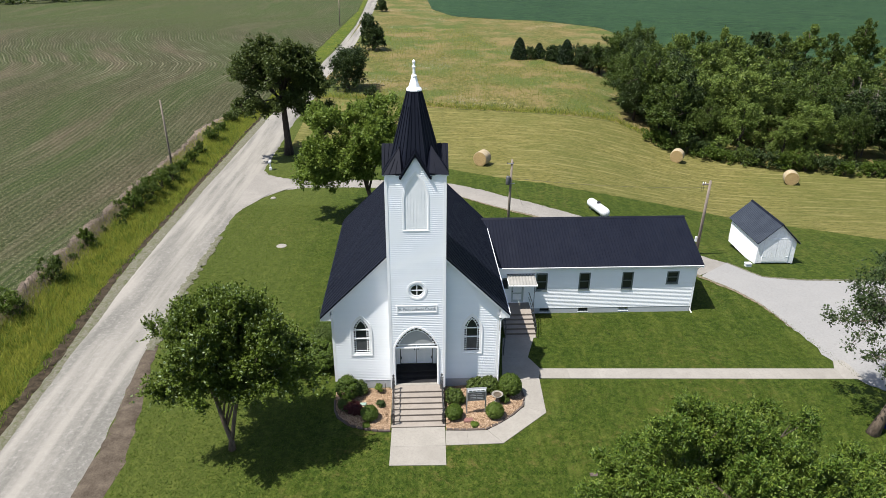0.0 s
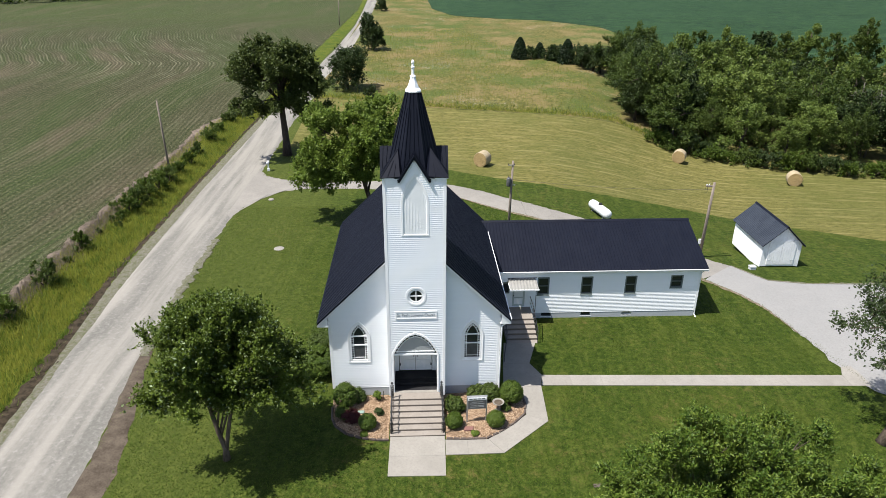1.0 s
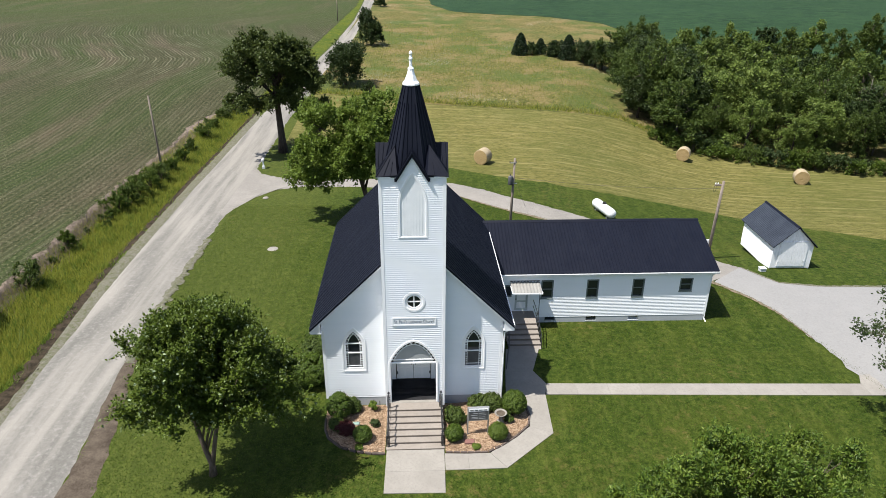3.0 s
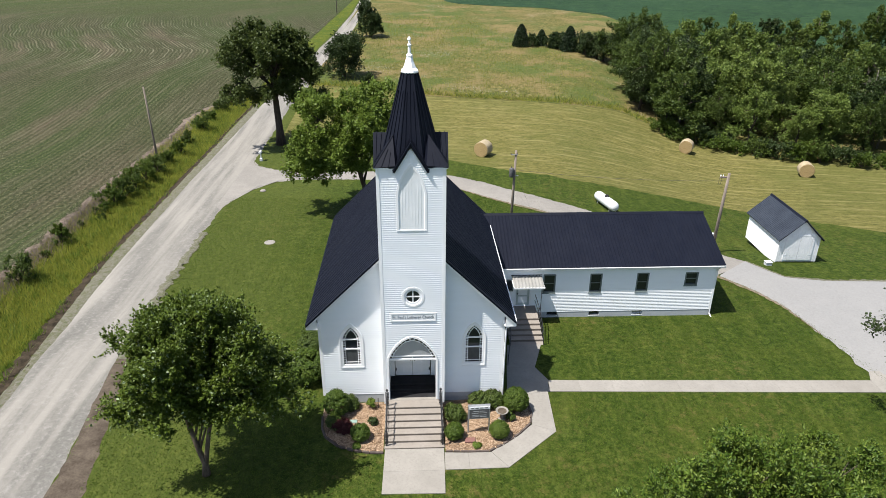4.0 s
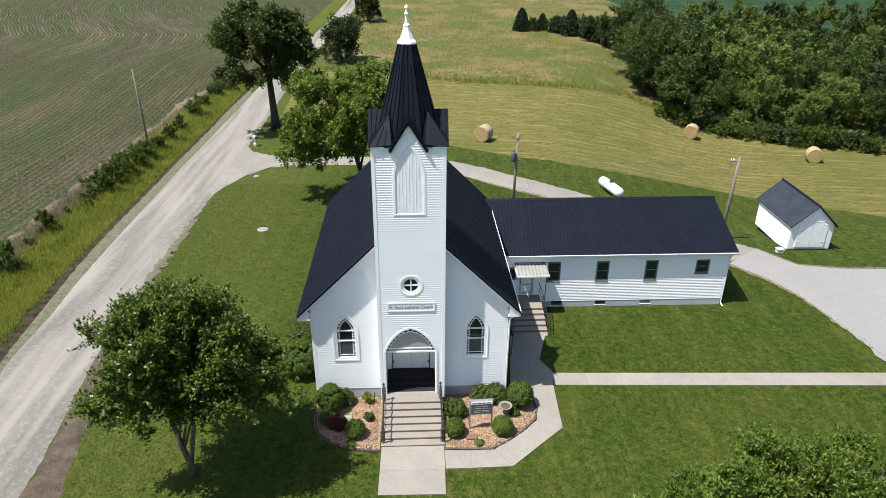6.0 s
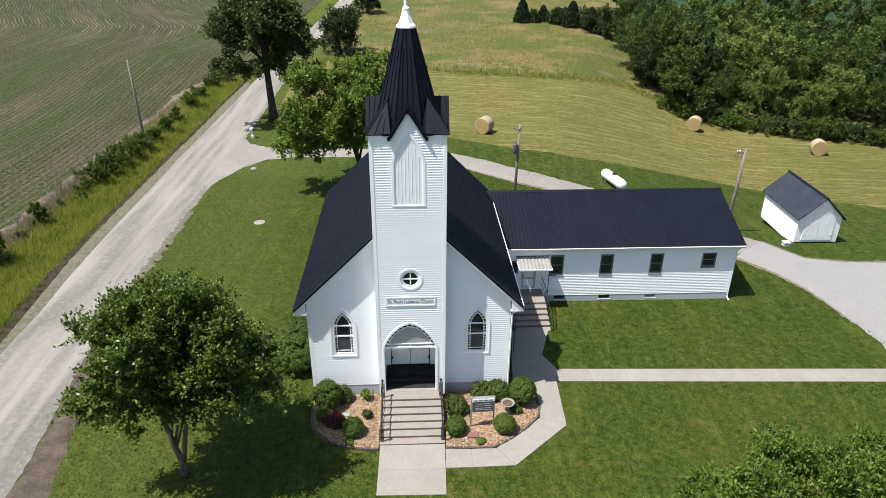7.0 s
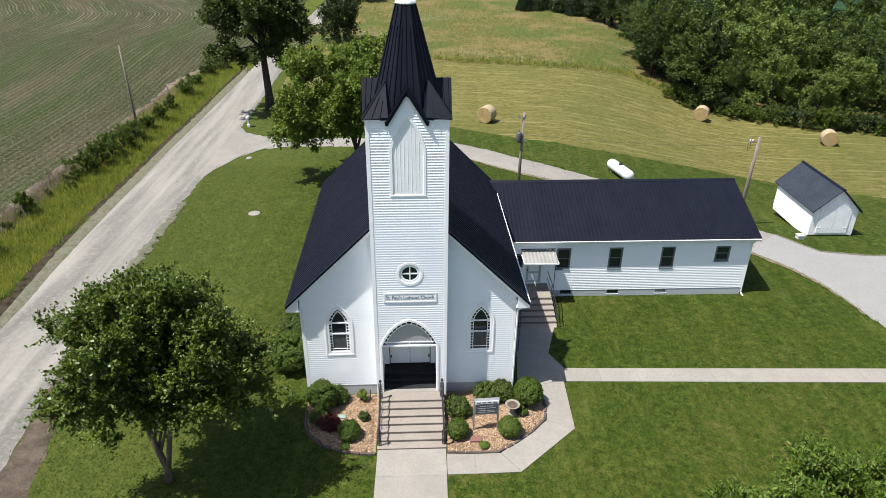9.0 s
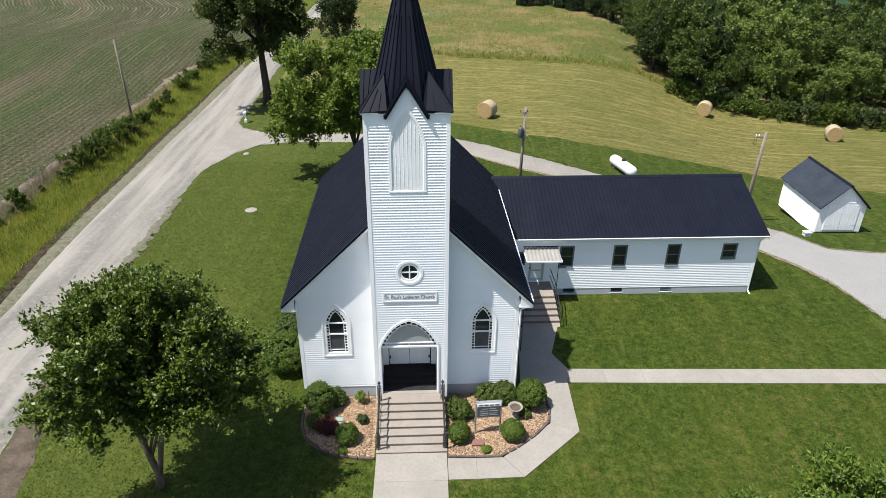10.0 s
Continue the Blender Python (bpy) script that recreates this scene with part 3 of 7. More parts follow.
solo("tilled_field", sheet([(-500, -60), (-500, 420)], FIELD_E, 240, 60, 0.06, 0.4, bias=2.0), SOIL, "grey-brown no-till field with curved rows and sparse green growth", "field", "structure", smooth=True)
DITCH = [(-22.6, -40), (-22.7, -4), (-22.95, 4.5), (-23.95, 12), (-24.75, 20), (-25.0, 30), (-25.3, 43), (-25.1, 60), (-24.0, 75)]
# Eroded edge; the bank's shade is part of this strip's dark colour.
solo("road_ditch", sheet([(x - 0.50, y) for x, y in DITCH], [(x + 0.38, y) for x, y in DITCH], 520, 3, 0.06, 0.36, 0.0, 1.1), SHADEDSOIL, "eroded dirt ditch edge beside the gravel road, bank shade darkened into its colour", "ditch", "structure", smooth=True)
solo("field_margin", sheet([(x - 0.60, y) for x, y in FIELD_E[:9]], [(x + 1.5, y) for x, y in FIELD_E[:9]], 260, 4, 0.11, 0.60, 0.0, 0.8), WEEDS, "tan strip of dead weeds along the field edge", "field margin", "structure", smooth=True)
solo("road_fringe", sheet([(x + 0.30, y) for x, y in DITCH], [(x + 0.45, y) for x, y in ROAD_L[:9]], 420, 4, 0.05, 0.32, 0.0, 1.6), FRINGE, "thin grass and gravel fringe along the road", "grass", "structure", smooth=True)
DRIVE_T = [(-19.2, 48.0), (-17.6, 45.0), (-15.6, 43.5), (-13.2, 43.0), (-6, 42.6), (0, 42.0), (4.4, 40.7), (7.5, 38.5), (10.4, 35.7), (13.7, 33.1), (16.8, 30.9), (21, 27.0), (25.9, 20.4), (27.8, 18.2)]
DRIVE_B = [(-19.2, 28.0), (-17.9, 33.0), (-16.6, 36.4), (-14.8, 38.9), (-12.4, 39.8), (-6, 39.7), (0, 38.6), (4.2, 36.8), (7.6, 33.5), (9.8, 31.5), (12.0, 30.0), (17, 26.2), (21.5, 20.5), (23.5, 15.6)]
solo("driveway", sheet(DRIVE_T, DRIVE_B, 260, 6, 0.06, 0.2, 0.0, 1.5), DRIVE, "curving pale gravel driveway behind the church", "driveway", "structure", smooth=True)
LOT_T = [(27.3, 18.7), (28.8, 15.2), (31.6, 14.4), (38.5, 14.0), (52, 13.6), (70, 13)]
LOT_B = [(23.6, 15.4), (25.1, 12.4), (25.8, 9.8), (26.0, 5.8), (26.6, 2.2), (27.4, -1.5)]
EDGESOIL = mat_fringe("worn_drive_edge", (0.30, 0.25, 0.20), (0.13, 0.14, 0.04), (0.22, 0.145, 0.09))
WORN = DRIVE_B[7:] + LOT_B[1:4]
WIDE = [min(1.0, 0.15 + 0.3 * min(k, len(WORN) - 1 - k)) for k in range(len(WORN))]
solo("drive_edge", sheet([(x - 0.24 * w, y - 0.18 * w) for (x, y), w in zip(WORN, WIDE)], [(x + 0.10 * w, y + 0.08 * w) for (x, y), w in zip(WORN, WIDE)], 240, 3, 0.078, 0.14, 0.0, 2.2), EDGESOIL, "worn reddish soil and thin grass beside the drive", "grass", "structure", smooth=True)
solo("parking_lot", sheet(LOT_T, LOT_B[:4] + [(26.3, 2.4), (26.9, -0.6), (29.5, -3.0)], 60, 14, 0.07, 0.25), LOT, "wide pale crushed-gravel parking lot", "parking lot", "structure", smooth=True)
solo("lot_fringe", sheet([(x, y + 0.25) for x, y in LOT_T[:5]], [(x, y - 0.25) for x, y in LOT_T[:5]], 160, 3, 0.076, 0.25, 0.0, 2.3), FRINGE, "thin grass fringe along the gravel lot", "grass", "structure", smooth=True)
solo("parking_lot_edge", sheet([(29.5, -3.0), (70, -14)], [(70, 13), (72, 13)], 30, 10, 0.068, 0.2), LOT, "pale crushed gravel spreading beyond the lot", "parking lot", "structure", smooth=True)
HAY_N = [(-17.0, 58), (-10, 52), (0, 48.5), (4.7, 46.6), (11.2, 42.2), (17.5, 40), (22.7, 39.1), (29.2, 38.2), (33.8, 36.2), (40.2, 31.2), (46.7, 25.6), (75, 8)]
HAY_F = [(-17.0, 84), (-10, 83), (-3, 81), (2.7, 77.7), (12, 75.5), (24.4, 72.6), (33, 73), (36, 70), (44, 64), (56, 58), (68, 55), (110, 52)]
solo("lawn_fringe", sheet([(x - 0.30, y) for x, y in ROAD_R[3:6]], [(x + 0.35, y) for x, y in ROAD_R[3:6]], 240, 4, 0.075, 0.40, 0.0, 1.4), FRINGE, "thin worn grass where the lawn meets the gravel road", "grass", "structure", smooth=True)
solo("hay_field", sheet(HAY_N, HAY_F, 130, 40, 0.05, 0.35), HAY, "mown golden-green hay field with windrow streaks", "field", "structure", smooth=True)
MEADOW_F = [(-14.5, 420), (0, 420), (6.6, 274), (7.7, 228), (13.7, 204.5), (28, 196), (42, 191), (56, 174), (60, 150), (85, 140), (120, 120), (170, 100)]
solo("meadow", sheet([(-16.9, 84.2)] + HAY_F[1:-1] + [(112, 53)], MEADOW_F, 120, 60, 0.08, 0.3), MEADOW, "unmown yellow-green meadow with tall dry seed heads", "meadow", "structure", smooth=True)
solo("crop_field", sheet([(0, 421)] + MEADOW_F[2:], [(40, 600), (80, 600), (140, 560), (200, 520), (260, 480), (320, 440), (380, 400), (400, 360), (420, 320), (440, 280), (450, 240)], 80, 50, 0.14, 0.5), CROP, "dense dark green crop field", "field", "structure", smooth=True)


# ---- walks ----
def slab(points, lift, deep=0.12):
    """A flat paving slab from a convex outline in the plan."""
    n = len(points)
    top = [(x, y, land(x, y) + lift) for x, y in points]
    return Shape().add(top + [(x, y, z - deep) for x, y, z in top], [tuple(range(n)), tuple(range(2 * n - 1, n - 1, -1))] + [(i, n + i, n + (i + 1) % n, (i + 1) % n) for i in range(n)])


def paving(name, quads, label):
    walkway = thing(name, label, "path", kind="structure")
    for q in quads:
        part("slab", slab(q, 0.035), CONCRETE, walkway)
    return walkway


paving("front_walk", [[(-1.53, -6.6), (1.36, -6.66), (1.40, -5.24), (-1.50, -5.22)], [(-1.50, -5.214), (1.40, -5.234), (1.43, -3.76), (-1.47, -3.74)]], "pale concrete pad before the front steps")
paving("side_walk", [
    [(1.43, -5.2), (2.6, -5.2), (2.6, -4.12), (1.45, -4.06)],
    [(2.606, -5.2), (4.463, -5.17), (3.723, -4.11), (2.606, -4.12)],
    [(4.47, -5.16), (7.2, -2.75), (6.05, -2.2), (3.74, -4.10)],
    [(7.2, -2.742), (7.38, 0.518), (6.25, 0.322), (6.054, -2.194)],
    [(7.38, 0.53), (7.62, 1.5), (7.05, 2.8), (5.4, 2.8), (5.1, 0.33), (6.25, 0.33)],
    [(7.05, 2.806), (7.85, 5.25), (5.75, 5.25), (5.4, 2.806)]], "pale concrete walk bending round the flower bed to the side steps")
paving("long_walk", [[(7.41 + 1.86 * k, 0.51 - 0.077 * k), (7.404 + 1.86 * (k + 1), 0.51 - 0.077 * (k + 1)), (7.404 + 1.86 * (k + 1), 1.53 - 0.0703 * (k + 1)), ((7.64 if k == 0 else 7.41 + 1.86 * k), 1.53 - 0.0703 * k)] for k in range(10)] + [[(26.01, -0.26), (27.2, -0.30), (27.2, 1.72), (26.45, 1.68), (26.01, 0.82)]], "long straight concrete walk with cut joints across the lawn")

# ---- church ----
church = thing("church", "white clapboard country church with dark metal roof and spire", "church")
NX = -0.08


def arch_half(w, rise, h):
    """Half width of a pointed arch of half width w at h above its spring."""
    if h <= 0:
        return w
    if h >= rise:
        return 0.0
    r = (w * w + rise * rise) / (2 * w)
    return 0.62 * (math.sqrt(max(0.0, r * r - h * h)) - (r - w)) + 0.38 * w * (1 - h / rise) ** 0.92


def arch_line(cx, w, z0, spring, apex, n=9):
    pts = [(cx - w, z0), (cx - w, spring)]
    side = [(arch_half(w, apex - spring, (apex - spring) * k / n), spring + (apex - spring) * k / n) for k in range(1, n)]
    pts += [(cx - h, z) for h, z in side] + [(cx, apex)] + [(cx + h, z) for h, z in reversed(side)]
    return pts + [(cx + w, spring), (cx + w, z0)]


def ring(outer, inner, y0, y1, closed=False):
    """An extruded frame between two outlines (x, z), from y0 (front) to y1."""
    s, n = Shape(), len(outer)
    for i in range(n if closed else n - 1):
        j = (i + 1) % n
        q = [outer[i], outer[j], inner[j], inner[i]]
        s.hexa([(x, y0, z) for x, z in q], [(x, y1, z) for x, z in q])
    return s


def plate(outline, y0, y1):
    n = len(outline)
    return Shape().add([(x, y0, z) for x, z in outline] + [(x, y1, z) for x, z in outline],
                       [tuple(range(n)), tuple(range(2 * n - 1, n - 1, -1))] + [(i, n + i, n + (i + 1) % n, (i + 1) % n) for i in range(n)])


def siding(o, u, nrm, span, z0, z1, holes=(), lap=0.113, deep=0.14):
    """Lapped boards as a wall with thickness: span(z) gives its two ends along u, holes are (centre, half(z), low, high)."""
    out = []
    o, u, nrm = Vector(o), Vector(u), Vector(nrm)

    def at(a, off, z):
        p = o + u * a + nrm * off
        return (p.x, p.y, z)

    z = z0
    while z < z1 - 0.01:
        top = min(z + lap, z1)
        lo, hi = span(z), span(top)
        segs = [(lo[0], lo[1], hi[0], hi[1])]
        for c, half, low, high in holes:
            if top <= low + 0.005 or z >= high - 0.005:
                continue
            h = max(half(z), half(top), half((z + top) / 2))
            if h <= 0:
                continue
            nxt = []
            for a0, a1, b0, b1 in segs:
                if c + h <= a0 or c - h >= a1:
                    nxt.append((a0, a1, b0, b1))
                    continue
                if c - h > a0:
                    nxt.append((a0, c - h, b0, c - h))
                if c + h < a1:
                    nxt.append((c + h, a1, c + h, b1))
            segs = nxt
        for a0, a1, b0, b1 in segs:
            if a1 - a0 < 0.005 and b1 - b0 < 0.005:
                continue
            out.append(Shape().hexa([at(a0, 0.05, z), at(a1, 0.05, z), at(a1, -deep, z), at(a0, -deep, z)], [at(b0, 0.024, top), at(b1, 0.024, top), at(b1, -deep, top), at(b0, -deep, top)]))
        z = top
    return out


def board_wall(parent, boards_, label="", apart=False):
    """A wall of lapped boards: each board a piece of its own where the camera passes near, else joined."""
    if apart:
        w = thing("wall", label, "")
        w.parent = parent
        for b in boards_:
            part("board", b, SIDING, w)
        return w
    s = Shape()
    for b in boards_:
        s.add(b.v, b.f)
    return tagged(part("wall", s, SIDING, parent, label), kind="stuff")


def const(v):
    return lambda z: v


TF, TB, TX, TTOP = -0.71, 2.37, 1.535, 13.57
SIDE_WIN = [(-3.215, 2.5), (3.14, 2.5)]
RAKE = 0.985
EAVE_Z, EAVE_X, NAVE_N, NAVE_S = 5.03, 5.33, 14.05, -0.30
RIDGE = EAVE_Z + RAKE * EAVE_X


def gable(z):
    w = min(4.74, (RIDGE - 0.12 - z) / RAKE)
    return (NX - w, NX + w)


AX = -0.07
front_holes = [(c, lambda z: 0.43 if z < 4.02 else arch_half(0.43, 0.70, z - 4.02), 2.45, 4.74) for c, _ in SIDE_WIN] + [(0.0, const(1.53), 0.0, 11.0)]
board_wall(church, siding((0, 0, 0), (1, 0, 0), (0, -1, 0), gable, 0.56, RIDGE - 0.2, front_holes), "white lapped siding on the front gable", True)
for sgn in (-1, 1):
    wx = NX + sgn * 4.74
    board_wall(church, siding((wx, 0, 0), (0, 1, 0), (sgn, 0, 0), const((0.0, 13.85)), 0.56, 5.35))
board_wall(church, siding((0, 13.85, 0), (1, 0, 0), (0, 1, 0), gable, 0.56, RIDGE - 0.2))
part("foundation", Shape().box(NX - 4.70, -1.6, -0.032, 0.3, -0.4, 0.56).box(1.6, NX + 4.70, -0.032, 0.3, -0.4, 0.56).box(NX - 4.70, NX - 4.5, 0.3, 13.8, -0.9, 0.56).box(NX + 4.5, NX + 4.70, 0.3, 13.8, -0.9, 0.56).box(NX - 4.5, NX + 4.5, 13.6, 13.8, -0.9, 0.56), FOUND, church, "blue-grey painted block foundation")
for sgn in (-1, 1):
    x0 = NX + sgn * 4.74
    part("corner_board", Shape().box(min(x0 - sgn * 0.10, x0 + sgn * 0.052), max(x0 - sgn * 0.10, x0 + sgn * 0.052), -0.052, 0.10, 0.5, 5.05), WHITE, church)

# tower walls
rose_half = lambda z: math.sqrt(max(0.0, 0.40 ** 2 - (z - 6.87) ** 2))
entr_half = lambda z: 1.20 if z < 3.2 else arch_half(1.20, 1.32, z - 3.2)
lou_half = lambda z: 0.58 if z < 12.25 else arch_half(0.58, 1.25, z - 12.25)


def tower_span(z):
    w = TX if z <= TTOP else max(0.0, 0.72 * (14.36 - z) / 0.86)
    return (-w, w)


board_wall(church, siding((0, TF, 0), (1, 0, 0), (0, -1, 0), tower_span, 0.62, 14.34, [(AX, entr_half, 0.3, 4.52), (0, rose_half, 6.47, 7.27), (0, lou_half, 10.45, 13.50)]), "white lapped siding on the bell tower front", True)
for sgn in (-1, 1):
    board_wall(church, siding((sgn * TX, 0.83, 0), (0, 1, 0), (sgn, 0, 0), lambda z: (-1.54, 1.54) if z <= TTOP else (-max(0.0, 0.72 * (14.36 - z) / 0.86), max(0.0, 0.72 * (14.36 - z) / 0.86)), 0.62, 14.34))
board_wall(church, siding((0, TB, 0), (1, 0, 0), (0, 1, 0), tower_span, 7.0, 14.34))
for sx in (-1, 1):
    for y in (TF, TB):
        d = -0.056 if y == TF else 0.056
        part("corner_board", Shape().box(min(sx * (TX + 0.05), sx * (TX - 0.10)), max(sx * (TX + 0.05), sx * (TX - 0.10)), min(y + d, y - d * 2.5), max(y + d, y - d * 2.5), 0.45 if y == TF else 7.0, TTOP - 0.02), WHITE, church)
part("frieze_board", Shape().box(-TX, -0.72, TF - 0.054, TF + 0.05, TTOP - 0.13, TTOP - 0.01).box(0.72, TX, TF - 0.054, TF + 0.05, TTOP - 0.13, TTOP - 0.01), WHITE, church)
part("foundation", Shape().box(-1.5, 1.5, TF + 0.03, 0.0, -0.3, 0.62), FOUND, church)

# blind arch high on the tower
blind = part("louvre_panel", plate(arch_line(0, 0.60, 10.47, 12.25, 13.52), TF - 0.030, TF + 0.06), PANEL, church, "closed white arched panel of vertical boards")
part("frame", ring(arch_line(0, 0.70, 10.40, 12.28, 13.68), arch_line(0, 0.60, 10.40, 12.25, 13.52), TF - 0.06, TF + 0.06), WHITE, blind)
part("sill", Shape().soft_box(-0.71, 0.71, TF - 0.065, TF + 0.06, 10.39, 10.46), WHITE, blind)
for k in range(-3, 4):
    h = 13.44 if k == 0 else min(13.4, 12.25 + 1.22 * (1 - (abs(k) * 0.145 / 0.58) ** 1.4))
    part("batten", Shape().box(k * 0.145 - 0.010, k * 0.145 + 0.010, TF - 0.036, TF - 0.030, 10.47, h), PANEL, blind)

# round window
ros = thing("round_window", "", "")
ros.parent = church


def circle(r, n=28, cx=0.0, cz=6.87):
    return [(cx + r * math.cos(2 * math.pi * k / n), cz + r * math.sin(2 * math.pi * k / n)) for k in range(n)]


part("pane", plate(circle(0.40), TF + 0.03, TF + 0.045), GLASS, ros, "dark glass")
part("frame", ring(circle(0.56), circle(0.46), TF - 0.06, TF + 0.05, True), WHITE, ros)
part("inner_ring", ring(circle(0.46), circle(0.33), TF - 0.025, TF + 0.04, True), WHITE, ros)
part("muntin", Shape().box(-0.026, 0.026, TF - 0.02, TF + 0.03, 6.53, 7.21).box(-0.34, -0.026, TF - 0.018, TF + 0.03, 6.845, 6.895).box(0.026, 0.34, TF - 0.018, TF + 0.03, 6.845, 6.895), WHITE, ros)

# name board
board = part("name_board", Shape().box(-1.06, 1.06, TF - 0.06, TF - 0.005, 5.55, 5.92), PANEL, church, "white name board with dark lettering")
part("frame", ring([(-1.12, 5.50), (-1.12, 5.97), (1.12, 5.97), (1.12, 5.50)], [(-1.05, 5.56), (-1.05, 5.91), (1.05, 5.91), (1.05, 5.56)], TF - 0.072, TF, True), WHITE, board)


def lettering(text, size, at, material, parent, rx=90.0, rz=0.0, squeeze=1.0, deep=0.004):
    cu = bpy.data.curves.new("lettering", "FONT")
    cu.body, cu.size, cu.align_x, cu.align_y, cu.extrude = text, size, "CENTER", "CENTER", deep
    cu.offset = -0.004
    tmp = new("lettering", cu)
    me = bpy.data.meshes.new_from_object(tmp.evaluated_get(bpy.context.evaluated_depsgraph_get()))
    bpy.data.objects.remove(tmp)
    me.transform(pose(*at, rx, 0, rz) @ Matrix.Diagonal((squeeze, 1, 1, 1)))
    me.materials.clear()
    me.materials.append(material)
    return part("lettering", me, material, parent)


lettering("St. Paul's Lutheran Church", 0.265, (0, TF - 0.066, 5.735), INK, board, squeeze=0.72)


def checks(line, step, reach, thick, y0, y1, shift=0.0):
    """Short bars across a border band that follows the line, dividing it into squares."""
    s = Shape()
    for a, b in zip(line, line[1:]):
        n = max(1, round(math.dist(a, b) / step))
        ang = math.atan2(b[1] - a[1], b[0] - a[0])
        c, s_ = math.cos(ang), math.sin(ang)
        for k in range(n):
            x, z = a[0] + (b[0] - a[0]) * (k + 0.5) / n, a[1] + (b[1] - a[1]) * (k + 0.5) / n
            q = [(x + c * i * thick - s_ * j * reach, z + s_ * i * thick + c * j * reach) for i, j in ((-1, -1), (1, -1), (1, 1), (-1, 1))]
            s.hexa([(px, y0, pz) for px, pz in q], [(px, y1, pz) for px, pz in q])
    return s


def arch_window(cx):
    w = thing("arched_window", "", "")
    w.parent = church
    z0, sp, ap = 2.46, 4.0, 4.74
    part("pane", plate(arch_line(cx, 0.45, z0, sp, ap), 0.035, 0.045), GLASS, w, "dark glass")
    part("frame", ring(arch_line(cx, 0.62, 2.34, sp + 0.02, 5.0), arch_line(cx, 0.455, 2.34, sp, 4.74), -0.052, 0.06), WHITE, w)
    part("inner_frame", ring(arch_line(cx, 0.62, 2.34, sp + 0.02, 5.0), arch_line(cx, 0.575, 2.34, sp + 0.02, 4.93), -0.075, -0.05), WHITE, w)
    part("sill", Shape().soft_box(cx - 0.63, cx + 0.63, -0.07, 0.06, 2.27, 2.36), WHITE, w)
    part("bottom_rail", Shape().box(cx - 0.455, cx + 0.455, -0.04, 0.03, 2.36, 2.47), WHITE, w)
    for z in (3.42, 4.0):
        part("rail", Shape().box(cx - 0.45, cx + 0.45, -0.012, 0.03, z - 0.03, z + 0.03), WHITE, w)
    line = arch_line(cx, 0.39, z0 + 0.06, sp, ap - 0.09, 4)
    tagged(part("border_bars", checks(line, 0.15, 0.068, 0.016, 0.012, 0.034), WHITE, w, "pale bars of the leaded border"), kind="stuff")
    part("border_lead", ring(arch_line(cx, 0.335, z0 + 0.03, sp, ap - 0.13, 10), arch_line(cx, 0.305, z0 + 0.03, sp, ap - 0.18, 10), 0.008, 0.034), WHITE, w)
    part("bottom_lead", Shape().box(cx - 0.33, cx + 0.33, 0.008, 0.034, 2.58, 2.61), WHITE, w)
    part("lower_screen", Shape().box(cx - 0.304, cx + 0.304, 0.028, 0.034, 2.61, 3.39), SIGNDARK, w, "grey screened lower sash")


for c, _ in SIDE_WIN:
    arch_window(c)

# entrance
part("entrance_frame", ring(arch_line(AX, 1.30, 0.66, 3.22, 4.64, 12), arch_line(AX, 1.215, 0.66, 3.2, 4.53, 12), TF - 0.075, TF + 0.16), WHITE, church, "white pointed entrance surround")
part("entrance_step_sill", Shape().soft_box(AX - 1.30, AX + 1.30, TF - 0.12, TF + 0.12, 0.60, 0.70), CONCRETE, church)
fan = part("fanlight", plate(arch_line(AX, 1.03, 3.34, 3.37, 4.33, 12), TF + 0.06, TF + 0.072), GREYGLASS, church, "pale grey arched fanlight above the entrance")
part("beam", Shape().soft_box(AX - 1.215, AX + 1.215, TF + 0.02, TF + 0.16, 3.12, 3.22), WHITE, fan)
part("beam", Shape().box(AX - 1.10, AX + 1.10, TF + 0.03, TF + 0.09, 3.34, 3.385), WHITE, fan)
part("mullion", Shape().box(AX - 0.025, AX + 0.025, TF + 0.04, TF + 0.09, 3.22, 3.34), WHITE, fan)
part("lower_light", Shape().box(AX - 1.15, AX + 1.15, TF + 0.075, TF + 0.085, 3.20, 3.36), GREYGLASS, fan)
part("border_glass", ring(arch_line(AX, 1.22, 3.24, 3.25, 4.54, 12), arch_line(AX, 1.03, 3.24, 3.28, 4.31, 12), TF + 0.05, TF + 0.075), GLASS, fan, "dark glass border")
tagged(part("border_bars", checks(arch_line(AX, 1.125, 3.26, 3.3, 4.43, 6)[1:-1], 0.21, 0.105, 0.03, TF + 0.025, TF + 0.06), WHITE, fan), kind="stuff")
part("border_lead", ring(arch_line(AX, 1.05, 3.30, 3.3, 4.345, 12), arch_line(AX, 1.015, 3.30, 3.3, 4.30, 12), TF + 0.03, TF + 0.074), WHITE, fan)

# porch inside the tower
part("porch_wall", Shape().box(-1.5, AX - 1.22, TF + 0.15, 0.95, 0.62, 4.6).box(AX + 1.22, 1.5, TF + 0.15, 0.95, 0.62, 4.6).box(-1.5, AX - 0.98, 0.95, 1.05, 0.62, 4.6).box(AX + 0.98, 1.5, 0.95, 1.05, 0.62, 4.6).box(AX - 0.98, AX + 0.98, 0.95, 1.05, 3.05, 4.6), WHITE, church)
part("porch_ceiling", Shape().box(-1.5, 1.5, TF + 0.15, 1.05, 4.6, 4.7), WHITE, church)
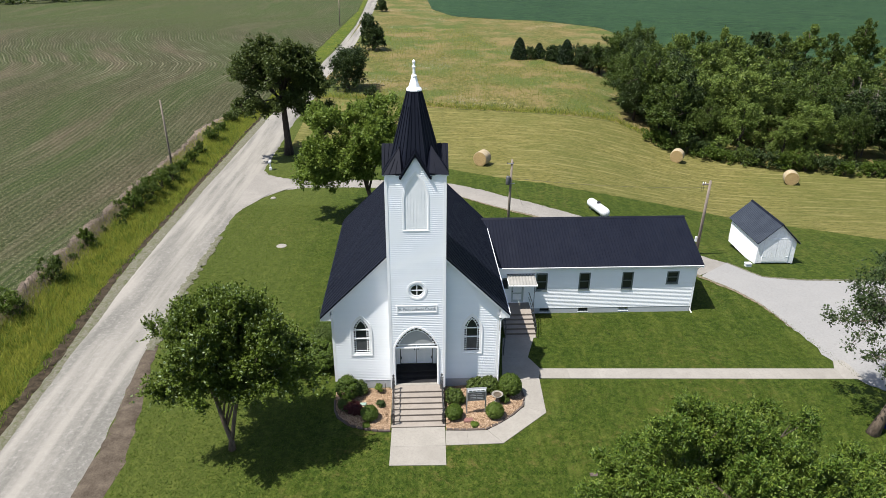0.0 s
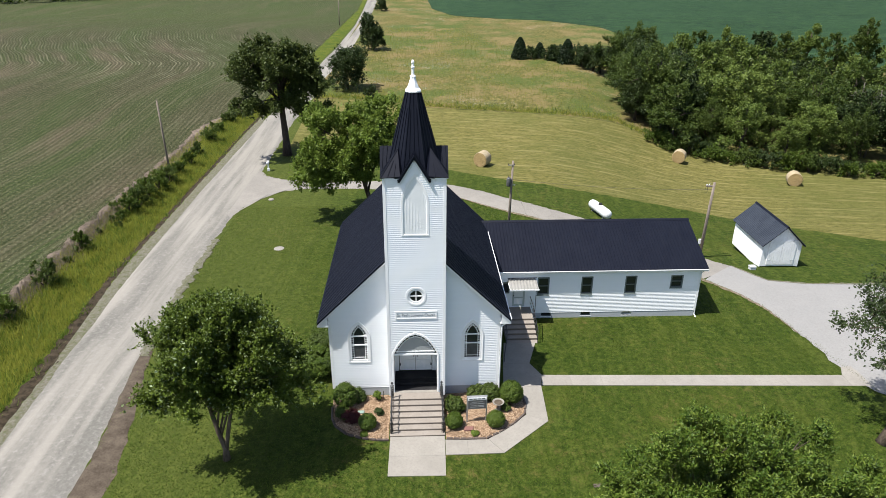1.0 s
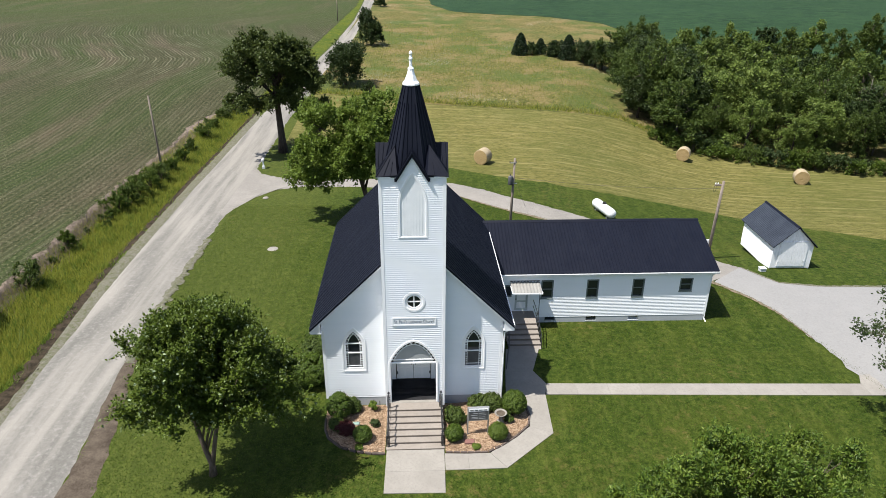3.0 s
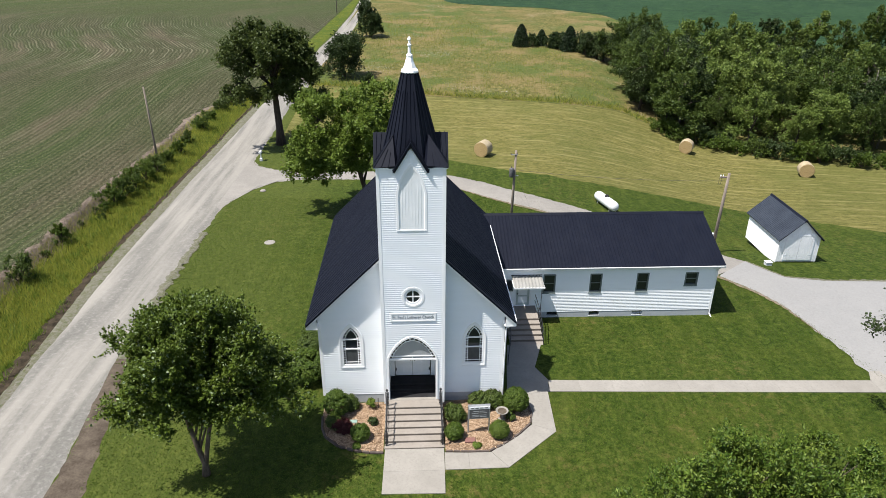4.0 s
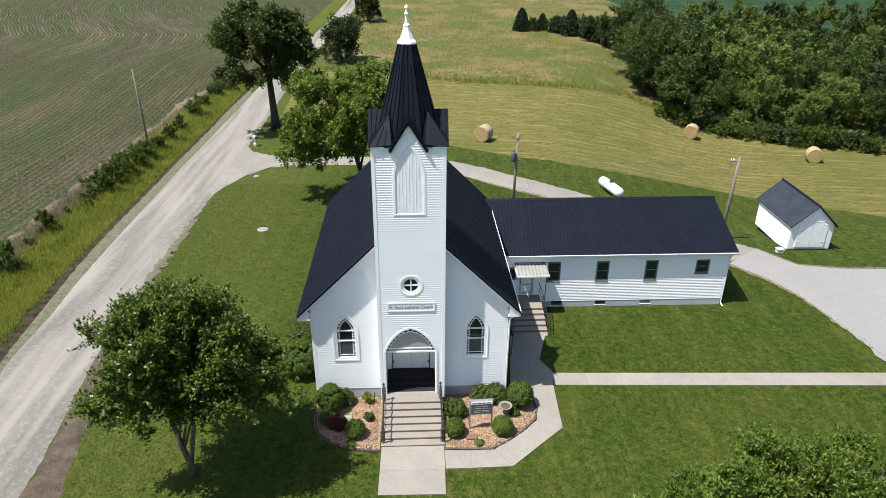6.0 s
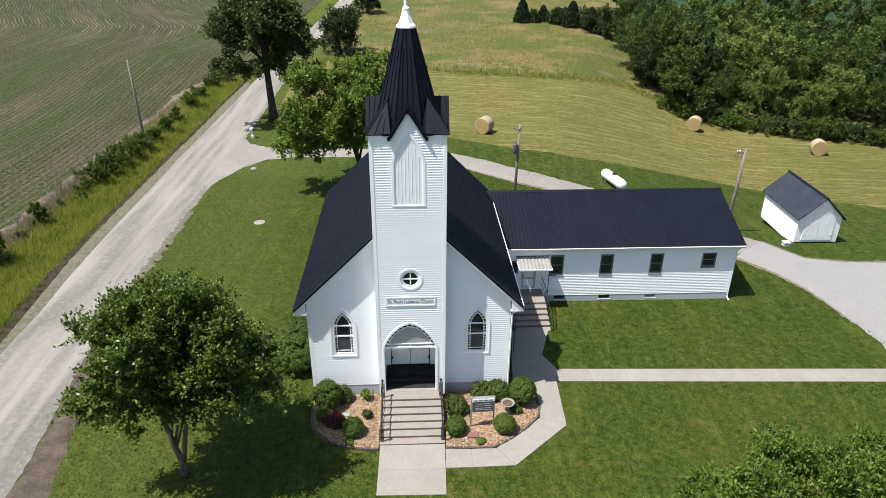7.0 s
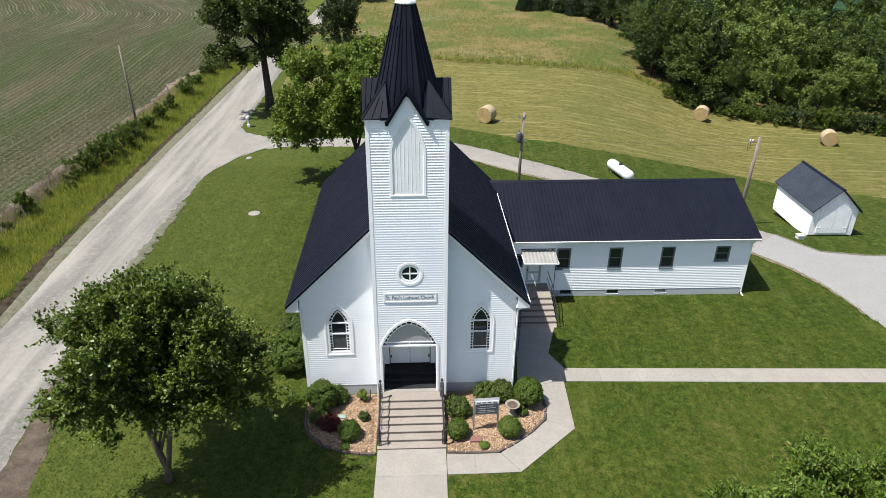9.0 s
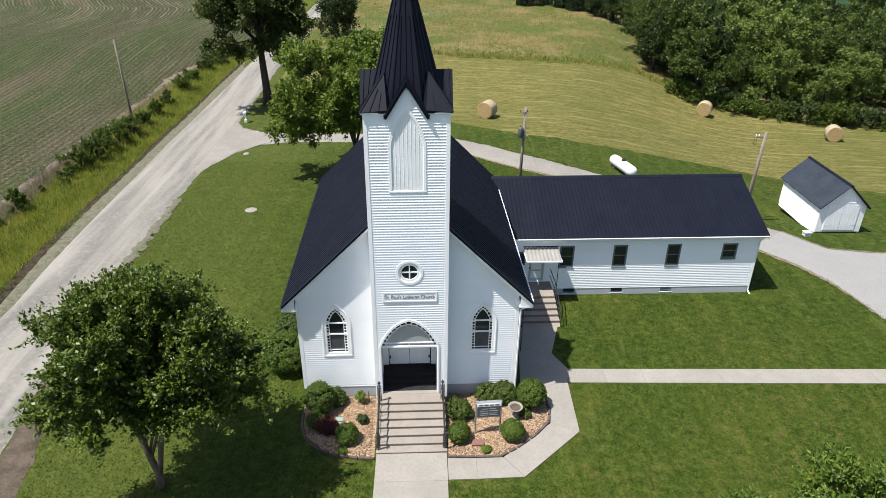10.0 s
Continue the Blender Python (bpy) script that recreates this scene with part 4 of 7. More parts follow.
part("porch_floor", Shape().soft_box(AX - 1.2, AX + 1.2, TF + 0.12, -0.10, 0.5, 0.70).soft_box(AX - 1.2, AX + 1.2, -0.10, 0.22, 0.5, 0.84).soft_box(AX - 1.2, AX + 1.2, 0.22, 0.95, 0.5, 0.98), MATBLACK, church, "black carpeted porch floor with low steps")
for sgn in (-1, 1):
    leaf = part("door", Shape().soft_box(AX + sgn * 0.475 - 0.465, AX + sgn * 0.475 + 0.465, 0.98, 1.03, 0.99, 3.04, 0.01), WHITE, church, "white panelled double door leaf")
    for z0, z1 in ((1.15, 1.72), (1.84, 2.35), (2.45, 2.90)):
        for dx in (-0.22, 0.22):
            cx = AX + sgn * 0.475 + dx
            part("panel", Shape().box(cx - 0.16, cx + 0.16, 0.965, 0.985, z0, z1), PANEL, leaf)
    part("handle", Shape().box(AX + sgn * 0.10 - 0.025, AX + sgn * 0.10 + 0.025, 0.93, 0.98, 1.95, 2.15).box(AX + sgn * 0.10 - 0.03, AX + sgn * 0.10 + 0.03, 0.91, 0.94, 2.02, 2.08), BLACK, leaf, "black door handle")
    part("hinge", Shape().box(AX + sgn * 0.90 - 0.03, AX + sgn * 0.90 + 0.03, 0.955, 0.985, 1.32, 1.48), BLACK, leaf, "black hinge plate")


# ---- roofs ----
def roof_panel(width, length, ribs=4, thick=0.03, rib=0.028, skin=None):
    """One sheet: x along the eave, y up the slope, z out."""
    s = Shape().box(0.002, width - 0.002, 0, length, -thick, 0)
    for k in range(ribs):
        x = (k + 0.5) * width / ribs
        s.add([(x - 0.028, 0, 0), (x + 0.028, 0, 0), (x + 0.012, 0, rib), (x - 0.012, 0, rib), (x - 0.028, length, 0), (x + 0.028, length, 0), (x + 0.012, length, rib), (x - 0.012, length, rib)],
              [(0, 1, 2, 3), (7, 6, 5, 4), (1, 5, 6, 2), (2, 6, 7, 3), (3, 7, 4, 0)])
    return s.mesh("roof_panel", skin or ROOF)


def roof_side(parent, eave, way, up, run, length, width=0.914, skin=None):
    """Panels side by side from the eave's start; way and up are unit vectors."""
    n = max(1, round(run / width))
    w = run / n
    me = roof_panel(w, length, skin=skin)
    way, up = Vector(way).normalized(), Vector(up).normalized()
    out = way.cross(up)
    for k in range(n):
        p = Vector(eave) + way * (k * w)
        ob = part("roof_panel", me, ROOF, parent)
        ob.matrix_basis = Matrix((( way.x, up.x, out.x, p.x), (way.y, up.y, out.y, p.y), (way.z, up.z, out.z, p.z), (0, 0, 0, 1)))
    return w


nave_roof = part("roof", Shape().hexa([(NX - EAVE_X, NAVE_S + 0.03, EAVE_Z - 0.06), (NX - EAVE_X, NAVE_N - 0.03, EAVE_Z - 0.06), (NX - EAVE_X + 0.12, NAVE_N - 0.03, EAVE_Z - 0.08), (NX - EAVE_X + 0.12, NAVE_S + 0.03, EAVE_Z - 0.08)],
                                  [(NX, NAVE_S + 0.03, RIDGE - 0.05), (NX, NAVE_N - 0.03, RIDGE - 0.05), (NX, NAVE_N - 0.03, RIDGE - 0.20), (NX, NAVE_S + 0.03, RIDGE - 0.20)])
                 .hexa([(NX + EAVE_X, NAVE_N - 0.03, EAVE_Z - 0.06), (NX + EAVE_X, NAVE_S + 0.03, EAVE_Z - 0.06), (NX + EAVE_X - 0.12, NAVE_S + 0.03, EAVE_Z - 0.08), (NX + EAVE_X - 0.12, NAVE_N - 0.03, EAVE_Z - 0.08)],
                       [(NX, NAVE_N - 0.03, RIDGE - 0.05), (NX, NAVE_S + 0.03, RIDGE - 0.05), (NX, NAVE_S + 0.03, RIDGE - 0.20), (NX, NAVE_N - 0.03, RIDGE - 0.20)]), WHITE, church, "steep dark navy metal nave roof")
SLOPE = math.hypot(EAVE_X, RAKE * EAVE_X)
roof_side(nave_roof, (NX - EAVE_X, NAVE_N, EAVE_Z), (0, -1, 0), (1, 0, RAKE), NAVE_N - NAVE_S, SLOPE)
roof_side(nave_roof, (NX + EAVE_X, NAVE_S, EAVE_Z), (0, 1, 0), (-1, 0, RAKE), NAVE_N - NAVE_S, SLOPE)
cap = Shape()
for y0, y1 in ((TB + 0.05, NAVE_N + 0.02),):
    cap.hexa([(NX - 0.17, y0, RIDGE - 0.11), (NX + 0.17, y0, RIDGE - 0.11), (NX + 0.17, y1, RIDGE - 0.11), (NX - 0.17, y1, RIDGE - 0.11)], [(NX - 0.02, y0, RIDGE + 0.06), (NX + 0.02, y0, RIDGE + 0.06), (NX + 0.02, y1, RIDGE + 0.06), (NX - 0.02, y1, RIDGE + 0.06)])
part("ridge_cap", cap, ROOF, nave_roof)
for sgn in (-1, 1):
    ex = NX + sgn * EAVE_X
    for y0, y1, nm in ((NAVE_S - 0.03, NAVE_S, "rake_board"), (NAVE_N, NAVE_N + 0.03, "rake_board")):
        tx = (NX + sgn * 1.50) if y0 < 0 else NX
        tz = RIDGE - RAKE * abs(tx - NX)
        part(nm, Shape().hexa([(ex, y0, EAVE_Z - 0.20), (ex, y1, EAVE_Z - 0.20), (ex, y1, EAVE_Z - 0.07), (ex, y0, EAVE_Z - 0.07)], [(tx, y0, tz - 0.20), (tx, y1, tz - 0.20), (tx, y1, tz - 0.07), (tx, y0, tz - 0.07)]), WHITE, nave_roof)
        part("rake_trim", Shape().hexa([(ex, y0 - 0.03, EAVE_Z - 0.07), (ex, y1 + 0.05, EAVE_Z - 0.07), (ex, y1 + 0.05, EAVE_Z + 0.05), (ex, y0 - 0.03, EAVE_Z + 0.05)], [(tx, y0 - 0.03, tz - 0.07), (tx, y1 + 0.05, tz - 0.07), (tx, y1 + 0.05, tz + 0.05), (tx, y0 - 0.03, tz + 0.05)]), ROOF, nave_roof)
    part("soffit", Shape().box(min(NX + sgn * 4.74, ex), max(NX + sgn * 4.74, ex), NAVE_S, 13.9, EAVE_Z - 0.24, EAVE_Z - 0.18), WHITE, nave_roof)
    wx = NX + sgn * 4.795
    part("cornice_return", plate([(wx, EAVE_Z - 0.22), (ex, EAVE_Z - 0.22), (ex, EAVE_Z - 0.12), (wx, EAVE_Z - 0.12 + RAKE * 0.53)][::sgn], NAVE_S + 0.002, NAVE_S + 0.11), WHITE, nave_roof)
    g0, g1 = (-0.12, 13.9)
    part("gutter", Shape().add([(ex, g0, EAVE_Z - 0.14), (ex + sgn * 0.05, g0, EAVE_Z - 0.14), (ex + sgn * 0.06, g0, EAVE_Z - 0.02), (ex, g0, EAVE_Z - 0.02), (ex, g1, EAVE_Z - 0.14), (ex + sgn * 0.05, g1, EAVE_Z - 0.14), (ex + sgn * 0.06, g1, EAVE_Z - 0.02), (ex, g1, EAVE_Z - 0.02)],
                               [(0, 1, 2, 3), (7, 6, 5, 4), (0, 4, 5, 1), (1, 5, 6, 2), (2, 6, 7, 3), (3, 7, 4, 0)]), GUTTER if sgn > 0 else ROOF, nave_roof)
    if sgn > 0:
        part("downspout", Shape().tube([(ex + sgn * 0.04, -0.08, EAVE_Z - 0.14), (NX + sgn * 4.86, -0.04, EAVE_Z - 0.5), (NX + sgn * 4.84, -0.07, 2.5), (NX + sgn * 4.84, -0.07, 0.15), (NX + sgn * 4.9, -0.35, 0.08)], [0.045] * 5, 6), GUTTER, church)

# spire
spire = thing("spire", "", "")
spire.parent = church
CX, CY = 0.0, 0.83


def octo(r, z):
    k = r / math.cos(math.pi / 8)
    return [(CX + k * math.cos(math.pi / 8 + math.pi / 4 * j), CY + k * math.sin(math.pi / 8 + math.pi / 4 * j), z) for j in range(8)]


low, high = octo(1.40, 13.45), octo(0.33, 17.45)
for j in range(8):
    a, b, c, d = low[j], low[(j + 1) % 8], high[(j + 1) % 8], high[j]
    inn = [(CX + (p[0] - CX) * 0.9, CY + (p[1] - CY) * 0.9, p[2] - 0.02) for p in (a, b, c, d)]
    face = part("spire_panel", Shape().hexa([a, b, c, d], inn), ROOF, spire)
    seams = Shape()
    mid = Vector(((a[0] + b[0]) / 2 - CX, (a[1] + b[1]) / 2 - CY, 0)).normalized()
    for k in (0.0, 0.25, 0.5, 0.75):
        p0, p1 = Vector(a).lerp(Vector(b), k), Vector(d).lerp(Vector(c), k if k in (0.0, 0.5) else (0.12 if k < 0.5 else 0.88))
        if k not in (0.0, 0.5):
            p1 = p0.lerp(p1, 0.8)
        w = 0.016 if k else 0.045
        side = Vector((-mid.y, mid.x, 0)) * w
        o = mid * 0.035
        seams.hexa([tuple(p0 - side), tuple(p0 + side), tuple(p0 + side * 0.6 + o), tuple(p0 - side * 0.6 + o)], [tuple(p1 - side * 0.7), tuple(p1 + side * 0.7), tuple(p1 + side * 0.4 + o), tuple(p1 - side * 0.4 + o)])
    part("seam", seams, ROOF, face)
for sx in (-1, 1):
    for sy in (-1, 1):
        C = (CX + sx * 1.68, CY + sy * 1.68, 13.50)
        A, B = (CX + sx * 1.66, CY + sy * 0.70, 13.57), (CX + sx * 0.70, CY + sy * 1.66, 13.57)
        A2, B2 = (CX + sx * 1.2, CY + sy * 0.5, 13.6), (CX + sx * 0.5, CY + sy * 1.2, 13.6)
        D = (CX + sx * 0.80, CY + sy * 0.80, 14.74)
        br = part("broach", Shape().add([C, A, B, D, A2, B2, (CX + sx * 1.60, CY + sy * 1.60, 13.42), (A[0], A[1], 13.46), (B[0], B[1], 13.46)], [(0, 1, 3), (2, 0, 3), (1, 4, 3), (5, 2, 3), (0, 6, 7, 1), (2, 8, 6, 0)]), ROOF, spire)
        seams = Shape()
        for P in (A, B):
            for k in (0.0, 0.35, 0.68):
                p0 = Vector(C).lerp(Vector(P), k)
                p1 = Vector(D).lerp(p0, 0.0 if k == 0 else (0.30 + 0.35 * k))
                o = Vector((0, sy, 0.5)).normalized() * 0.03 if P is B else Vector((sx, 0, 0.5)).normalized() * 0.03
                side = (Vector((1, 0, 0)) if P is B else Vector((0, 1, 0))) * 0.017
                seams.hexa([tuple(p0 - side), tuple(p0 + side), tuple(p0 + side + o), tuple(p0 - side + o)], [tuple(p1 - side), tuple(p1 + side), tuple(p1 + side + o), tuple(p1 - side + o)])
        part("seam", seams, ROOF, br)
for x0, x1 in ((-1.66, -0.70), (0.70, 1.66)):
    part("eave_fascia", Shape().box(x0, x1, TF - 0.10, TF - 0.06, 13.43, 13.48), WHITE, spire)
for q in range(4):
    dormer = part("dormer_roof", Shape(), ROOF, spire, "small dark gable roof over the tower face")
    s, trim, ribs = Shape(), Shape(), Shape()
    ca, sa = round(math.cos(math.pi / 2 * q)), round(math.sin(math.pi / 2 * q))

    def turn(x, y, z):
        return (CX + ca * x - sa * y, CY + sa * x + ca * y, z)

    for sgn in (-1, 1):
        ridge0, ridge1 = (0, -1.72, 14.66), (0, -0.95, 14.66)
        foot0, foot1 = (sgn * 0.82, -1.72, 13.34), (sgn * 0.82, -1.25, 13.34)
        top = [turn(*p) for p in (foot0, ridge0, ridge1, foot1)]
        bot = [(x, y, z - 0.09) for x, y, z in top]
        s.hexa(bot, top)
        w0, w1 = (0, -1.70, 14.57), (sgn * 0.80, -1.70, 13.27)
        f = [turn(*p) for p in ((w1[0], -1.70, w1[2]), (0, -1.70, 14.57), (0, -1.70, 14.44), (w1[0] - sgn * 0.06, -1.70, 13.24))]
        b = [turn(*p) for p in ((w1[0], -1.62, w1[2]), (0, -1.62, 14.57), (0, -1.62, 14.44), (w1[0] - sgn * 0.06, -1.62, 13.24))]
        trim.hexa(f, b)
        for k in (0.2, 0.5, 0.8):
            p0, p1 = Vector(foot0).lerp(Vector(foot1), k), Vector(ridge0).lerp(Vector(ridge1), k)
            ribs.hexa([turn(*(p0 + Vector((0, -0.014, 0)))), turn(*(p0 + Vector((0, 0.014, 0)))), turn(*(p0 + Vector((sgn * 0.02, 0.014, 0.03)))), turn(*(p0 + Vector((sgn * 0.02, -0.014, 0.03))))],
                   [turn(*(p1 + Vector((0, -0.014, 0)))), turn(*(p1 + Vector((0, 0.014, 0)))), turn(*(p1 + Vector((sgn * 0.02, 0.014, 0.03)))), turn(*(p1 + Vector((sgn * 0.02, -0.014, 0.03))))])
    dormer.data = s.mesh("dormer_roof", ROOF)
    part("rake_trim", trim, ROOF, dormer)
    part("seam", ribs, ROOF, dormer)
finial = part("finial", Shape().lathe_up([(0.40, 17.36), (0.42, 17.40), (0.40, 17.46), (0.30, 17.56), (0.20, 17.82), (0.14, 18.02), (0.15, 18.05), (0.15, 18.10), (0.11, 18.14), (0.075, 18.18), (0.065, 18.48), (0.10, 18.51), (0.10, 18.55), (0.06, 18.58), (0.05, 18.70), (0.085, 18.75), (0.075, 18.80), (0.02, 18.87)], 8, (CX, CY, 0), math.pi / 8), WHITE, spire, "white turned finial on the spire tip")

# ---- wing ----
SAGEDOOR = mat_plain("pale_grey_green_door_paint", (0.42, 0.47, 0.45), (0.50, 0.55, 0.53), 1.5, 0.5)
wing = thing("annex_wing", "long low white annex with dark metal roof joined to the church", "annex")
WY, WE, WR, WB = 8.90, 19.95, 13.28, 17.6
WEZ, WRZ = 3.55, 5.40
WX0 = 4.70
WIN = [(8.52, 1.62, 2.90, 0.75), (11.60, 1.62, 2.91, 0.73), (14.70, 1.63, 2.93, 0.73), (17.92, 2.03, 2.92, 0.80)]
BWIN = [8.88, 11.72, 14.67]
wing_holes = [(x + w / 2, const(w / 2), z0, z1) for x, z0, z1, w in WIN] + [(7.2, const(0.48), 0.6, 2.60), (6.3, const(0.22), 1.75, 2.55)]
board_wall(wing, siding((0, WY, 0), (1, 0, 0), (0, -1, 0), const((WX0, WE)), 0.14, 3.42, wing_holes), "white lapped siding on the annex", True)
pitch = (WRZ - WEZ) / (WR - 8.63)
board_wall(wing, siding((WE, 0, 0), (0, 1, 0), (1, 0, 0), lambda z: (max(WY, WR - (WRZ - 0.12 - z) / pitch), min(WB, WR + (WRZ - 0.12 - z) / pitch)), 0.14, WRZ - 0.2))
board_wall(wing, siding((0, WB, 0), (1, 0, 0), (0, 1, 0), const((WX0, WE)), 0.14, 3.42))
fnd = Shape()
xs = [WX0] + [v for b in BWIN for v in (b, b + 0.70)] + [WE - 0.04]
for k in range(0, len(xs), 2):
    fnd.box(xs[k], xs[k + 1], WY - 0.032, WY + 0.25, -0.9, 0.14)
for b in BWIN:
    fnd.box(b, b + 0.70, WY - 0.032, WY + 0.25, -0.9, -0.17)
fnd.box(WE - 0.25, WE - 0.04, WY + 0.25, WB - 0.03, -1.2, 0.14).box(WX0, WE - 0.25, WB - 0.25, WB - 0.03, -1.2, 0.14)
part("foundation", fnd, FOUND, wing, "pale grey-blue painted foundation")
for yy in (WY, WB):
    d = -1 if yy == WY else 1
    part("corner_board", Shape().box(WE - 0.09, WE + 0.05, min(yy + d * 0.05, yy - d * 0.1), max(yy + d * 0.05, yy - d * 0.1), 0.10, 3.45), WHITE, wing)


def sash_window(x, z0, z1, w):
    win = thing("window", "", "")
    win.parent = wing
    y = WY
    part("frame", ring([(x - 0.04, z0 - 0.05), (x - 0.04, z1 + 0.04), (x + w + 0.04, z1 + 0.04), (x + w + 0.04, z0 - 0.05)], [(x + 0.045, z0 + 0.04), (x + 0.045, z1 - 0.045), (x + w - 0.045, z1 - 0.045), (x + w - 0.045, z0 + 0.04)], y - 0.05, y + 0.08, True), GREYFRAME, win, "dark grey window frame")
    zm = (z0 + z1) / 2
    part("upper_pane", Shape().box(x + 0.04, x + w - 0.04, y + 0.02, y + 0.03, zm, z1 - 0.04), GLASS, win)
    part("lower_pane", Shape().box(x + 0.04, x + w - 0.04, y + 0.05, y + 0.06, z0 + 0.04, zm), GLASS, win)
    part("meeting_rail", Shape().box(x + 0.045, x + w - 0.045, y - 0.02, y + 0.065, zm - 0.025, zm + 0.025), GREYFRAME, win)
    part("sill", Shape().soft_box(x - 0.06, x + w + 0.06, y - 0.08, y + 0.02, z0 - 0.10, z0 - 0.05, 0.01), GREYFRAME, win)


for x, z0, z1, w in WIN:
    sash_window(x, z0, z1, w)
for k, b in enumerate(BWIN):
    bw = thing("basement_window", "", "")
    bw.parent = wing
    part("pane", Shape().box(b, b + 0.70, WY + 0.10, WY + 0.12, -0.17, 0.14), GLASS if k < 2 else GREYMETAL, bw)
    part("frame", ring([(b, -0.17), (b, 0.13), (b + 0.70, 0.13), (b + 0.70, -0.17)], [(b + 0.035, -0.13), (b + 0.035, 0.10), (b + 0.665, 0.10), (b + 0.665, -0.13)], WY + 0.05, WY + 0.12, True), GREYFRAME if k < 2 else GUTTER, bw)
    part("sill", Shape().soft_box(b - 0.03, b + 0.73, WY - 0.045, WY + 0.12, -0.22, -0.17, 0.01), WHITE, bw)
sd = part("door", Shape().soft_box(6.76, 7.64, WY + 0.03, WY + 0.08, 0.66, 2.52, 0.005), SAGEDOOR, wing, "pale grey-green side door with small window")
part("frame", ring([(6.66, 0.62), (6.66, 2.64), (7.74, 2.64), (7.74, 0.62)], [(6.76, 0.66), (6.76, 2.53), (7.64, 2.53), (7.64, 0.66)], WY - 0.05, WY + 0.10, True), WHITE, sd)
part("pane", Shape().box(6.98, 7.42, WY + 0.015, WY + 0.028, 2.02, 2.30), GLASS, sd)
part("panel", Shape().box(6.90, 7.50, WY + 0.018, WY + 0.031, 0.85, 1.30).box(6.90, 7.50, WY + 0.018, WY + 0.031, 1.42, 1.86), PANEL, sd)
part("door_handle", Shape().lathe_up([(0.035, 1.50), (0.045, 1.54), (0.035, 1.58)], 8, (6.84, WY - 0.01, 0)), BLACK, sd, "dark round knob")
sw = thing("window", "", "")
sw.parent = wing
part("pane", Shape().box(6.10, 6.50, WY + 0.03, WY + 0.04, 1.78, 2.52), GLASS, sw)
part("frame", ring([(6.06, 1.74), (6.06, 2.58), (6.54, 2.58), (6.54, 1.74)], [(6.13, 1.81), (6.13, 2.50), (6.47, 2.50), (6.47, 1.81)], WY - 0.04, WY + 0.08, True), GREYFRAME, sw)

wing_roof = part("roof", Shape().hexa([(NX + 4.2, 8.66, WEZ - 0.07), (20.3, 8.66, WEZ - 0.07), (20.3, 8.75, WEZ - 0.14), (NX + 4.2, 8.75, WEZ - 0.14)], [(NX + 3.2, WR, WRZ - 0.05), (20.3, WR, WRZ - 0.05), (20.3, WR, WRZ - 0.2), (NX + 3.2, WR, WRZ - 0.2)])
                 .hexa([(20.3, 17.9, WEZ - 0.07), (NX + 4.2, 17.9, WEZ - 0.07), (NX + 4.2, 17.8, WEZ - 0.14), (20.3, 17.8, WEZ - 0.14)], [(20.3, WR, WRZ - 0.05), (NX + 3.2, WR, WRZ - 0.05), (NX + 3.2, WR, WRZ - 0.2), (20.3, WR, WRZ - 0.2)]), WHITE, wing, "low dark navy metal annex roof")
WS = math.hypot(WR - 8.63, WRZ - WEZ)
roof_side(wing_roof, (NX + 4.75, 8.63, WEZ), (1, 0, 0), (0, WR - 8.63, WRZ - WEZ), 20.36 - NX - 4.75, WS)
roof_side(wing_roof, (20.36, 17.93, WEZ), (-1, 0, 0), (0, WR - 17.93, WRZ - WEZ), 20.36 - NX - 4.75, WS)
part("ridge_cap", Shape().hexa([(NX + 5.0, WR - 0.17, WRZ - 0.05), (20.38, WR - 0.17, WRZ - 0.05), (20.38, WR + 0.17, WRZ - 0.05), (NX + 5.0, WR + 0.17, WRZ - 0.05)], [(NX + 5.0, WR - 0.02, WRZ + 0.05), (20.38, WR - 0.02, WRZ + 0.05), (20.38, WR + 0.02, WRZ + 0.05), (NX + 5.0, WR + 0.02, WRZ + 0.05)]), ROOF, wing_roof)
part("gutter", Shape().add([(5.2, 8.72, WEZ - 0.15), (5.2, 8.57, WEZ - 0.15), (5.2, 8.545, WEZ - 0.04), (5.2, 8.72, WEZ - 0.05), (20.3, 8.72, WEZ - 0.15), (20.3, 8.57, WEZ - 0.15), (20.3, 8.545, WEZ - 0.04), (20.3, 8.72, WEZ - 0.05)], [(0, 1, 2, 3), (7, 6, 5, 4), (0, 4, 5, 1), (1, 5, 6, 2), (2, 6, 7, 3), (3, 7, 4, 0)]), GUTTER, wing_roof)
part("soffit", Shape().box(5.2, 20.3, 8.73, 8.90, WEZ - 0.20, WEZ - 0.15), WHITE, wing_roof)
for d, ye in ((-1, 8.63), (1, 17.93)):
    part("rake_board", Shape().hexa([(20.30, ye, WEZ - 0.22), (20.37, ye, WEZ - 0.22), (20.37, ye, WEZ - 0.04), (20.30, ye, WEZ - 0.04)], [(20.30, WR, WRZ - 0.22), (20.37, WR, WRZ - 0.22), (20.37, WR, WRZ - 0.04), (20.30, WR, WRZ - 0.04)]), WHITE, wing_roof)
part("downspout", Shape().tube([(20.1, 8.67, WEZ - 0.15), (19.99, 8.86, WEZ - 0.45), (19.99, 8.88, 1.5), (19.99, 8.88, -0.2), (20.02, 8.6, -0.32)], [0.045] * 5, 6), GUTTER, wing)
can = part("door_canopy", Shape(), CANOPY, wing, "off-white corrugated metal door canopy")
s = Shape()
rows = []
for k in range(37):
    x = 6.40 + 1.95 * k / 36
    b = 0.022 if k % 4 in (1, 2) else 0.0
    rows.append([(x, 8.90, 2.88 + b), (x, 7.62, 2.66 + b)])
s.loft(rows)
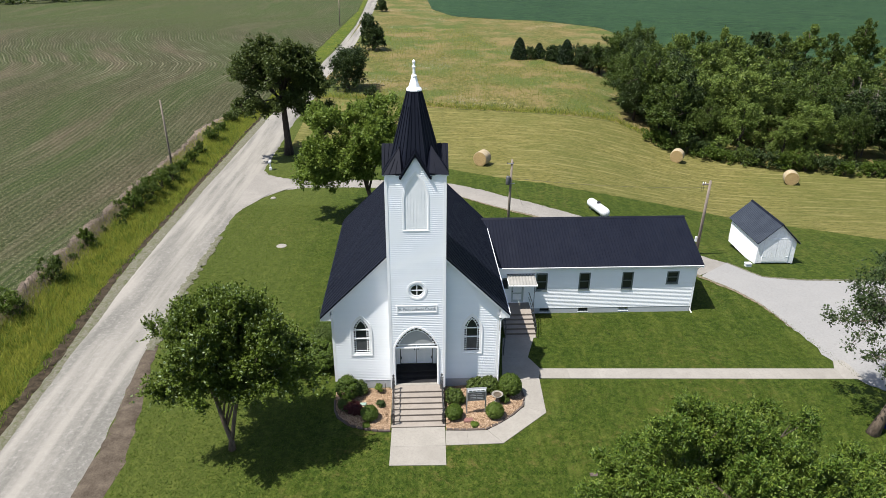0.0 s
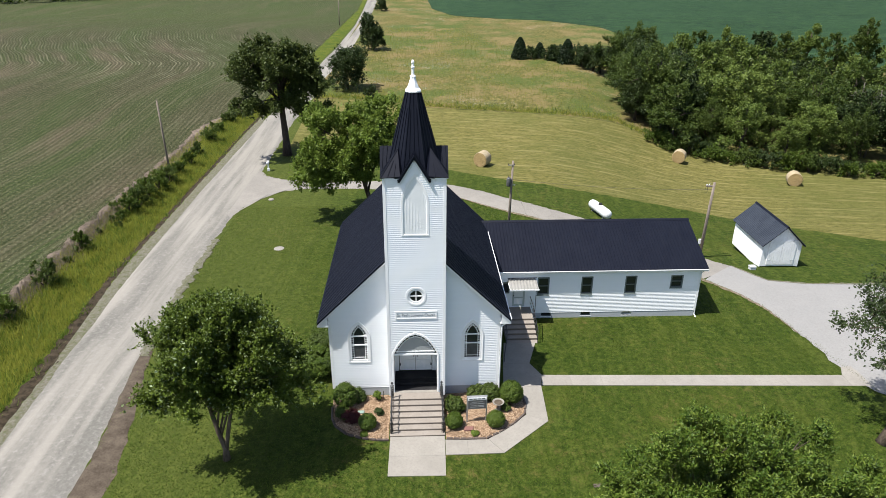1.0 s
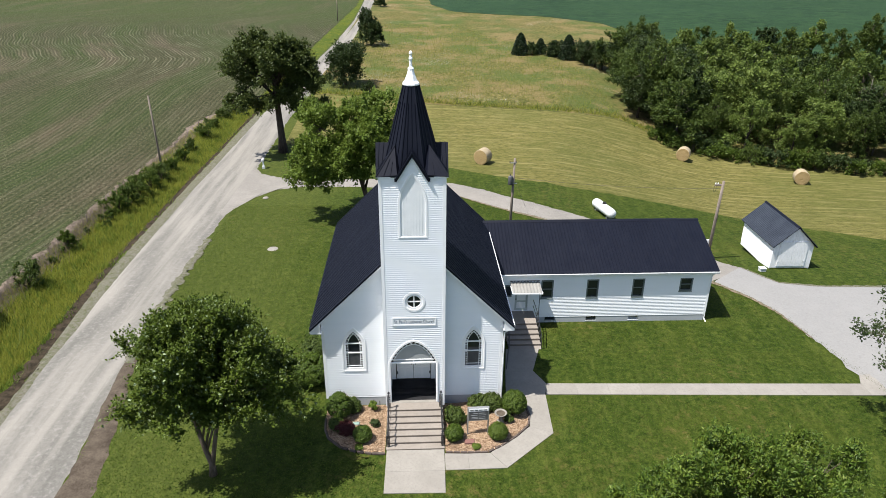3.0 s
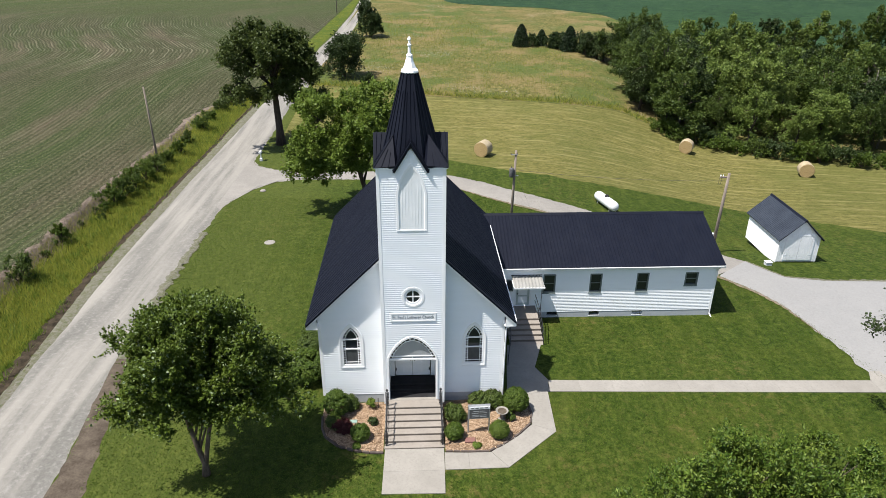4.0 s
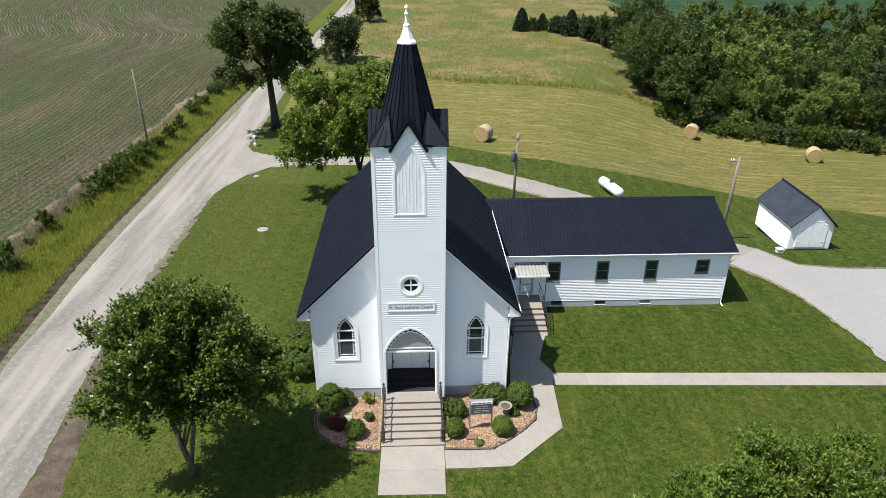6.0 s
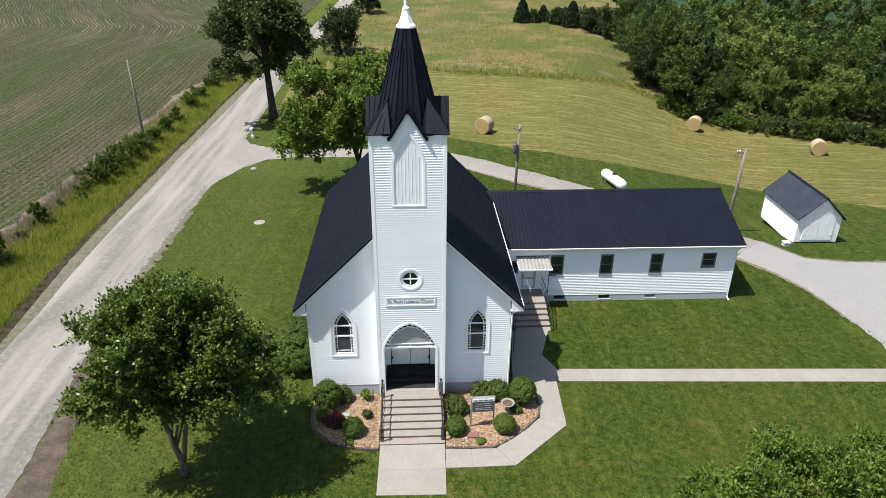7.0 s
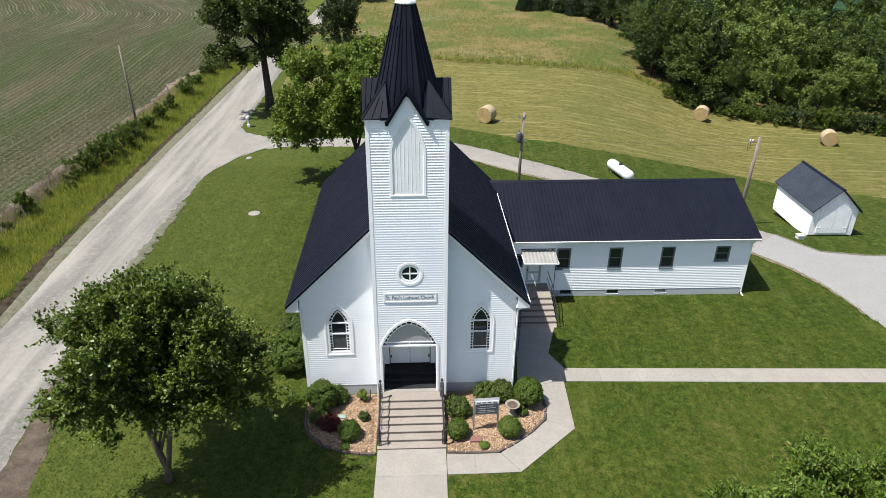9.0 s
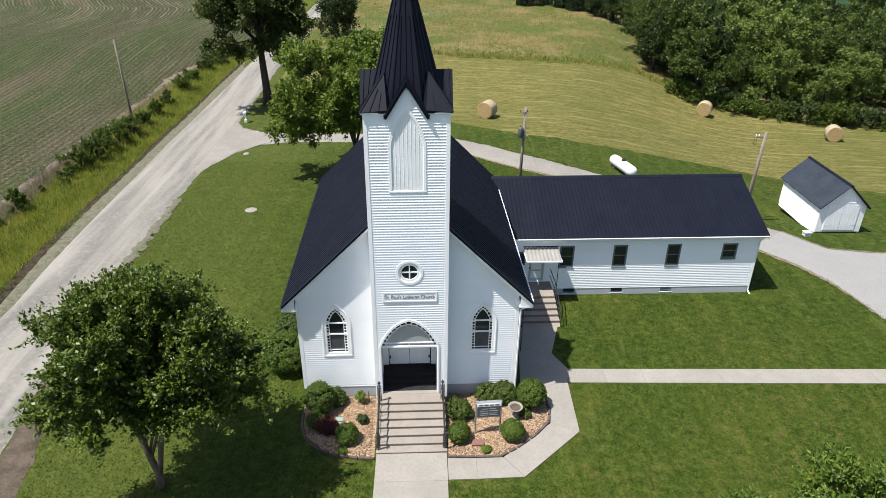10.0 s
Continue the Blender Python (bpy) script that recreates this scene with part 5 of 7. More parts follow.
s.add([(p[0], p[1], p[2] - 0.012) for r in rows for p in r], [(2 * i, 2 * i + 2, 2 * i + 3, 2 * i + 1) for i in range(36)])
can.data = s.mesh("door_canopy", CANOPY)
part("front_trim", Shape().box(6.38, 8.37, 7.59, 7.63, 2.58, 2.67).box(6.38, 6.42, 7.63, 8.9, 2.60, 2.67).box(8.33, 8.37, 7.63, 8.9, 2.60, 2.67), WHITE, can)
part("post", Shape().tube([(8.18, 7.68, 0.5), (8.18, 7.68, 2.60)], [0.022, 0.022], 8), BLACK, can, "thin black post")
part("wall_flashing", Shape().box(6.36, 8.39, 8.86, 8.93, 2.84, 2.95), ROOF, can)


# ---- steps and rails ----
def flight(name, label, x0, x1, y_top, y_back, tread, rise, count, z_top, z_ground):
    """Concrete steps that go down towards -y from the landing."""
    st = thing(name, label, "steps")
    part("landing", Shape().soft_box(x0, x1, y_top, y_back, z_ground - 0.3, z_top, 0.015), STEP, st)
    # Thin plate over each riser face, darker than the treads.
    part("nosing", Shape().box(x0 + 0.01, x1 - 0.01, y_top - 0.004, y_top + 0.03, z_top - rise + 0.012, z_top - 0.016), NOSING, st)
    for k in range(1, count):
        z = z_top - rise * k
        part("step", Shape().soft_box(x0, x1, y_top - tread * k, y_top - tread * (k - 1) - 0.001, z_ground - 0.3, z, 0.015), STEP, st)
        part("nosing", Shape().box(x0 + 0.01, x1 - 0.01, y_top - tread * k - 0.004, y_top - tread * k + 0.03, max(z - rise + 0.012, z_ground - 0.1), z - 0.016), NOSING, st)
    return st


flight("front_steps", "wide tan concrete front steps with darker riser faces", -1.50, 1.46, -1.40, TF - 0.12, 0.388, 0.104, 7, 0.70, -0.02)
flight("side_steps", "tan concrete side steps with landing at the side door", 5.95, 8.05, 7.25, WY + 0.02, 0.40, 0.14, 6, 0.64, -0.15)


def iron_rail(x, y0, z0, y1, z1, label):
    """A wrought-iron handrail with scrolled posts, from its foot to its head."""
    r = thing("handrail", label, "handrail", group="front handrails")
    for y, z, h in ((y0, z0, 0.86), (y1, z1, 0.92)):
        p = part("post", Shape().box(x - 0.03, x + 0.03, y - 0.03, y + 0.03, z, z + h).lathe_up([(0.04, 0), (0.075, 0.05), (0.02, 0.15)], 8, (x, y, z + h)), BLACK, r)
        sc = Shape()
        for dx in (-0.075, 0.075):
            sc.tube([(x + dx * math.cos(a * 0.9), y + 0.02 * math.sin(a), z + 0.08 + 0.055 * a) for a in range(0, 14)], [0.018] * 14, 5)
            sc.tube([(x + dx, y, z + 0.02), (x + dx, y, z + h - 0.06)], [0.016, 0.016], 5)
        part("scroll", sc, BLACK, p)
    part("rail", Shape().tube([(x, y0 - 0.12, z0 + 0.80), (x, y0, z0 + 0.86), (x, y1, z1 + 0.90), (x, y1 + 0.1, z1 + 0.90)], [0.03] * 4, 6), BLACK, r)
    part("lower_rail", Shape().tube([(x, y0, z0 + 0.12), (x, y1, z1 + 0.14)], [0.018, 0.018], 6), BLACK, r)
    n = 9
    for k in range(1, n):
        y, z = y0 + (y1 - y0) * k / n, z0 + (z1 - z0) * k / n
        path = [(x, y + 0.02 * math.sin(2.2 * j), z + 0.12 + 0.75 * j / 6) for j in range(7)]
        part("baluster", Shape().tube(path, [0.013] * 7, 5), BLACK, r)


for x in (-1.40, 1.36):
    iron_rail(x, -3.55, 0.07, -1.25, 0.70, "black wrought-iron handrail with scrolled posts on the front steps")


def pipe_rail(points, label, posts):
    r = thing("handrail", label, "handrail")
    part("rail", Shape().tube(points, [0.026] * len(points), 6), BLACK, r)
    part("middle_rail", Shape().tube([(x, y, z - 0.42) for x, y, z in points], [0.02] * len(points), 6), BLACK, r)
    for x, y, z0, z1 in posts:
        part("post", Shape().tube([(x, y, z0), (x, y, z1)], [0.02, 0.02], 6), BLACK, r)


pipe_rail([(8.0, 8.75, 1.52), (8.0, 7.3, 1.50), (8.0, 5.2, 0.75)], "thin black pipe handrail beside the side steps", [(8.0, 7.3, 0.6, 1.5), (8.0, 5.25, -0.1, 0.76)])
pipe_rail([(6.0, 6.9, 1.3), (5.95, 5.2, 0.80), (5.5, 3.0, 0.78)], "thin black pipe handrail along the side walk", [(5.95, 5.2, -0.1, 0.80), (5.5, 3.05, -0.05, 0.78)])


# ---- foliage ----
rng = np.random.default_rng(7)


def leaf_mesh(name, centres, size, material, up=0.5, rnd=None, squash=1.0, out=None, aim=None):
    """Many small folded leaves at the centres, one mesh. aim: the way that each leaf's tip points."""
    rnd = rnd or rng
    n = len(centres)
    a = rnd.normal(size=(n, 3))
    a /= np.linalg.norm(a, axis=1)[:, None]
    nr = rnd.normal(size=(n, 3)) + np.array([0, 0, up * 2])
    if out is not None:
        away = centres - centres.mean(axis=0)
        away /= np.linalg.norm(away, axis=1)[:, None] + 1e-9
        nr = 0.42 * rnd.normal(size=(n, 3)) + 0.9 * out + 0.5 * away + np.array([0, 0, up])
    nr /= np.linalg.norm(nr, axis=1)[:, None]
    t = np.cross(a, nr)
    t /= np.linalg.norm(t, axis=1)[:, None] + 1e-9
    b = np.cross(nr, t)
    if aim is not None:
        b = aim + 0.75 * rnd.normal(size=(n, 3))
        b /= np.linalg.norm(b, axis=1)[:, None]
        t = np.cross(b, nr)
        t /= np.linalg.norm(t, axis=1)[:, None] + 1e-9
        nr = np.cross(t, b)
    s = size * rnd.uniform(0.6, 1.3, (n, 1))
    tip, base = centres + b * s, centres - b * s * 0.8
    l, r = centres + t * s * 0.55 * squash + nr * s * 0.18, centres - t * s * 0.55 * squash + nr * s * 0.18
    v = np.stack([base, l, tip, r], 1).reshape(-1, 3)
    me = bpy.data.meshes.new(name)
    me.vertices.add(4 * n)
    me.vertices.foreach_set("co", v.ravel())
    me.loops.add(6 * n)
    k = np.arange(n)[:, None] * 4
    me.loops.foreach_set("vertex_index", (k + np.array([0, 1, 2, 0, 2, 3])).ravel().astype(np.int32))
    me.polygons.add(2 * n)
    me.polygons.foreach_set("loop_start", np.arange(2 * n, dtype=np.int32) * 3)
    me.materials.append(material)
    me.update(calc_edges=True)
    me.validate()
    return me


def clumps(lobes, count, rnd, inner=0.45):
    """Centres of leaf clumps in the outer part of several ellipsoids (centre, radii)."""
    out = []
    vol = np.array([np.prod(r) ** (2 / 3) for c, r in lobes])
    for (c, r), m in zip(lobes, np.maximum(3, count * vol / vol.sum()).astype(int)):
        d = rnd.normal(size=(m, 3))
        d /= np.linalg.norm(d, axis=1)[:, None]
        d[:, 2] = np.where(d[:, 2] < -0.55, -d[:, 2] * 0.5, d[:, 2])
        out.append(np.array(c) + d * np.array(r) * rnd.uniform(inner, 1.0, (m, 1)) ** 0.6)
    return np.concatenate(out)


def lumpy(lobes, n, share, rnd):
    """Breaks large lobes into many boughs that stand out of the crown's outline."""
    vol = np.array([np.prod(r) ** (2 / 3) for c, r in lobes])
    out = [(c, tuple(0.62 * v for v in r)) for c, r in lobes]
    for (c, r), m in zip(lobes, np.maximum(2, n * vol / vol.sum()).astype(int)):
        for k in range(m):
            d = rnd.normal(size=3)
            d /= np.linalg.norm(d)
            d[2] = abs(d[2]) * 0.9 if d[2] < -0.35 else d[2]
            p = np.array(c) + d * np.array(r) * rnd.uniform(0.66, 0.96)
            s = share * float(np.mean(r)) * rnd.uniform(0.65, 1.25)
            out.append((tuple(p), (s * (0.7 + 0.5 * abs(d[0])), s * (0.7 + 0.5 * abs(d[1])), s * 1.05)))
    return out


def foliage(cl, per, spread, rnd, drop=0.0, dirs=False):
    sp = spread * rnd.uniform(0.55, 1.35, (len(cl), 1, 1))
    d = rnd.normal(size=(len(cl), per, 3)) * np.array([1, 1, 0.62])
    d /= np.linalg.norm(d, axis=2)[:, :, None]
    p = cl[:, None, :] + d * sp * rnd.uniform(0.25, 1.0, (len(cl), per, 1)) ** 0.5
    p = p.reshape(-1, 3)
    keep = rnd.uniform(size=len(p)) > drop
    return (p[keep], d.reshape(-1, 3)[keep]) if dirs else p[keep]


def shoots(cl, middle, count, per, length, spread, rise, rnd):
    """Leaves along young shoots that leave each clump outwards and upwards. Gives their places and the ways of their tips."""
    m = len(cl)
    out = cl - np.asarray(middle)
    out /= np.linalg.norm(out, axis=1)[:, None] + 1e-9
    way = 0.75 * out[:, None, :] + 0.6 * rnd.normal(size=(m, count, 3)) + np.array([0, 0, rise])
    way /= np.linalg.norm(way, axis=2)[:, :, None]
    long = length * rnd.uniform(0.45, 1.25, (m, count, 1, 1))
    u = rnd.uniform(-0.15, 1.0, (m, count, per, 1))
    p = cl[:, None, None, :] + way[:, :, None, :] * long * u + rnd.normal(size=(m, count, per, 3)) * spread * (1.05 - 0.6 * u)
    return p.reshape(-1, 3), np.broadcast_to(way[:, :, None, :], p.shape).reshape(-1, 3)


def skeleton(trunk, radius, cl, rnd, limbs=14, twigs=60, bark_sides=8, low=0.35):
    """A tapered trunk, limbs that rise into the crown, and twigs."""
    trunk = [Vector(p) for p in trunk]
    n = len(trunk)
    s = Shape()
    s.tube(trunk, [radius * (1.35 if i == 0 else 1.0) * (1 - 0.62 * i / (n - 1)) for i in range(n)], bark_sides + 2)
    tips = []
    order = rnd.permutation(len(cl))
    for i in order[:limbs]:
        tip = Vector(cl[i])
        f = rnd.uniform(low, 0.95)
        k = f * (n - 1)
        a = trunk[int(k)].lerp(trunk[min(int(k) + 1, n - 1)], k - int(k))
        mid = a.lerp(tip, 0.5) + Vector((0, 0, 0.10 * (tip - a).length))
        r0 = radius * (0.50 - 0.2 * f)
        s.tube([a, a.lerp(mid, 0.5) + Vector(rnd.normal(size=3)) * 0.12, mid, mid.lerp(tip, 0.6), tip], [r0, r0 * 0.8, r0 * 0.55, r0 * 0.32, r0 * 0.1], 6)
        tips += [(mid, r0 * 0.5), (mid.lerp(tip, 0.5), r0 * 0.34)]
    for i in order[limbs:limbs + twigs]:
        tip = Vector(cl[i])
        a, r0 = min(tips, key=lambda q: (q[0] - tip).length)
        mid = a.lerp(tip, 0.5) + Vector(rnd.normal(size=3)) * 0.15
        s.tube([a, mid, tip], [r0 * 0.7, r0 * 0.4, 0.012], 5)
    return s


def tree(name, label, at, trunk, radius, lobes, count, per, spread, size, leaf, bark, seed, limbs=14, twigs=60, drop=0.0, inner=0.45, up=0.85, group="", squash=1.0, low=0.35, boughs=0, share=0.30, young=None):
    rnd = np.random.default_rng(seed)
    if boughs:
        lobes = lumpy(lobes, boughs, share, rnd)
    t = thing(name, label, "tree", (at[0], at[1], land(*at)), group=group)
    cl = clumps(lobes, count, rnd, inner)
    part("trunk", skeleton(trunk, radius, cl, rnd, limbs, twigs, 8, low), bark, t, smooth=True)
    if young:
        count_, length, rise = young
        middle = np.mean([c for c, r in lobes], axis=0) - np.array([0, 0, 1.0])
        pts, aim = shoots(cl, middle, count_, max(1, per // count_), length, spread, rise, rnd)
        part("crown", leaf_mesh("crown", pts, size, leaf, up, rnd, squash, None, aim), leaf, t)
        return t
    pts, out = foliage(cl, per, spread, rnd, drop, True)
    part("crown", leaf_mesh("crown", pts, size, leaf, up, rnd, squash, out), leaf, t)
    return t


PALEBARK = mat_bark("pale_grey_brown_bark", (0.060, 0.046, 0.034), (0.16, 0.125, 0.095))
maple = tree("maple_tree", "round maple tree with glossy green leaves on the lawn", (-9.75, -5.05), [(0, 0, -0.1), (0.02, 0.05, 0.6), (-0.2, 0.1, 1.5), (-0.5, 0.2, 3.2), (-0.5, 0.3, 5.2), (-0.3, 0.3, 7.0)], 0.16,
     [((0.3, 0.2, 5.9), (3.0, 3.1, 2.3)), ((-1.1, 0.5, 6.4), (1.8, 2.0, 1.5)), ((2.2, 0.2, 5.0), (2.3, 2.2, 1.5)), ((0.5, 0.6, 7.8), (1.7, 1.8, 1.4)), ((-0.4, -0.6, 4.4), (2.7, 2.1, 1.2)), ((3.3, 0.0, 4.3), (1.7, 1.7, 0.9))], 840, 190, 0.085, 0.078, MAPLE, PALEBARK, 11, 18, 130, boughs=70, share=0.30, up=0.9, inner=0.35, young=(7, 0.85, 0.75))
part("stem", Shape().tube([(0.03, 0.05, 0.5), (0.16, 0.10, 1.2), (0.42, 0.1, 2.4), (0.9, 0.2, 4.2), (1.3, 0.2, 6.0)], [0.12, 0.11, 0.095, 0.07, 0.03], 9), PALEBARK, maple, "second stem forking low", True)
tree("ash_tree", "broad leafy ash tree with light green leaf tips", (10.5, -16.5), [(0, 0, -0.1), (0.1, 0, 1.4), (0.2, 0.2, 3.2), (0.2, 0.4, 5.2), (0.3, 0.3, 7.2)], 0.26,
     [((-0.3, 2.2, 7.4), (2.4, 2.2, 2.1)), ((3.5, 3.2, 6.1), (1.9, 1.8, 1.8)), ((0.8, -0.4, 6.3), (4.0, 3.4, 2.2)), ((-2.6, 1.8, 5.5), (2.4, 2.3, 1.8)), ((1.6, 1.9, 5.6), (2.2, 2.2, 1.8)), ((5.1, -0.4, 5.8), (3.0, 2.8, 2.0)), ((-0.6, 1.8, 5.0), (3.4, 3.0, 1.9)), ((-4.3, 1.0, 4.8), (2.0, 2.1, 1.5))], 1750, 180, 0.085, 0.076, ASHLEAF, BARK, 12, 16, 120, squash=0.62, inner=0.5, up=0.8, boughs=80, share=0.28, young=(8, 0.5, 0.6))
tree("lot_tree", "thin-leaved leaning tree with bare twigs at the parking lot", (24.6, -5.15), [(0, 0, -0.1), (0.5, 0.2, 1.2), (1.2, 0.4, 2.8), (1.9, 0.6, 4.6), (2.2, 0.8, 6.8)], 0.27,
     [((0.0, 1.4, 5.6), (2.7, 2.6, 1.7)), ((1.6, 2.0, 7.6), (3.2, 3.0, 2.2)), ((4.2, 0.4, 5.6), (3.2, 3.0, 2.2)), ((0.2, 0.2, 4.0), (1.7, 1.6, 0.9))], 300, 84, 0.16, 0.085, THINLEAF, PALEBARK, 13, 20, 240, up=0.8, young=(6, 0.75, 0.4))
tree("oak_tree", "large dark oak with massive trunk beside the road", (-16.6, 53.8), [(0, 0, -0.2), (0, 0, 2.0), (-0.1, 0, 4.6), (-0.2, 0, 7.5), (-0.4, 0, 10.0), (-0.5, 0, 12)], 0.50,
     [((-1.0, 0.0, 9.6), (5.2, 5.2, 3.9)), ((-4.5, -3.0, 7.0), (2.6, 2.7, 1.7)), ((3.0, 0.0, 8.4), (2.9, 3.4, 2.7)), ((-0.8, 0.0, 12.1), (3.8, 3.6, 2.0)), ((-4.1, 0.0, 10.2), (3.1, 3.4, 2.3)), ((2.0, 0.0, 10.9), (3.1, 3.2, 2.2)), ((-0.5, -1.0, 6.5), (3.6, 3.2, 1.5)), ((4.4, 0.0, 6.0), (1.6, 1.5, 0.9))], 520, 120, 0.24, 0.18, OAKLEAF, DARKBARK, 14, 18, 110, low=0.5, boughs=46, share=0.34, up=0.9, inner=0.5, young=(6, 1.0, 0.4))
tree("walnut_tree", "low spreading bright green tree by the driveway", (-4.2, 31.5), [(0, 0, -0.2), (-0.2, 0, 1.2), (-0.6, -0.1, 2.8), (-1.2, -0.3, 5.2), (-1.8, -0.4, 9)], 0.30,
     [((-2.0, -0.6, 6.9), (4.3, 4.4, 3.2)), ((-6.0, -1.5, 4.3), (2.5, 2.6, 1.5)), ((0.4, 0.3, 9.2), (3.0, 3.0, 2.1)), ((-3.4, 0.2, 9.0), (3.1, 3.2, 1.8)), ((-5.0, -2.2, 3.9), (2.3, 2.2, 1.5)), ((-1.6, -2.2, 4.6), (2.6, 2.2, 1.5)), ((1.0, -0.4, 5.8), (3.0, 2.8, 2.3))], 480, 130, 0.20, 0.15, BRIGHTLEAF, BARK, 15, 14, 100, boughs=50, share=0.34, up=0.9, inner=0.5, young=(6, 0.9, 0.4))

# woods in the draw: broad, tall and thin crowns in three tones of green
base_trees = []
for i, (h, w, leaf_, n_, size_, seed) in enumerate(((11.6, 4.6, WOODLEAF, 150, 0.20, 31), (10.6, 4.4, WOODDARK, 150, 0.20, 32), (12.6, 4.8, WOODLEAF, 160, 0.20, 33), (9.2, 3.6, WOODDARK, 130, 0.19, 34), (11.0, 4.2, WOODPALE, 150, 0.20, 35),
                                                  (11.4, 4.6, WOODLEAF, 90, 0.27, 36), (10.6, 4.4, WOODDARK, 90, 0.27, 37), (11.0, 4.4, WOODPALE, 90, 0.27, 38))):
    t = tree("woodland_tree", {WOODLEAF: "dense mid-green broadleaf tree in the woods", WOODDARK: "dark green broadleaf tree in the woods", WOODPALE: "light olive-green broadleaf tree in the woods"}[leaf_], (58 + 7 * i, 70), [(0, 0, -0.3), (0.1, 0, h * 0.25), (0, 0.2, h * 0.5), (0.1, 0, h * 0.85)], 0.24,
             [((0, 0, h * 0.55), (w * 0.8, w * 0.8, h * 0.34)), ((0.7, 0.3, h * 0.79), (w * 0.5, w * 0.5, h * 0.19)), ((-1.3, -0.5, h * 0.42), (w * 0.75, w * 0.75, h * 0.25)), ((0.8, -0.9, h * 0.22), (w * 0.75, w * 0.75, h * 0.19))],
             n_, 72, 0.26, size_, leaf_, DARKBARK, seed, 8, 20, group="woods", boughs=20, share=0.46, up=0.9, inner=0.55, young=(6, 1.1, 0.5))
    base_trees.append(t)
wood_rnd = random.Random(5)
EDGE = [(36.5, 75.5), (38.2, 70.0), (41.0, 67.0), (45.0, 65.3), (49.0, 63.6), (54.0, 61.0), (58.0, 58.8), (64.0, 57.5), (70.0, 56.2), (82, 54), (98, 52)]
spots = []
for row, back in enumerate((0, 6, 12.5, 20, 29, 39)):
    pts = along(EDGE, 5.2 if row < 3 else 6.5)
    for p in pts:
        x, y = p[0] + 0.42 * back + wood_rnd.uniform(-1.3, 1.3), p[1] + 0.9 * back + wood_rnd.uniform(-1.3, 1.3)
        if row and x < 36 + back * 0.42 and y > 92:
            continue
        spots.append((x, y, wood_rnd.uniform(0.74, 1.14) * (0.76 if row == 0 else 1.0 if row < 3 else 0.9), row > 2))
for p, s in (((37.0, 80), 0.8), ((38, 85), 0.85), ((39.5, 90), 0.8), ((41, 95), 0.75), ((43, 99), 0.7), ((46, 104), 0.75), ((40, 104), 0.6), ((50, 100), 0.85), ((55, 108), 0.9), ((48, 92), 0.95), ((45, 84), 1.0), ((62, 112), 0.95), ((57, 98), 1.0), ((70, 118), 0.95), ((80, 122), 1.0), ((92, 124), 1.0), ((104, 122), 1.0), ((116, 118), 1.0), ((66, 104), 1.0), ((78, 108), 1.0), ((90, 110), 1.0), ((104, 108), 1.0)):
    spots.append((*p, 0.9 * s, p[1] > 98))
first = (1, 3, 0, 2, 4, 5, 6, 7)
firsts = [0, 1, 2, 3, 4] + [i for i, q in enumerate(spots) if q[3]][:3]
for i, (x, y, s, far_) in enumerate(spots):
    if i in firsts:
        src = base_trees[first[firsts.index(i)]]
    elif far_:
        src = base_trees[wood_rnd.choice((5, 5, 6, 7))]
    else:
        src = base_trees[wood_rnd.choice((1, 1, 3, 0, 2) if x < 44 + 0.2 * (y - 60) else (0, 0, 1, 2, 2, 3, 4, 4))]
    m = pose(x, y, land(x, y), 0, 0, wood_rnd.uniform(0, 360)) @ Matrix.Diagonal((s * wood_rnd.uniform(0.85, 1.15), s * wood_rnd.uniform(0.85, 1.15), s * wood_rnd.uniform(0.9, 1.12), 1))
    if i in firsts:
        src.matrix_basis = m
    else:
        copy_thing(src, m @ Matrix.Diagonal((1 / src.scale.x, 1 / src.scale.y, 1 / src.scale.z, 1)))


def dead_tree(at, h, seed):
    rnd = np.random.default_rng(seed)
    t = thing("dead_tree", "bare bleached dead tree standing in the woods", "tree", (at[0], at[1], land(*at)), group="dead trees")
    tips = clumps([((0, 0, h * 0.75), (1.9, 1.9, h * 0.28))], 46, rnd, 0.5)
    part("trunk", skeleton([(0, 0, -0.3), (0.1, 0, h * 0.35), (0.2, 0.1, h * 0.7), (0.1, 0.2, h)], 0.12, tips, rnd, 14, 32), SNAGWOOD, t, smooth=True)


dead_tree((66.3, 64.0), 11.0, 61)
dead_tree((68.1, 62.4), 10.2, 62)


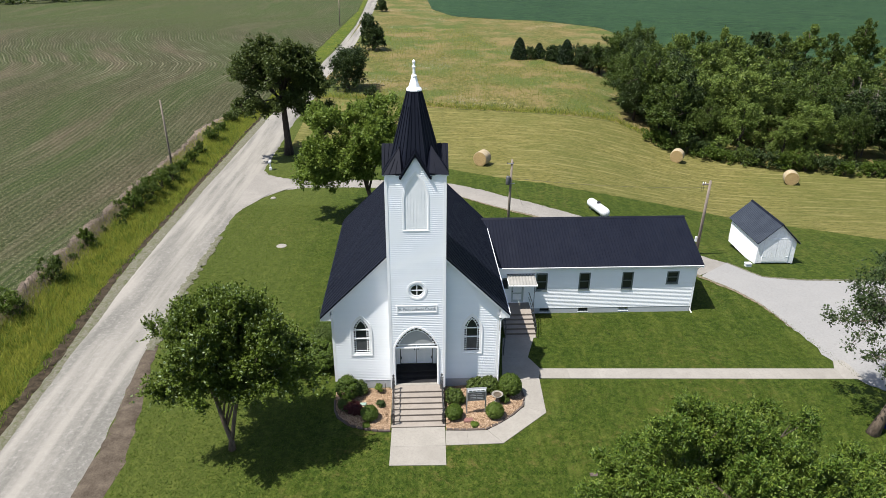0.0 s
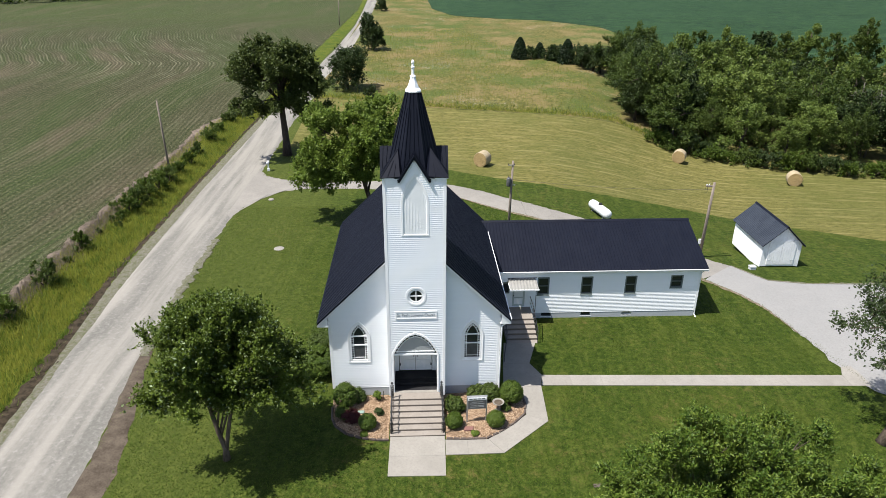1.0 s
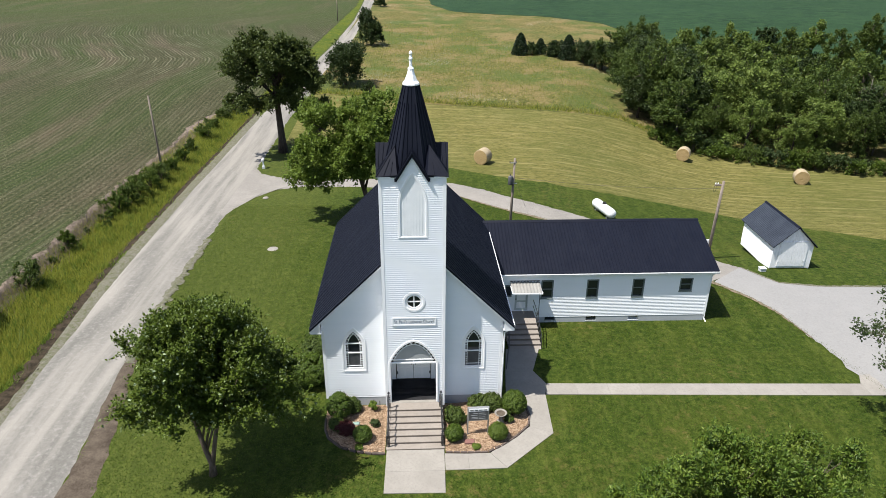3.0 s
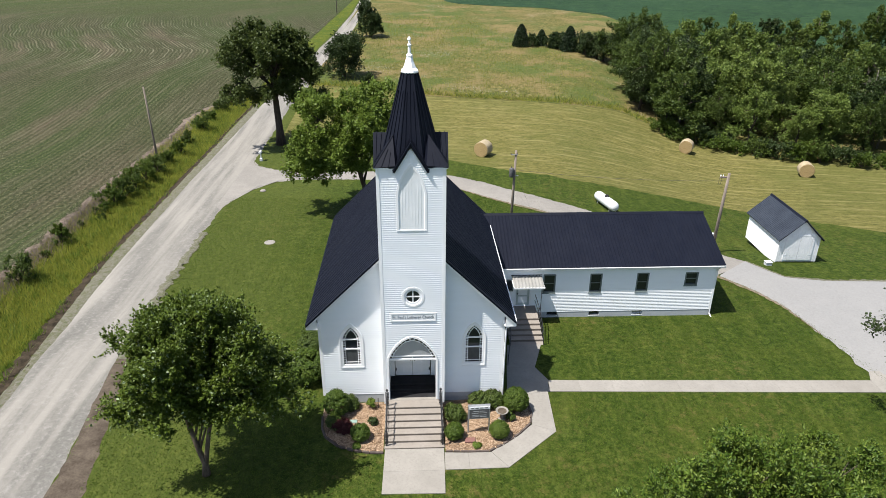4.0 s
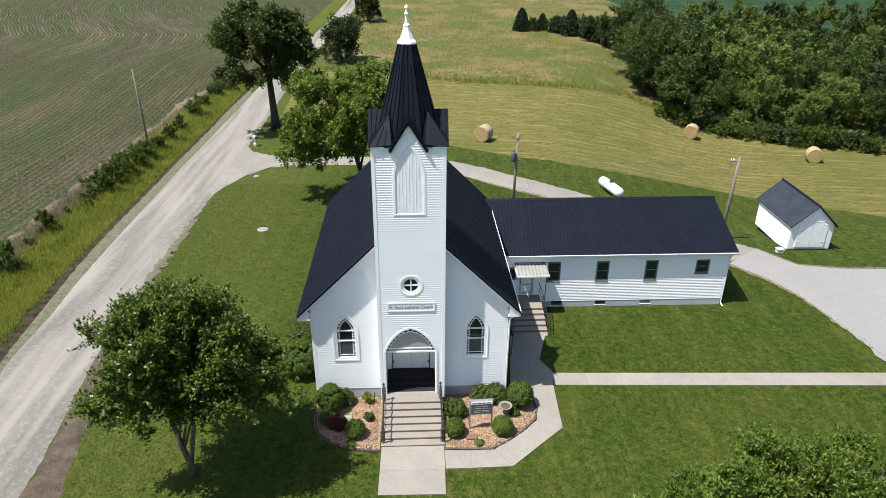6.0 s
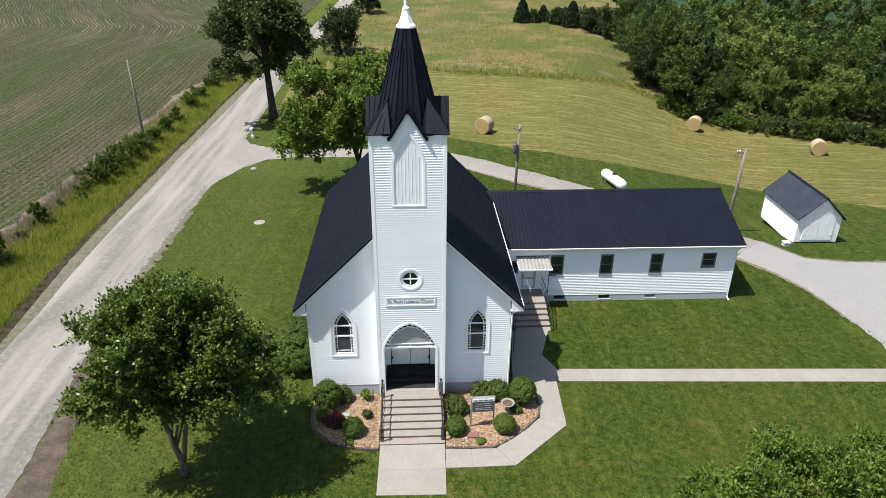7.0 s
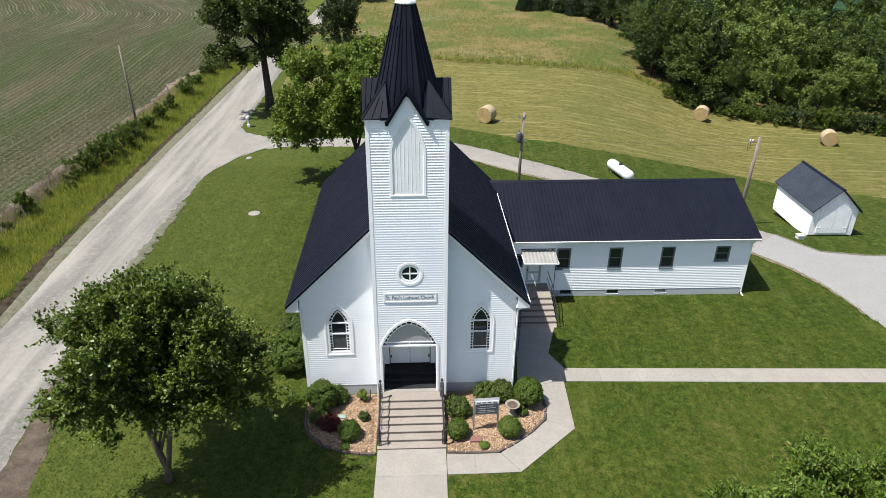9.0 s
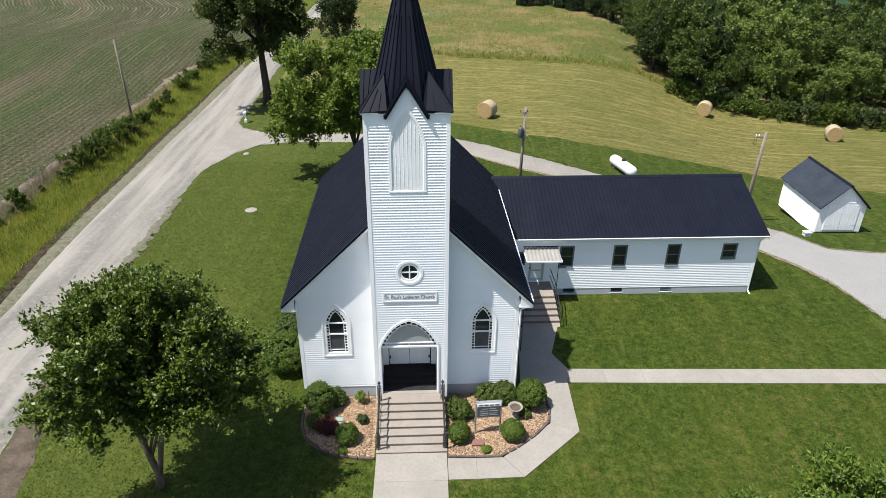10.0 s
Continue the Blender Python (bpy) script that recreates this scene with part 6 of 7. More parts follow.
def bush(name, label, at, r, h, leaf, seed, size=0.12, count=40, per=50, spread=0.35, category="bush", group="", base=None, inner=0.35, round_=False, wild=False):
    rnd = np.random.default_rng(seed)
    z = land(*at) if base is None else base
    b = thing(name, label, category, (at[0], at[1], z), group=group)
    cl = clumps([((0, 0, h * 0.5), (r * 0.8, r * 0.8, h * 0.46)), ((r * 0.3, -r * 0.2, h * 0.36), (r * 0.6, r * 0.6, h * 0.34))] if not round_ else [((0, 0, h * 0.52), (r * 0.92, r * 0.92, h * 0.50))], count * (2 if round_ else 1), rnd, 0.82 if round_ else inner)
    if wild:
        humps = [((rnd.normal() * r * 0.35, rnd.normal() * r * 0.35, h * rnd.uniform(0.3, 0.75)), (r * 0.5, r * 0.5, h * 0.25)) for k in range(5)]
        cl = clumps([((0, 0, h * 0.46), (r * 0.75, r * 0.75, h * 0.42)), ((0, 0, h * 0.18), (r * 0.9, r * 0.9, h * 0.18))] + humps, count, rnd, inner)
    for i in range(4):
        tip = Vector(cl[i % len(cl)])
        stem = Shape().tube([(0.05 * math.cos(i), 0.05 * math.sin(i), -0.1), tuple(tip * 0.5 + Vector((0, 0, 0.05))), tuple(tip)], [0.03 * h + 0.01, 0.02 * h, 0.008], 5)
        part("stem", stem, BARK, b)
    if wild:
        pts, aim = shoots(cl, (0, 0, h * 0.2), 5, per // 5, 0.30 * r, 0.06 * r, 0.5, rnd)
        part("foliage", leaf_mesh("foliage", pts, size, leaf, 0.5, rnd, 1.0, None, aim), leaf, b)
        return b
    pts, out = foliage(cl, per, spread, rnd, 0.0, True)
    part("foliage", leaf_mesh("foliage", pts, size, leaf, 0.6, rnd, 1.0, out), leaf, b)
    return b


# bushes by the far road and the fence row
bush("roadside_bush", "tall dark bush at the roadside", (-11.6, 90.5), 3.7, 7.6, WOODDARK, 41, 0.19, 220, 60, 0.9, wild=True)
bush("roadside_bush", "tall dark bush at the roadside", (-9.3, 131), 3.2, 8.0, WOODDARK, 42, 0.22, 190, 56, 0.9, wild=True)
bush("roadside_bush", "small dark bush at the roadside", (-10.6, 221), 2.6, 4.6, WOODDARK, 43, 0.28, 70, 40, 0.9, wild=True)
bush("roadside_bush", "small round bush at the meadow edge", (-7.3, 83.2), 1.3, 2.4, WOODDARK, 44, 0.15, 50, 40, 0.5, wild=True)
hedge_rnd = random.Random(9)
fence_spots = [(-28.9, 15.6, 1.15, 2.1), (-29.3, 22.7, 0.85, 2.0), (-29.0, 10.2, 1.3, 1.9), (-29.3, 7.2, 1.0, 1.5), (-29.4, 20.0, 0.5, 0.8), (-29.0, 32.6, 1.2, 2.3), (-28.8, 34.8, 1.3, 2.4), (-28.7, 37.4, 1.5, 2.5), (-28.5, 40.0, 1.3, 2.2), (-28.4, 42.6, 1.3, 2.1), (-28.5, 46.5, 0.9, 1.5),
               (-28.2, 50.2, 0.9, 1.9), (-28.4, 54.7, 0.85, 1.7), (-28.2, 61.0, 1.35, 2.2), (-28.4, 65.3, 0.85, 1.5), (-28.1, 70.5, 1.3, 1.6), (-27.6, 74.0, 1.6, 1.9), (-26.8, 77.5, 1.4, 1.8)]
fence_spots += [(-28.9 + hedge_rnd.uniform(-0.6, 0.6), hedge_rnd.uniform(26, 72), hedge_rnd.uniform(0.3, 0.65), hedge_rnd.uniform(0.4, 1.0)) for k in range(22)]
for i, (x, y, r, h) in enumerate(fence_spots):
    bush("fence_row_bush", "leafy green shrub in the weedy fence row" if r > 0.7 else "low green weed clump in the fence row", (x, y), r, h, SHRUB if i % 3 else WOODLEAF, 50 + i, 0.085 if r > 0.7 else 0.06, 60 if r > 0.7 else 26, 60, 0.36, group="fence row shrubs", wild=True)

# cedars and young trees along the meadow
def cedar(at, h, seed):
    rnd = np.random.default_rng(seed)
    t = thing("cedar_tree", "dark conical cedar standing in the meadow", "tree", (at[0], at[1], land(*at)), group="cedars")
    pts = []
    for k in range(3600):
        f = rnd.uniform() ** 1.1
        r = (1 - f) ** 0.55 * h * 0.42 * rnd.uniform(0.55, 1.0) + 0.06
        a = rnd.uniform(0, 2 * math.pi)
        pts.append((r * math.cos(a), r * math.sin(a), 0.04 * h + f * h * 0.96))
    part("trunk", Shape().tube([(0, 0, -0.2), (0, 0, h * 0.5), (0, 0, h * 0.95)], [0.14, 0.08, 0.02], 7), DARKBARK, t)
    part("crown", leaf_mesh("crown", np.array(pts), 0.20, CEDARLEAF, 0.2, rnd), CEDARLEAF, t)


for i, (x, y, h) in enumerate(((23.7, 118.5, 4.6), (28.3, 119.6, 3.3), (30.4, 116.5, 2.8), (33.0, 113, 5.0), (36.5, 111.5, 4.2))):
    cedar((x, y), h, 70 + i)
for i, (x, y, s) in enumerate(((36.5, 108, 0.45), (38.4, 105.5, 0.60), (40.6, 102.5, 0.75), (42.6, 100.0, 0.85), (44.5, 106, 0.85), (41.5, 96.0, 0.75), (47.5, 113, 0.8), (52.0, 118, 0.8), (43.0, 92.0, 0.8))):
    src = base_trees[(1, 3, 0, 1, 2)[i % 5]]
    copy_thing(src, pose(x, y, land(x, y), 0, 0, 50 * i) @ Matrix.Diagonal((s * 1.2 / src.scale.x, s * 1.2 / src.scale.y, s / src.scale.z, 1)))
for i, (x, y, r, h) in enumerate(((26.2, 118.8, 1.8, 2.8), (30.0, 117.0, 2.0, 3.4), (31.8, 115.0, 2.0, 3.8), (34.6, 112.4, 2.3, 4.2), (35.8, 109.6, 2.3, 4.4), (37.4, 107.2, 2.4, 4.6))):
    bush("meadow_bush", "dark bush among the cedars", (x, y), r, h, WOODDARK, 180 + i, 0.17, 60, 48, 0.55, group="meadow bushes", wild=True)
for i, (x, y) in enumerate(((37.2, 67.4), (39.5, 64.8), (42.3, 63.3), (45.6, 62.2), (48.2, 60.6), (50.5, 59.6), (53.2, 58.0), (55.6, 56.8), (58.5, 55.9), (62, 55.1), (65.5, 54.2), (69, 53.2), (38.3, 66.2), (41.0, 64.4), (44.0, 63.0), (47.0, 61.6), (49.4, 60.3), (51.8, 59.0), (54.4, 57.6), (57.0, 56.6), (60.2, 55.8), (63.8, 54.9), (67.2, 54.0))):
    bush("wood_edge_bush", "low bright bush at the edge of the woods", (x + hedge_rnd.uniform(-1, 1), y + hedge_rnd.uniform(-0.6, 0.9)), hedge_rnd.uniform(1.5, 2.5), hedge_rnd.uniform(1.5, 3.2), (SHRUB, WOODLEAF, WOODDARK)[i % 3], 90 + i, 0.15, 46, 44, 0.5, group="wood edge bushes", wild=True)
far_rnd = np.random.default_rng(3)
far_x = far_rnd.uniform(-330, -110, 420)
far_cl = np.stack([far_x, np.interp(far_x, [-330, -155, -130, -110], [205, 243, 258, 279]) + far_rnd.uniform(2, 24, 420), far_rnd.uniform(3.5, 12, 420)], 1)
solo("far_woods", leaf_mesh("far_woods", foliage(far_cl, 60, 3.2, far_rnd), 0.6, WOODLEAF, 0.4, far_rnd), WOODLEAF, "dark line of distant woods beyond the tilled field", "woods", "stuff")


# tall grass on the verge
def blades(name, pts, h, w, material, label, seed, lean=0.35):
    rnd = np.random.default_rng(seed)
    n = len(pts)
    base = np.array([(x, y, land(x, y)) for x, y in pts])
    a = rnd.uniform(0, 2 * np.pi, n)
    side = np.stack([np.cos(a), np.sin(a), np.zeros(n)], 1) * (w * rnd.uniform(0.6, 1.4, (n, 1)))
    tip = base + np.stack([rnd.normal(size=n) * lean, rnd.normal(size=n) * lean, np.ones(n)], 1) * (h * rnd.uniform(0.5, 1.3, (n, 1)))
    v = np.stack([base - side, base + side, tip], 1).reshape(-1, 3)
    me = bpy.data.meshes.new(name)
    me.from_pydata(v.tolist(), [], [(3 * i, 3 * i + 1, 3 * i + 2) for i in range(n)])
    me.materials.append(material)
    ob = new(name, me)
    return tagged(ob, label, "grass", "", "stuff")


g_rnd = np.random.default_rng(21)


def verge_points(n, lo, hi, x_in, x_out):
    out = []
    while len(out) < n:
        y = lo + (hi - lo) * g_rnd.uniform() ** 1.5
        k = g_rnd.uniform()
        a = np.interp(y, [p[1] for p in FIELD_E], [p[0] for p in FIELD_E]) + x_in
        b = np.interp(y, [p[1] for p in ROAD_L], [p[0] for p in ROAD_L]) - x_out
        out.append((a + (b - a) * k, y))
    return out


blades("verge_tall_grass", verge_points(64000, -12, 95, 0.3, 1.25), 0.50, 0.018, TALLGRASS, "tall yellow-green grass with seed heads on the verge", 22)
clump_pts = []
for cx, cy in verge_points(800, -12, 90, 0.6, 0.9):
    m = int(g_rnd.uniform(8, 26))
    clump_pts += [(cx + float(a) * 0.20, cy + float(b) * 0.26) for a, b in g_rnd.normal(size=(m, 2))]
blades("verge_green_clumps", clump_pts, 0.50, 0.030, BRIGHTLEAF, "fresh green weed clumps among the verge grass", 26, 0.45)
blades("fence_row_dry_grass", [(np.interp(y, [p[1] for p in FIELD_E], [p[0] for p in FIELD_E]) + g_rnd.normal() * 0.45 + 0.5, y) for y in g_rnd.uniform(-10, 62, 9000)], 0.42, 0.016, DRYGRASS, "dry tan weeds along the field edge", 23)
brink = []
for k in range(7000):
    px_, py_ = at_fraction(HAY_F[:9], float(g_rnd.uniform()))
    brink.append((px_ + float(g_rnd.normal()) * 0.5, py_ + 0.3 + abs(float(g_rnd.normal())) * 1.8))
blades("meadow_brink", brink[:6000], 0.42, 0.04, TALLGRASS, "tall uncut grass where the meadow meets the mown hay", 31, 0.4)
blades("meadow_brink_weeds", brink[6000:], 0.55, 0.05, SHRUB, "dark green weeds along the uncut meadow edge", 32, 0.5)
blades("fence_row_brush", [(np.interp(y, [p[1] for p in FIELD_E], [p[0] for p in FIELD_E]) + g_rnd.normal() * 0.5 + 1.0, y) for y in g_rnd.uniform(4, 34, 3500)], 0.95, 0.014, DRYGRASS, "dry brown brush standing in the fence row", 27, 0.5)
blades("meadow_tall_grass", [(x, y) for x, y in zip(g_rnd.uniform(-14, 40, 12000), g_rnd.uniform(78, 170, 12000)) if y > 82 - 0.28 * max(0, x + 3) and x < 34 - max(0, (y - 100) * 0.3)], 0.5, 0.035, TALLGRASS, "tall seeding meadow grass", 24)


def on_lawn(x, y):
    if -5.3 < x < 6.6 and -4.3 < y < 14.2 or 4 < x < 20.2 and 8.4 < y < 18 or -1.7 < x < 1.6 and y > -6.9:
        return False
    if 0.35 - 0.042 * (x - 7.4) < y < 1.70 - 0.038 * (x - 7.6) and x > 6.8 or x > 25.4 + 0.0 * y and y > -2 or x - 23.3 > (15.6 - y) * 0.5:
        return False
    if 1.0 < x < 8.3 and -5.6 < y < 6 and x - 1.3 * y < 10.9 + 2.2:
        return False
    return x > -14.9 - 0.12 * (y + 8)


lawn_pts = [(float(x), float(y)) for x, y in zip(g_rnd.uniform(-18, 26, 190000), -13 + 47 * g_rnd.uniform(size=190000) ** 1.4)]
blades("lawn_grass_tufts", [p for p in lawn_pts if on_lawn(*p)], 0.075, 0.02, LAWNBLADE, "short uneven tufts of mown lawn grass", 25, 0.8)


edge_pts = []
for line, reach in ((LOT_B, 0.16), ([(x + 0.1, y) for x, y in ROAD_R[2:6]], 0.2), (DRIVE_B[4:], 0.18), (LOT_T[:5], 0.2), (DRIVE_T, 0.2)):
    for k in range(1300):
        px, py = at_fraction(line, float(g_rnd.uniform()))
        edge_pts.append((px + float(g_rnd.normal()) * reach, py + float(g_rnd.normal()) * reach))
blades("edge_grass", edge_pts, 0.07, 0.022, LAWNBLADE, "ragged grass growing over the gravel edges", 29, 0.7)


# ---- flower bed ----
BED_L = [(-1.54, -0.1), (-1.55, -3.98), (-2.2, -3.95), (-2.97, -3.78), (-3.79, -3.45), (-4.49, -2.75), (-4.72, -2.1), (-4.80, -1.2), (-4.82, -0.1)]
BED_R = [(1.50, -0.1), (1.50, -3.98), (2.6, -4.05), (3.62, -4.06), (4.36, -3.62), (5.29, -2.88), (5.98, -2.12), (6.16, -1.3), (6.08, -0.4), (5.2, 0.15)]


def bed(name, pts, label):
    c = (sum(p[0] for p in pts) / len(pts), sum(p[1] for p in pts) / len(pts))
    ring_pts = along(pts + [pts[0]], 0.25)[:-1]
    rows = []
    for k in range(7):
        f = 1 - k / 6 * 0.98
        row = []
        for x, y in ring_pts + ring_pts[:1]:
            px, py = c[0] + (x - c[0]) * f, c[1] + (y - c[1]) * f
            row.append((px, py, land(px, py) + 0.02 + 0.07 * min(1, k / 2) + 0.02 * noise.noise((px * 2, py * 2, 1))))
        rows.append(row)
    b = solo(name, Shape().loft(rows), MULCH, label, "flower bed", "structure", smooth=True)
    return b


bed_l = bed("mulch_bed_west", BED_L, "reddish wood-chip flower bed before the church")
bed_r = bed("mulch_bed_east", BED_R, "reddish wood-chip flower bed before the church")
def inside(pts, x, y):
    """Whether a place lies within an outline of the plan."""
    odd = False
    for (ax, ay), (bx_, by) in zip(pts, pts[1:] + pts[:1]):
        if (ay > y) != (by > y) and x < ax + (y - ay) * (bx_ - ax) / (by - ay):
            odd = not odd
    return odd


chip_rnd = random.Random(8)
for b_ob, pts, x0, x1 in ((bed_l, BED_L, -4.6, -1.7), (bed_r, BED_R, 1.65, 5.8)):
    s = Shape()
    for k in range(2600):
        x, y = chip_rnd.uniform(x0, x1), chip_rnd.uniform(-3.9, -0.2)
        if not inside(pts, x, y) or min(math.dist((x, y), q) for q in along(pts, 0.3)) < 0.16:
            continue
        z = land(x, y) + 0.09 + 0.02 * noise.noise((x * 2, y * 2, 1))
        a, l, w = chip_rnd.uniform(0, 6.3), chip_rnd.uniform(0.025, 0.055), chip_rnd.uniform(0.01, 0.02)
        ca, sa = math.cos(a), math.sin(a)
        dz = chip_rnd.uniform(-0.012, 0.02)
        s.add([(x - ca * l + sa * w, y - sa * l - ca * w, z), (x + ca * l + sa * w, y + sa * l - ca * w, z + dz), (x + ca * l - sa * w, y + sa * l + ca * w, z + dz + 0.012), (x - ca * l - sa * w, y - sa * l + ca * w, z + 0.012)], [(0, 1, 2, 3)])
    tagged(part("wood_chips", s, MULCH, b_ob), "loose wood chips", kind="stuff")


def edging(parent, line):
    pts = along(line, 0.30)
    block = Shape().soft_box(-0.162, 0.162, -0.055, 0.055, -0.08, 0.10, 0.018).mesh("edging_block", EDGING)
    for a, b in zip(pts, pts[1:]):
        x, y = (a[0] + b[0]) / 2, (a[1] + b[1]) / 2
        ob = part("edging_block", block, EDGING, parent)
        ob.matrix_basis = pose(x, y, land(x, y) + 0.01, 0, 0, math.degrees(math.atan2(b[1] - a[1], b[0] - a[0])))


edging(bed_l, BED_L[1:8])
edging(bed_r, BED_R[1:9])

for i, (x, y, r, h, leaf, nm, lb) in enumerate((
    (-4.05, -1.05, 0.84, 1.5, SHRUB, "boxwood_shrub", "large rounded green shrub at the church corner"),
    (-3.45, -0.55, 0.55, 0.75, WOODLEAF, "low_shrub", "dark low shrub against the foundation"),
    (-4.15, -1.95, 0.45, 0.55, WOODLEAF, "low_shrub", "dark low shrub in the mulch bed"),
    (-2.72, -2.95, 0.54, 0.8, SHRUB, "boxwood_shrub", "small clipped round green shrub"),
    (1.98, -3.05, 0.52, 0.8, SHRUB, "boxwood_shrub", "small clipped round green shrub"),
    (4.25, -3.0, 0.57, 0.82, SHRUB, "boxwood_shrub", "small clipped round green shrub"),
    (2.05, -1.55, 0.66, 0.80, WOODLEAF, "low_shrub", "dark green shrub beside the steps"),
    (3.45, -0.70, 0.70, 0.85, WOODLEAF, "low_shrub", "dark green shrub against the foundation"),
    (4.15, -0.62, 0.66, 0.9, WOODLEAF, "low_shrub", "dark green shrub against the foundation"),
    (5.35, -1.05, 0.80, 1.4, SHRUB, "boxwood_shrub", "large rounded green shrub by the walk"),
    (4.98, -1.75, 0.36, 0.40, WOODLEAF, "low_shrub", "small leafy plant in the mulch bed"),
    (-3.70, -2.25, 0.58, 0.5, REDLEAF, "red_barberry", "low dark red barberry bush"),
    (-2.15, -1.85, 0.26, 0.38, THINLEAF, "lavender_plant", "small grey-green bushy plant"),
    (-2.30, -0.60, 0.24, 0.65, BRIGHTLEAF, "lily_plant", "upright bright green plant"),
    (3.05, -3.70, 0.20, 0.14, BRIGHTLEAF, "low_sprout", "small patch of green sprouts"),
    (-2.9, -3.55, 0.22, 0.12, BRIGHTLEAF, "low_sprout", "small patch of green sprouts"),
)):
    if nm == "boxwood_shrub":
        r, h = 0.80 * r, 0.92 * h
    bush(nm, lb, (x, y), r, h, leaf, 120 + i, 0.042, 150 if r > 0.4 else 24, 75, 0.12 if r > 0.4 else 0.09, "shrub", base=0.06, inner=0.7, round_=nm == "boxwood_shrub")
for i, (x, y, r, h) in enumerate(((-6.0, 2.2, 1.15, 1.75), (-5.9, 4.3, 1.0, 1.6), (-5.95, 6.2, 0.95, 1.5), (-5.9, 8.3, 0.95, 1.45), (-5.9, 10.5, 0.95, 1.4), (-5.9, 12.7, 0.9, 1.35))):
    bush("foundation_shrub", "dark trimmed shrub along the church side wall", (x, y), r, h, WOODLEAF if i % 2 else SHRUB, 150 + i, 0.055, 130, 80, 0.17, "shrub", "side wall shrubs", round_=True)

# message board
msg = thing("message_board", "grey framed church message board on two posts", "sign", (3.22, -2.70, 0.08), 3)
msg.scale.x = 0.88
for x in (-0.60, 0.60):
    part("post", Shape().box(x - 0.035, x + 0.035, -0.035, 0.035, -0.2, 1.70), GREYMETAL, msg, "grey square post")
cab = part("cabinet", Shape().soft_box(-0.62, 0.62, -0.09, 0.09, 0.90, 1.68, 0.02), GREYMETAL, msg, "grey metal cabinet with a pale header")
part("header", Shape().box(-0.58, 0.58, -0.105, -0.092, 1.50, 1.65), PANEL, cab)
part("letter_board", Shape().box(-0.55, 0.55, -0.10, -0.092, 0.96, 1.47), SIGNDARK, cab, "dark letter board")
bars = Shape()
for z, w in ((1.37, 0.34), (1.26, 0.44), (1.13, 0.40), (1.04, 0.42)):
    bars.box(-w, -w * 0.1, -0.106, -0.101, z - 0.014, z + 0.014).box(w * 0.05, w, -0.106, -0.101, z - 0.014, z + 0.014)
part("letter_bars", bars, GREYGLASS, cab)
hb = Shape()
for k in range(4):
    hb.box(-0.50 + 0.26 * k, -0.30 + 0.26 * k, -0.112, -0.106, 1.55, 1.60)
part("header_bars", hb, SIGNDARK, cab)
bath = thing("bird_bath", "weathered grey concrete bird bath", "bird bath", (4.52, -1.80, 0.07))
part("pedestal", Shape().lathe_up([(0.20, 0), (0.19, 0.06), (0.10, 0.14), (0.085, 0.34), (0.12, 0.48)], 14), CONCRETE, bath)
part("basin", Shape().lathe_up([(0.10, 0.47), (0.30, 0.54), (0.34, 0.60), (0.31, 0.60), (0.24, 0.555), (0.02, 0.54)], 18), CONCRETE, bath, "shallow round basin", True)
part("bowl", Shape().lathe_up([(0.22, 0.55), (0.235, 0.566), (0.02, 0.562)], 18), DIRT, bath, "dark wet bowl")
PLAQUE = mat_plain("red_brown_stone", (0.13, 0.06, 0.05), (0.20, 0.10, 0.085), 3, 0.8)
solo("stone_plaque", Shape().soft_box(-0.26, 0.26, -0.16, 0.16, -0.03, 0.06, 0.015), PLAQUE, "flat red-brown memorial stone lying in the mulch", "plaque", at=(2.75, -3.35, 0.10))
SAGE = mat_plain("grey_green_stone", (0.16, 0.24, 0.21), (0.24, 0.32, 0.28), 3, 0.8)
solo("flat_stone", Shape().soft_box(-0.18, 0.18, -0.12, 0.12, -0.03, 0.05, 0.02), SAGE, "flat pale green stone lying in the mulch", "stone", at=(-3.15, -1.72, 0.10))
solo("garden_stake", Shape().box(-0.02, 0.02, -0.02, 0.02, -0.2, 0.62), DARKBARK, "thin dark wooden stake in the mulch", "stake", at=(-1.92, -0.62, 0.08))
solo("splash_block", Shape().soft_box(-0.14, 0.14, -0.24, 0.24, -0.04, 0.06, 0.02), CONCRETE, "pale concrete splash block below the downspout", "splash block", at=(4.88, -0.55, 0.07))

# ---- shed ----
shed = thing("shed", "small white board shed with dark ribbed metal roof", "shed", (31.38, 18.5, -0.95), -1.5)
SW, SD, SE, SA = 1.66, 5.6, 1.66, 3.42
s_slope = (SA - SE) / (SW + 0.22)


def boards(x0, x1, y, step, top, gap=0.012, foot=-0.3):
    s, n = [], max(1, round((x1 - x0) / step))
    for k in range(n):
        a, b = x0 + (x1 - x0) * k / n, x0 + (x1 - x0) * (k + 1) / n
        s.append(Shape().hexa([(a + gap / 2, y, foot), (b - gap / 2, y, foot), (b - gap / 2, y + 0.06, foot), (a + gap / 2, y + 0.06, foot)], [(a + gap / 2, y, top(a)), (b - gap / 2, y, top(b)), (b - gap / 2, y + 0.06, top(b)), (a + gap / 2, y + 0.06, top(a))]))
    return s


def planked(name, parent, planks, label=""):
    w = thing(name, label, "")
    w.parent = parent
    for p in planks:
        part("plank", p, SHEDWHITE, w)
    return w


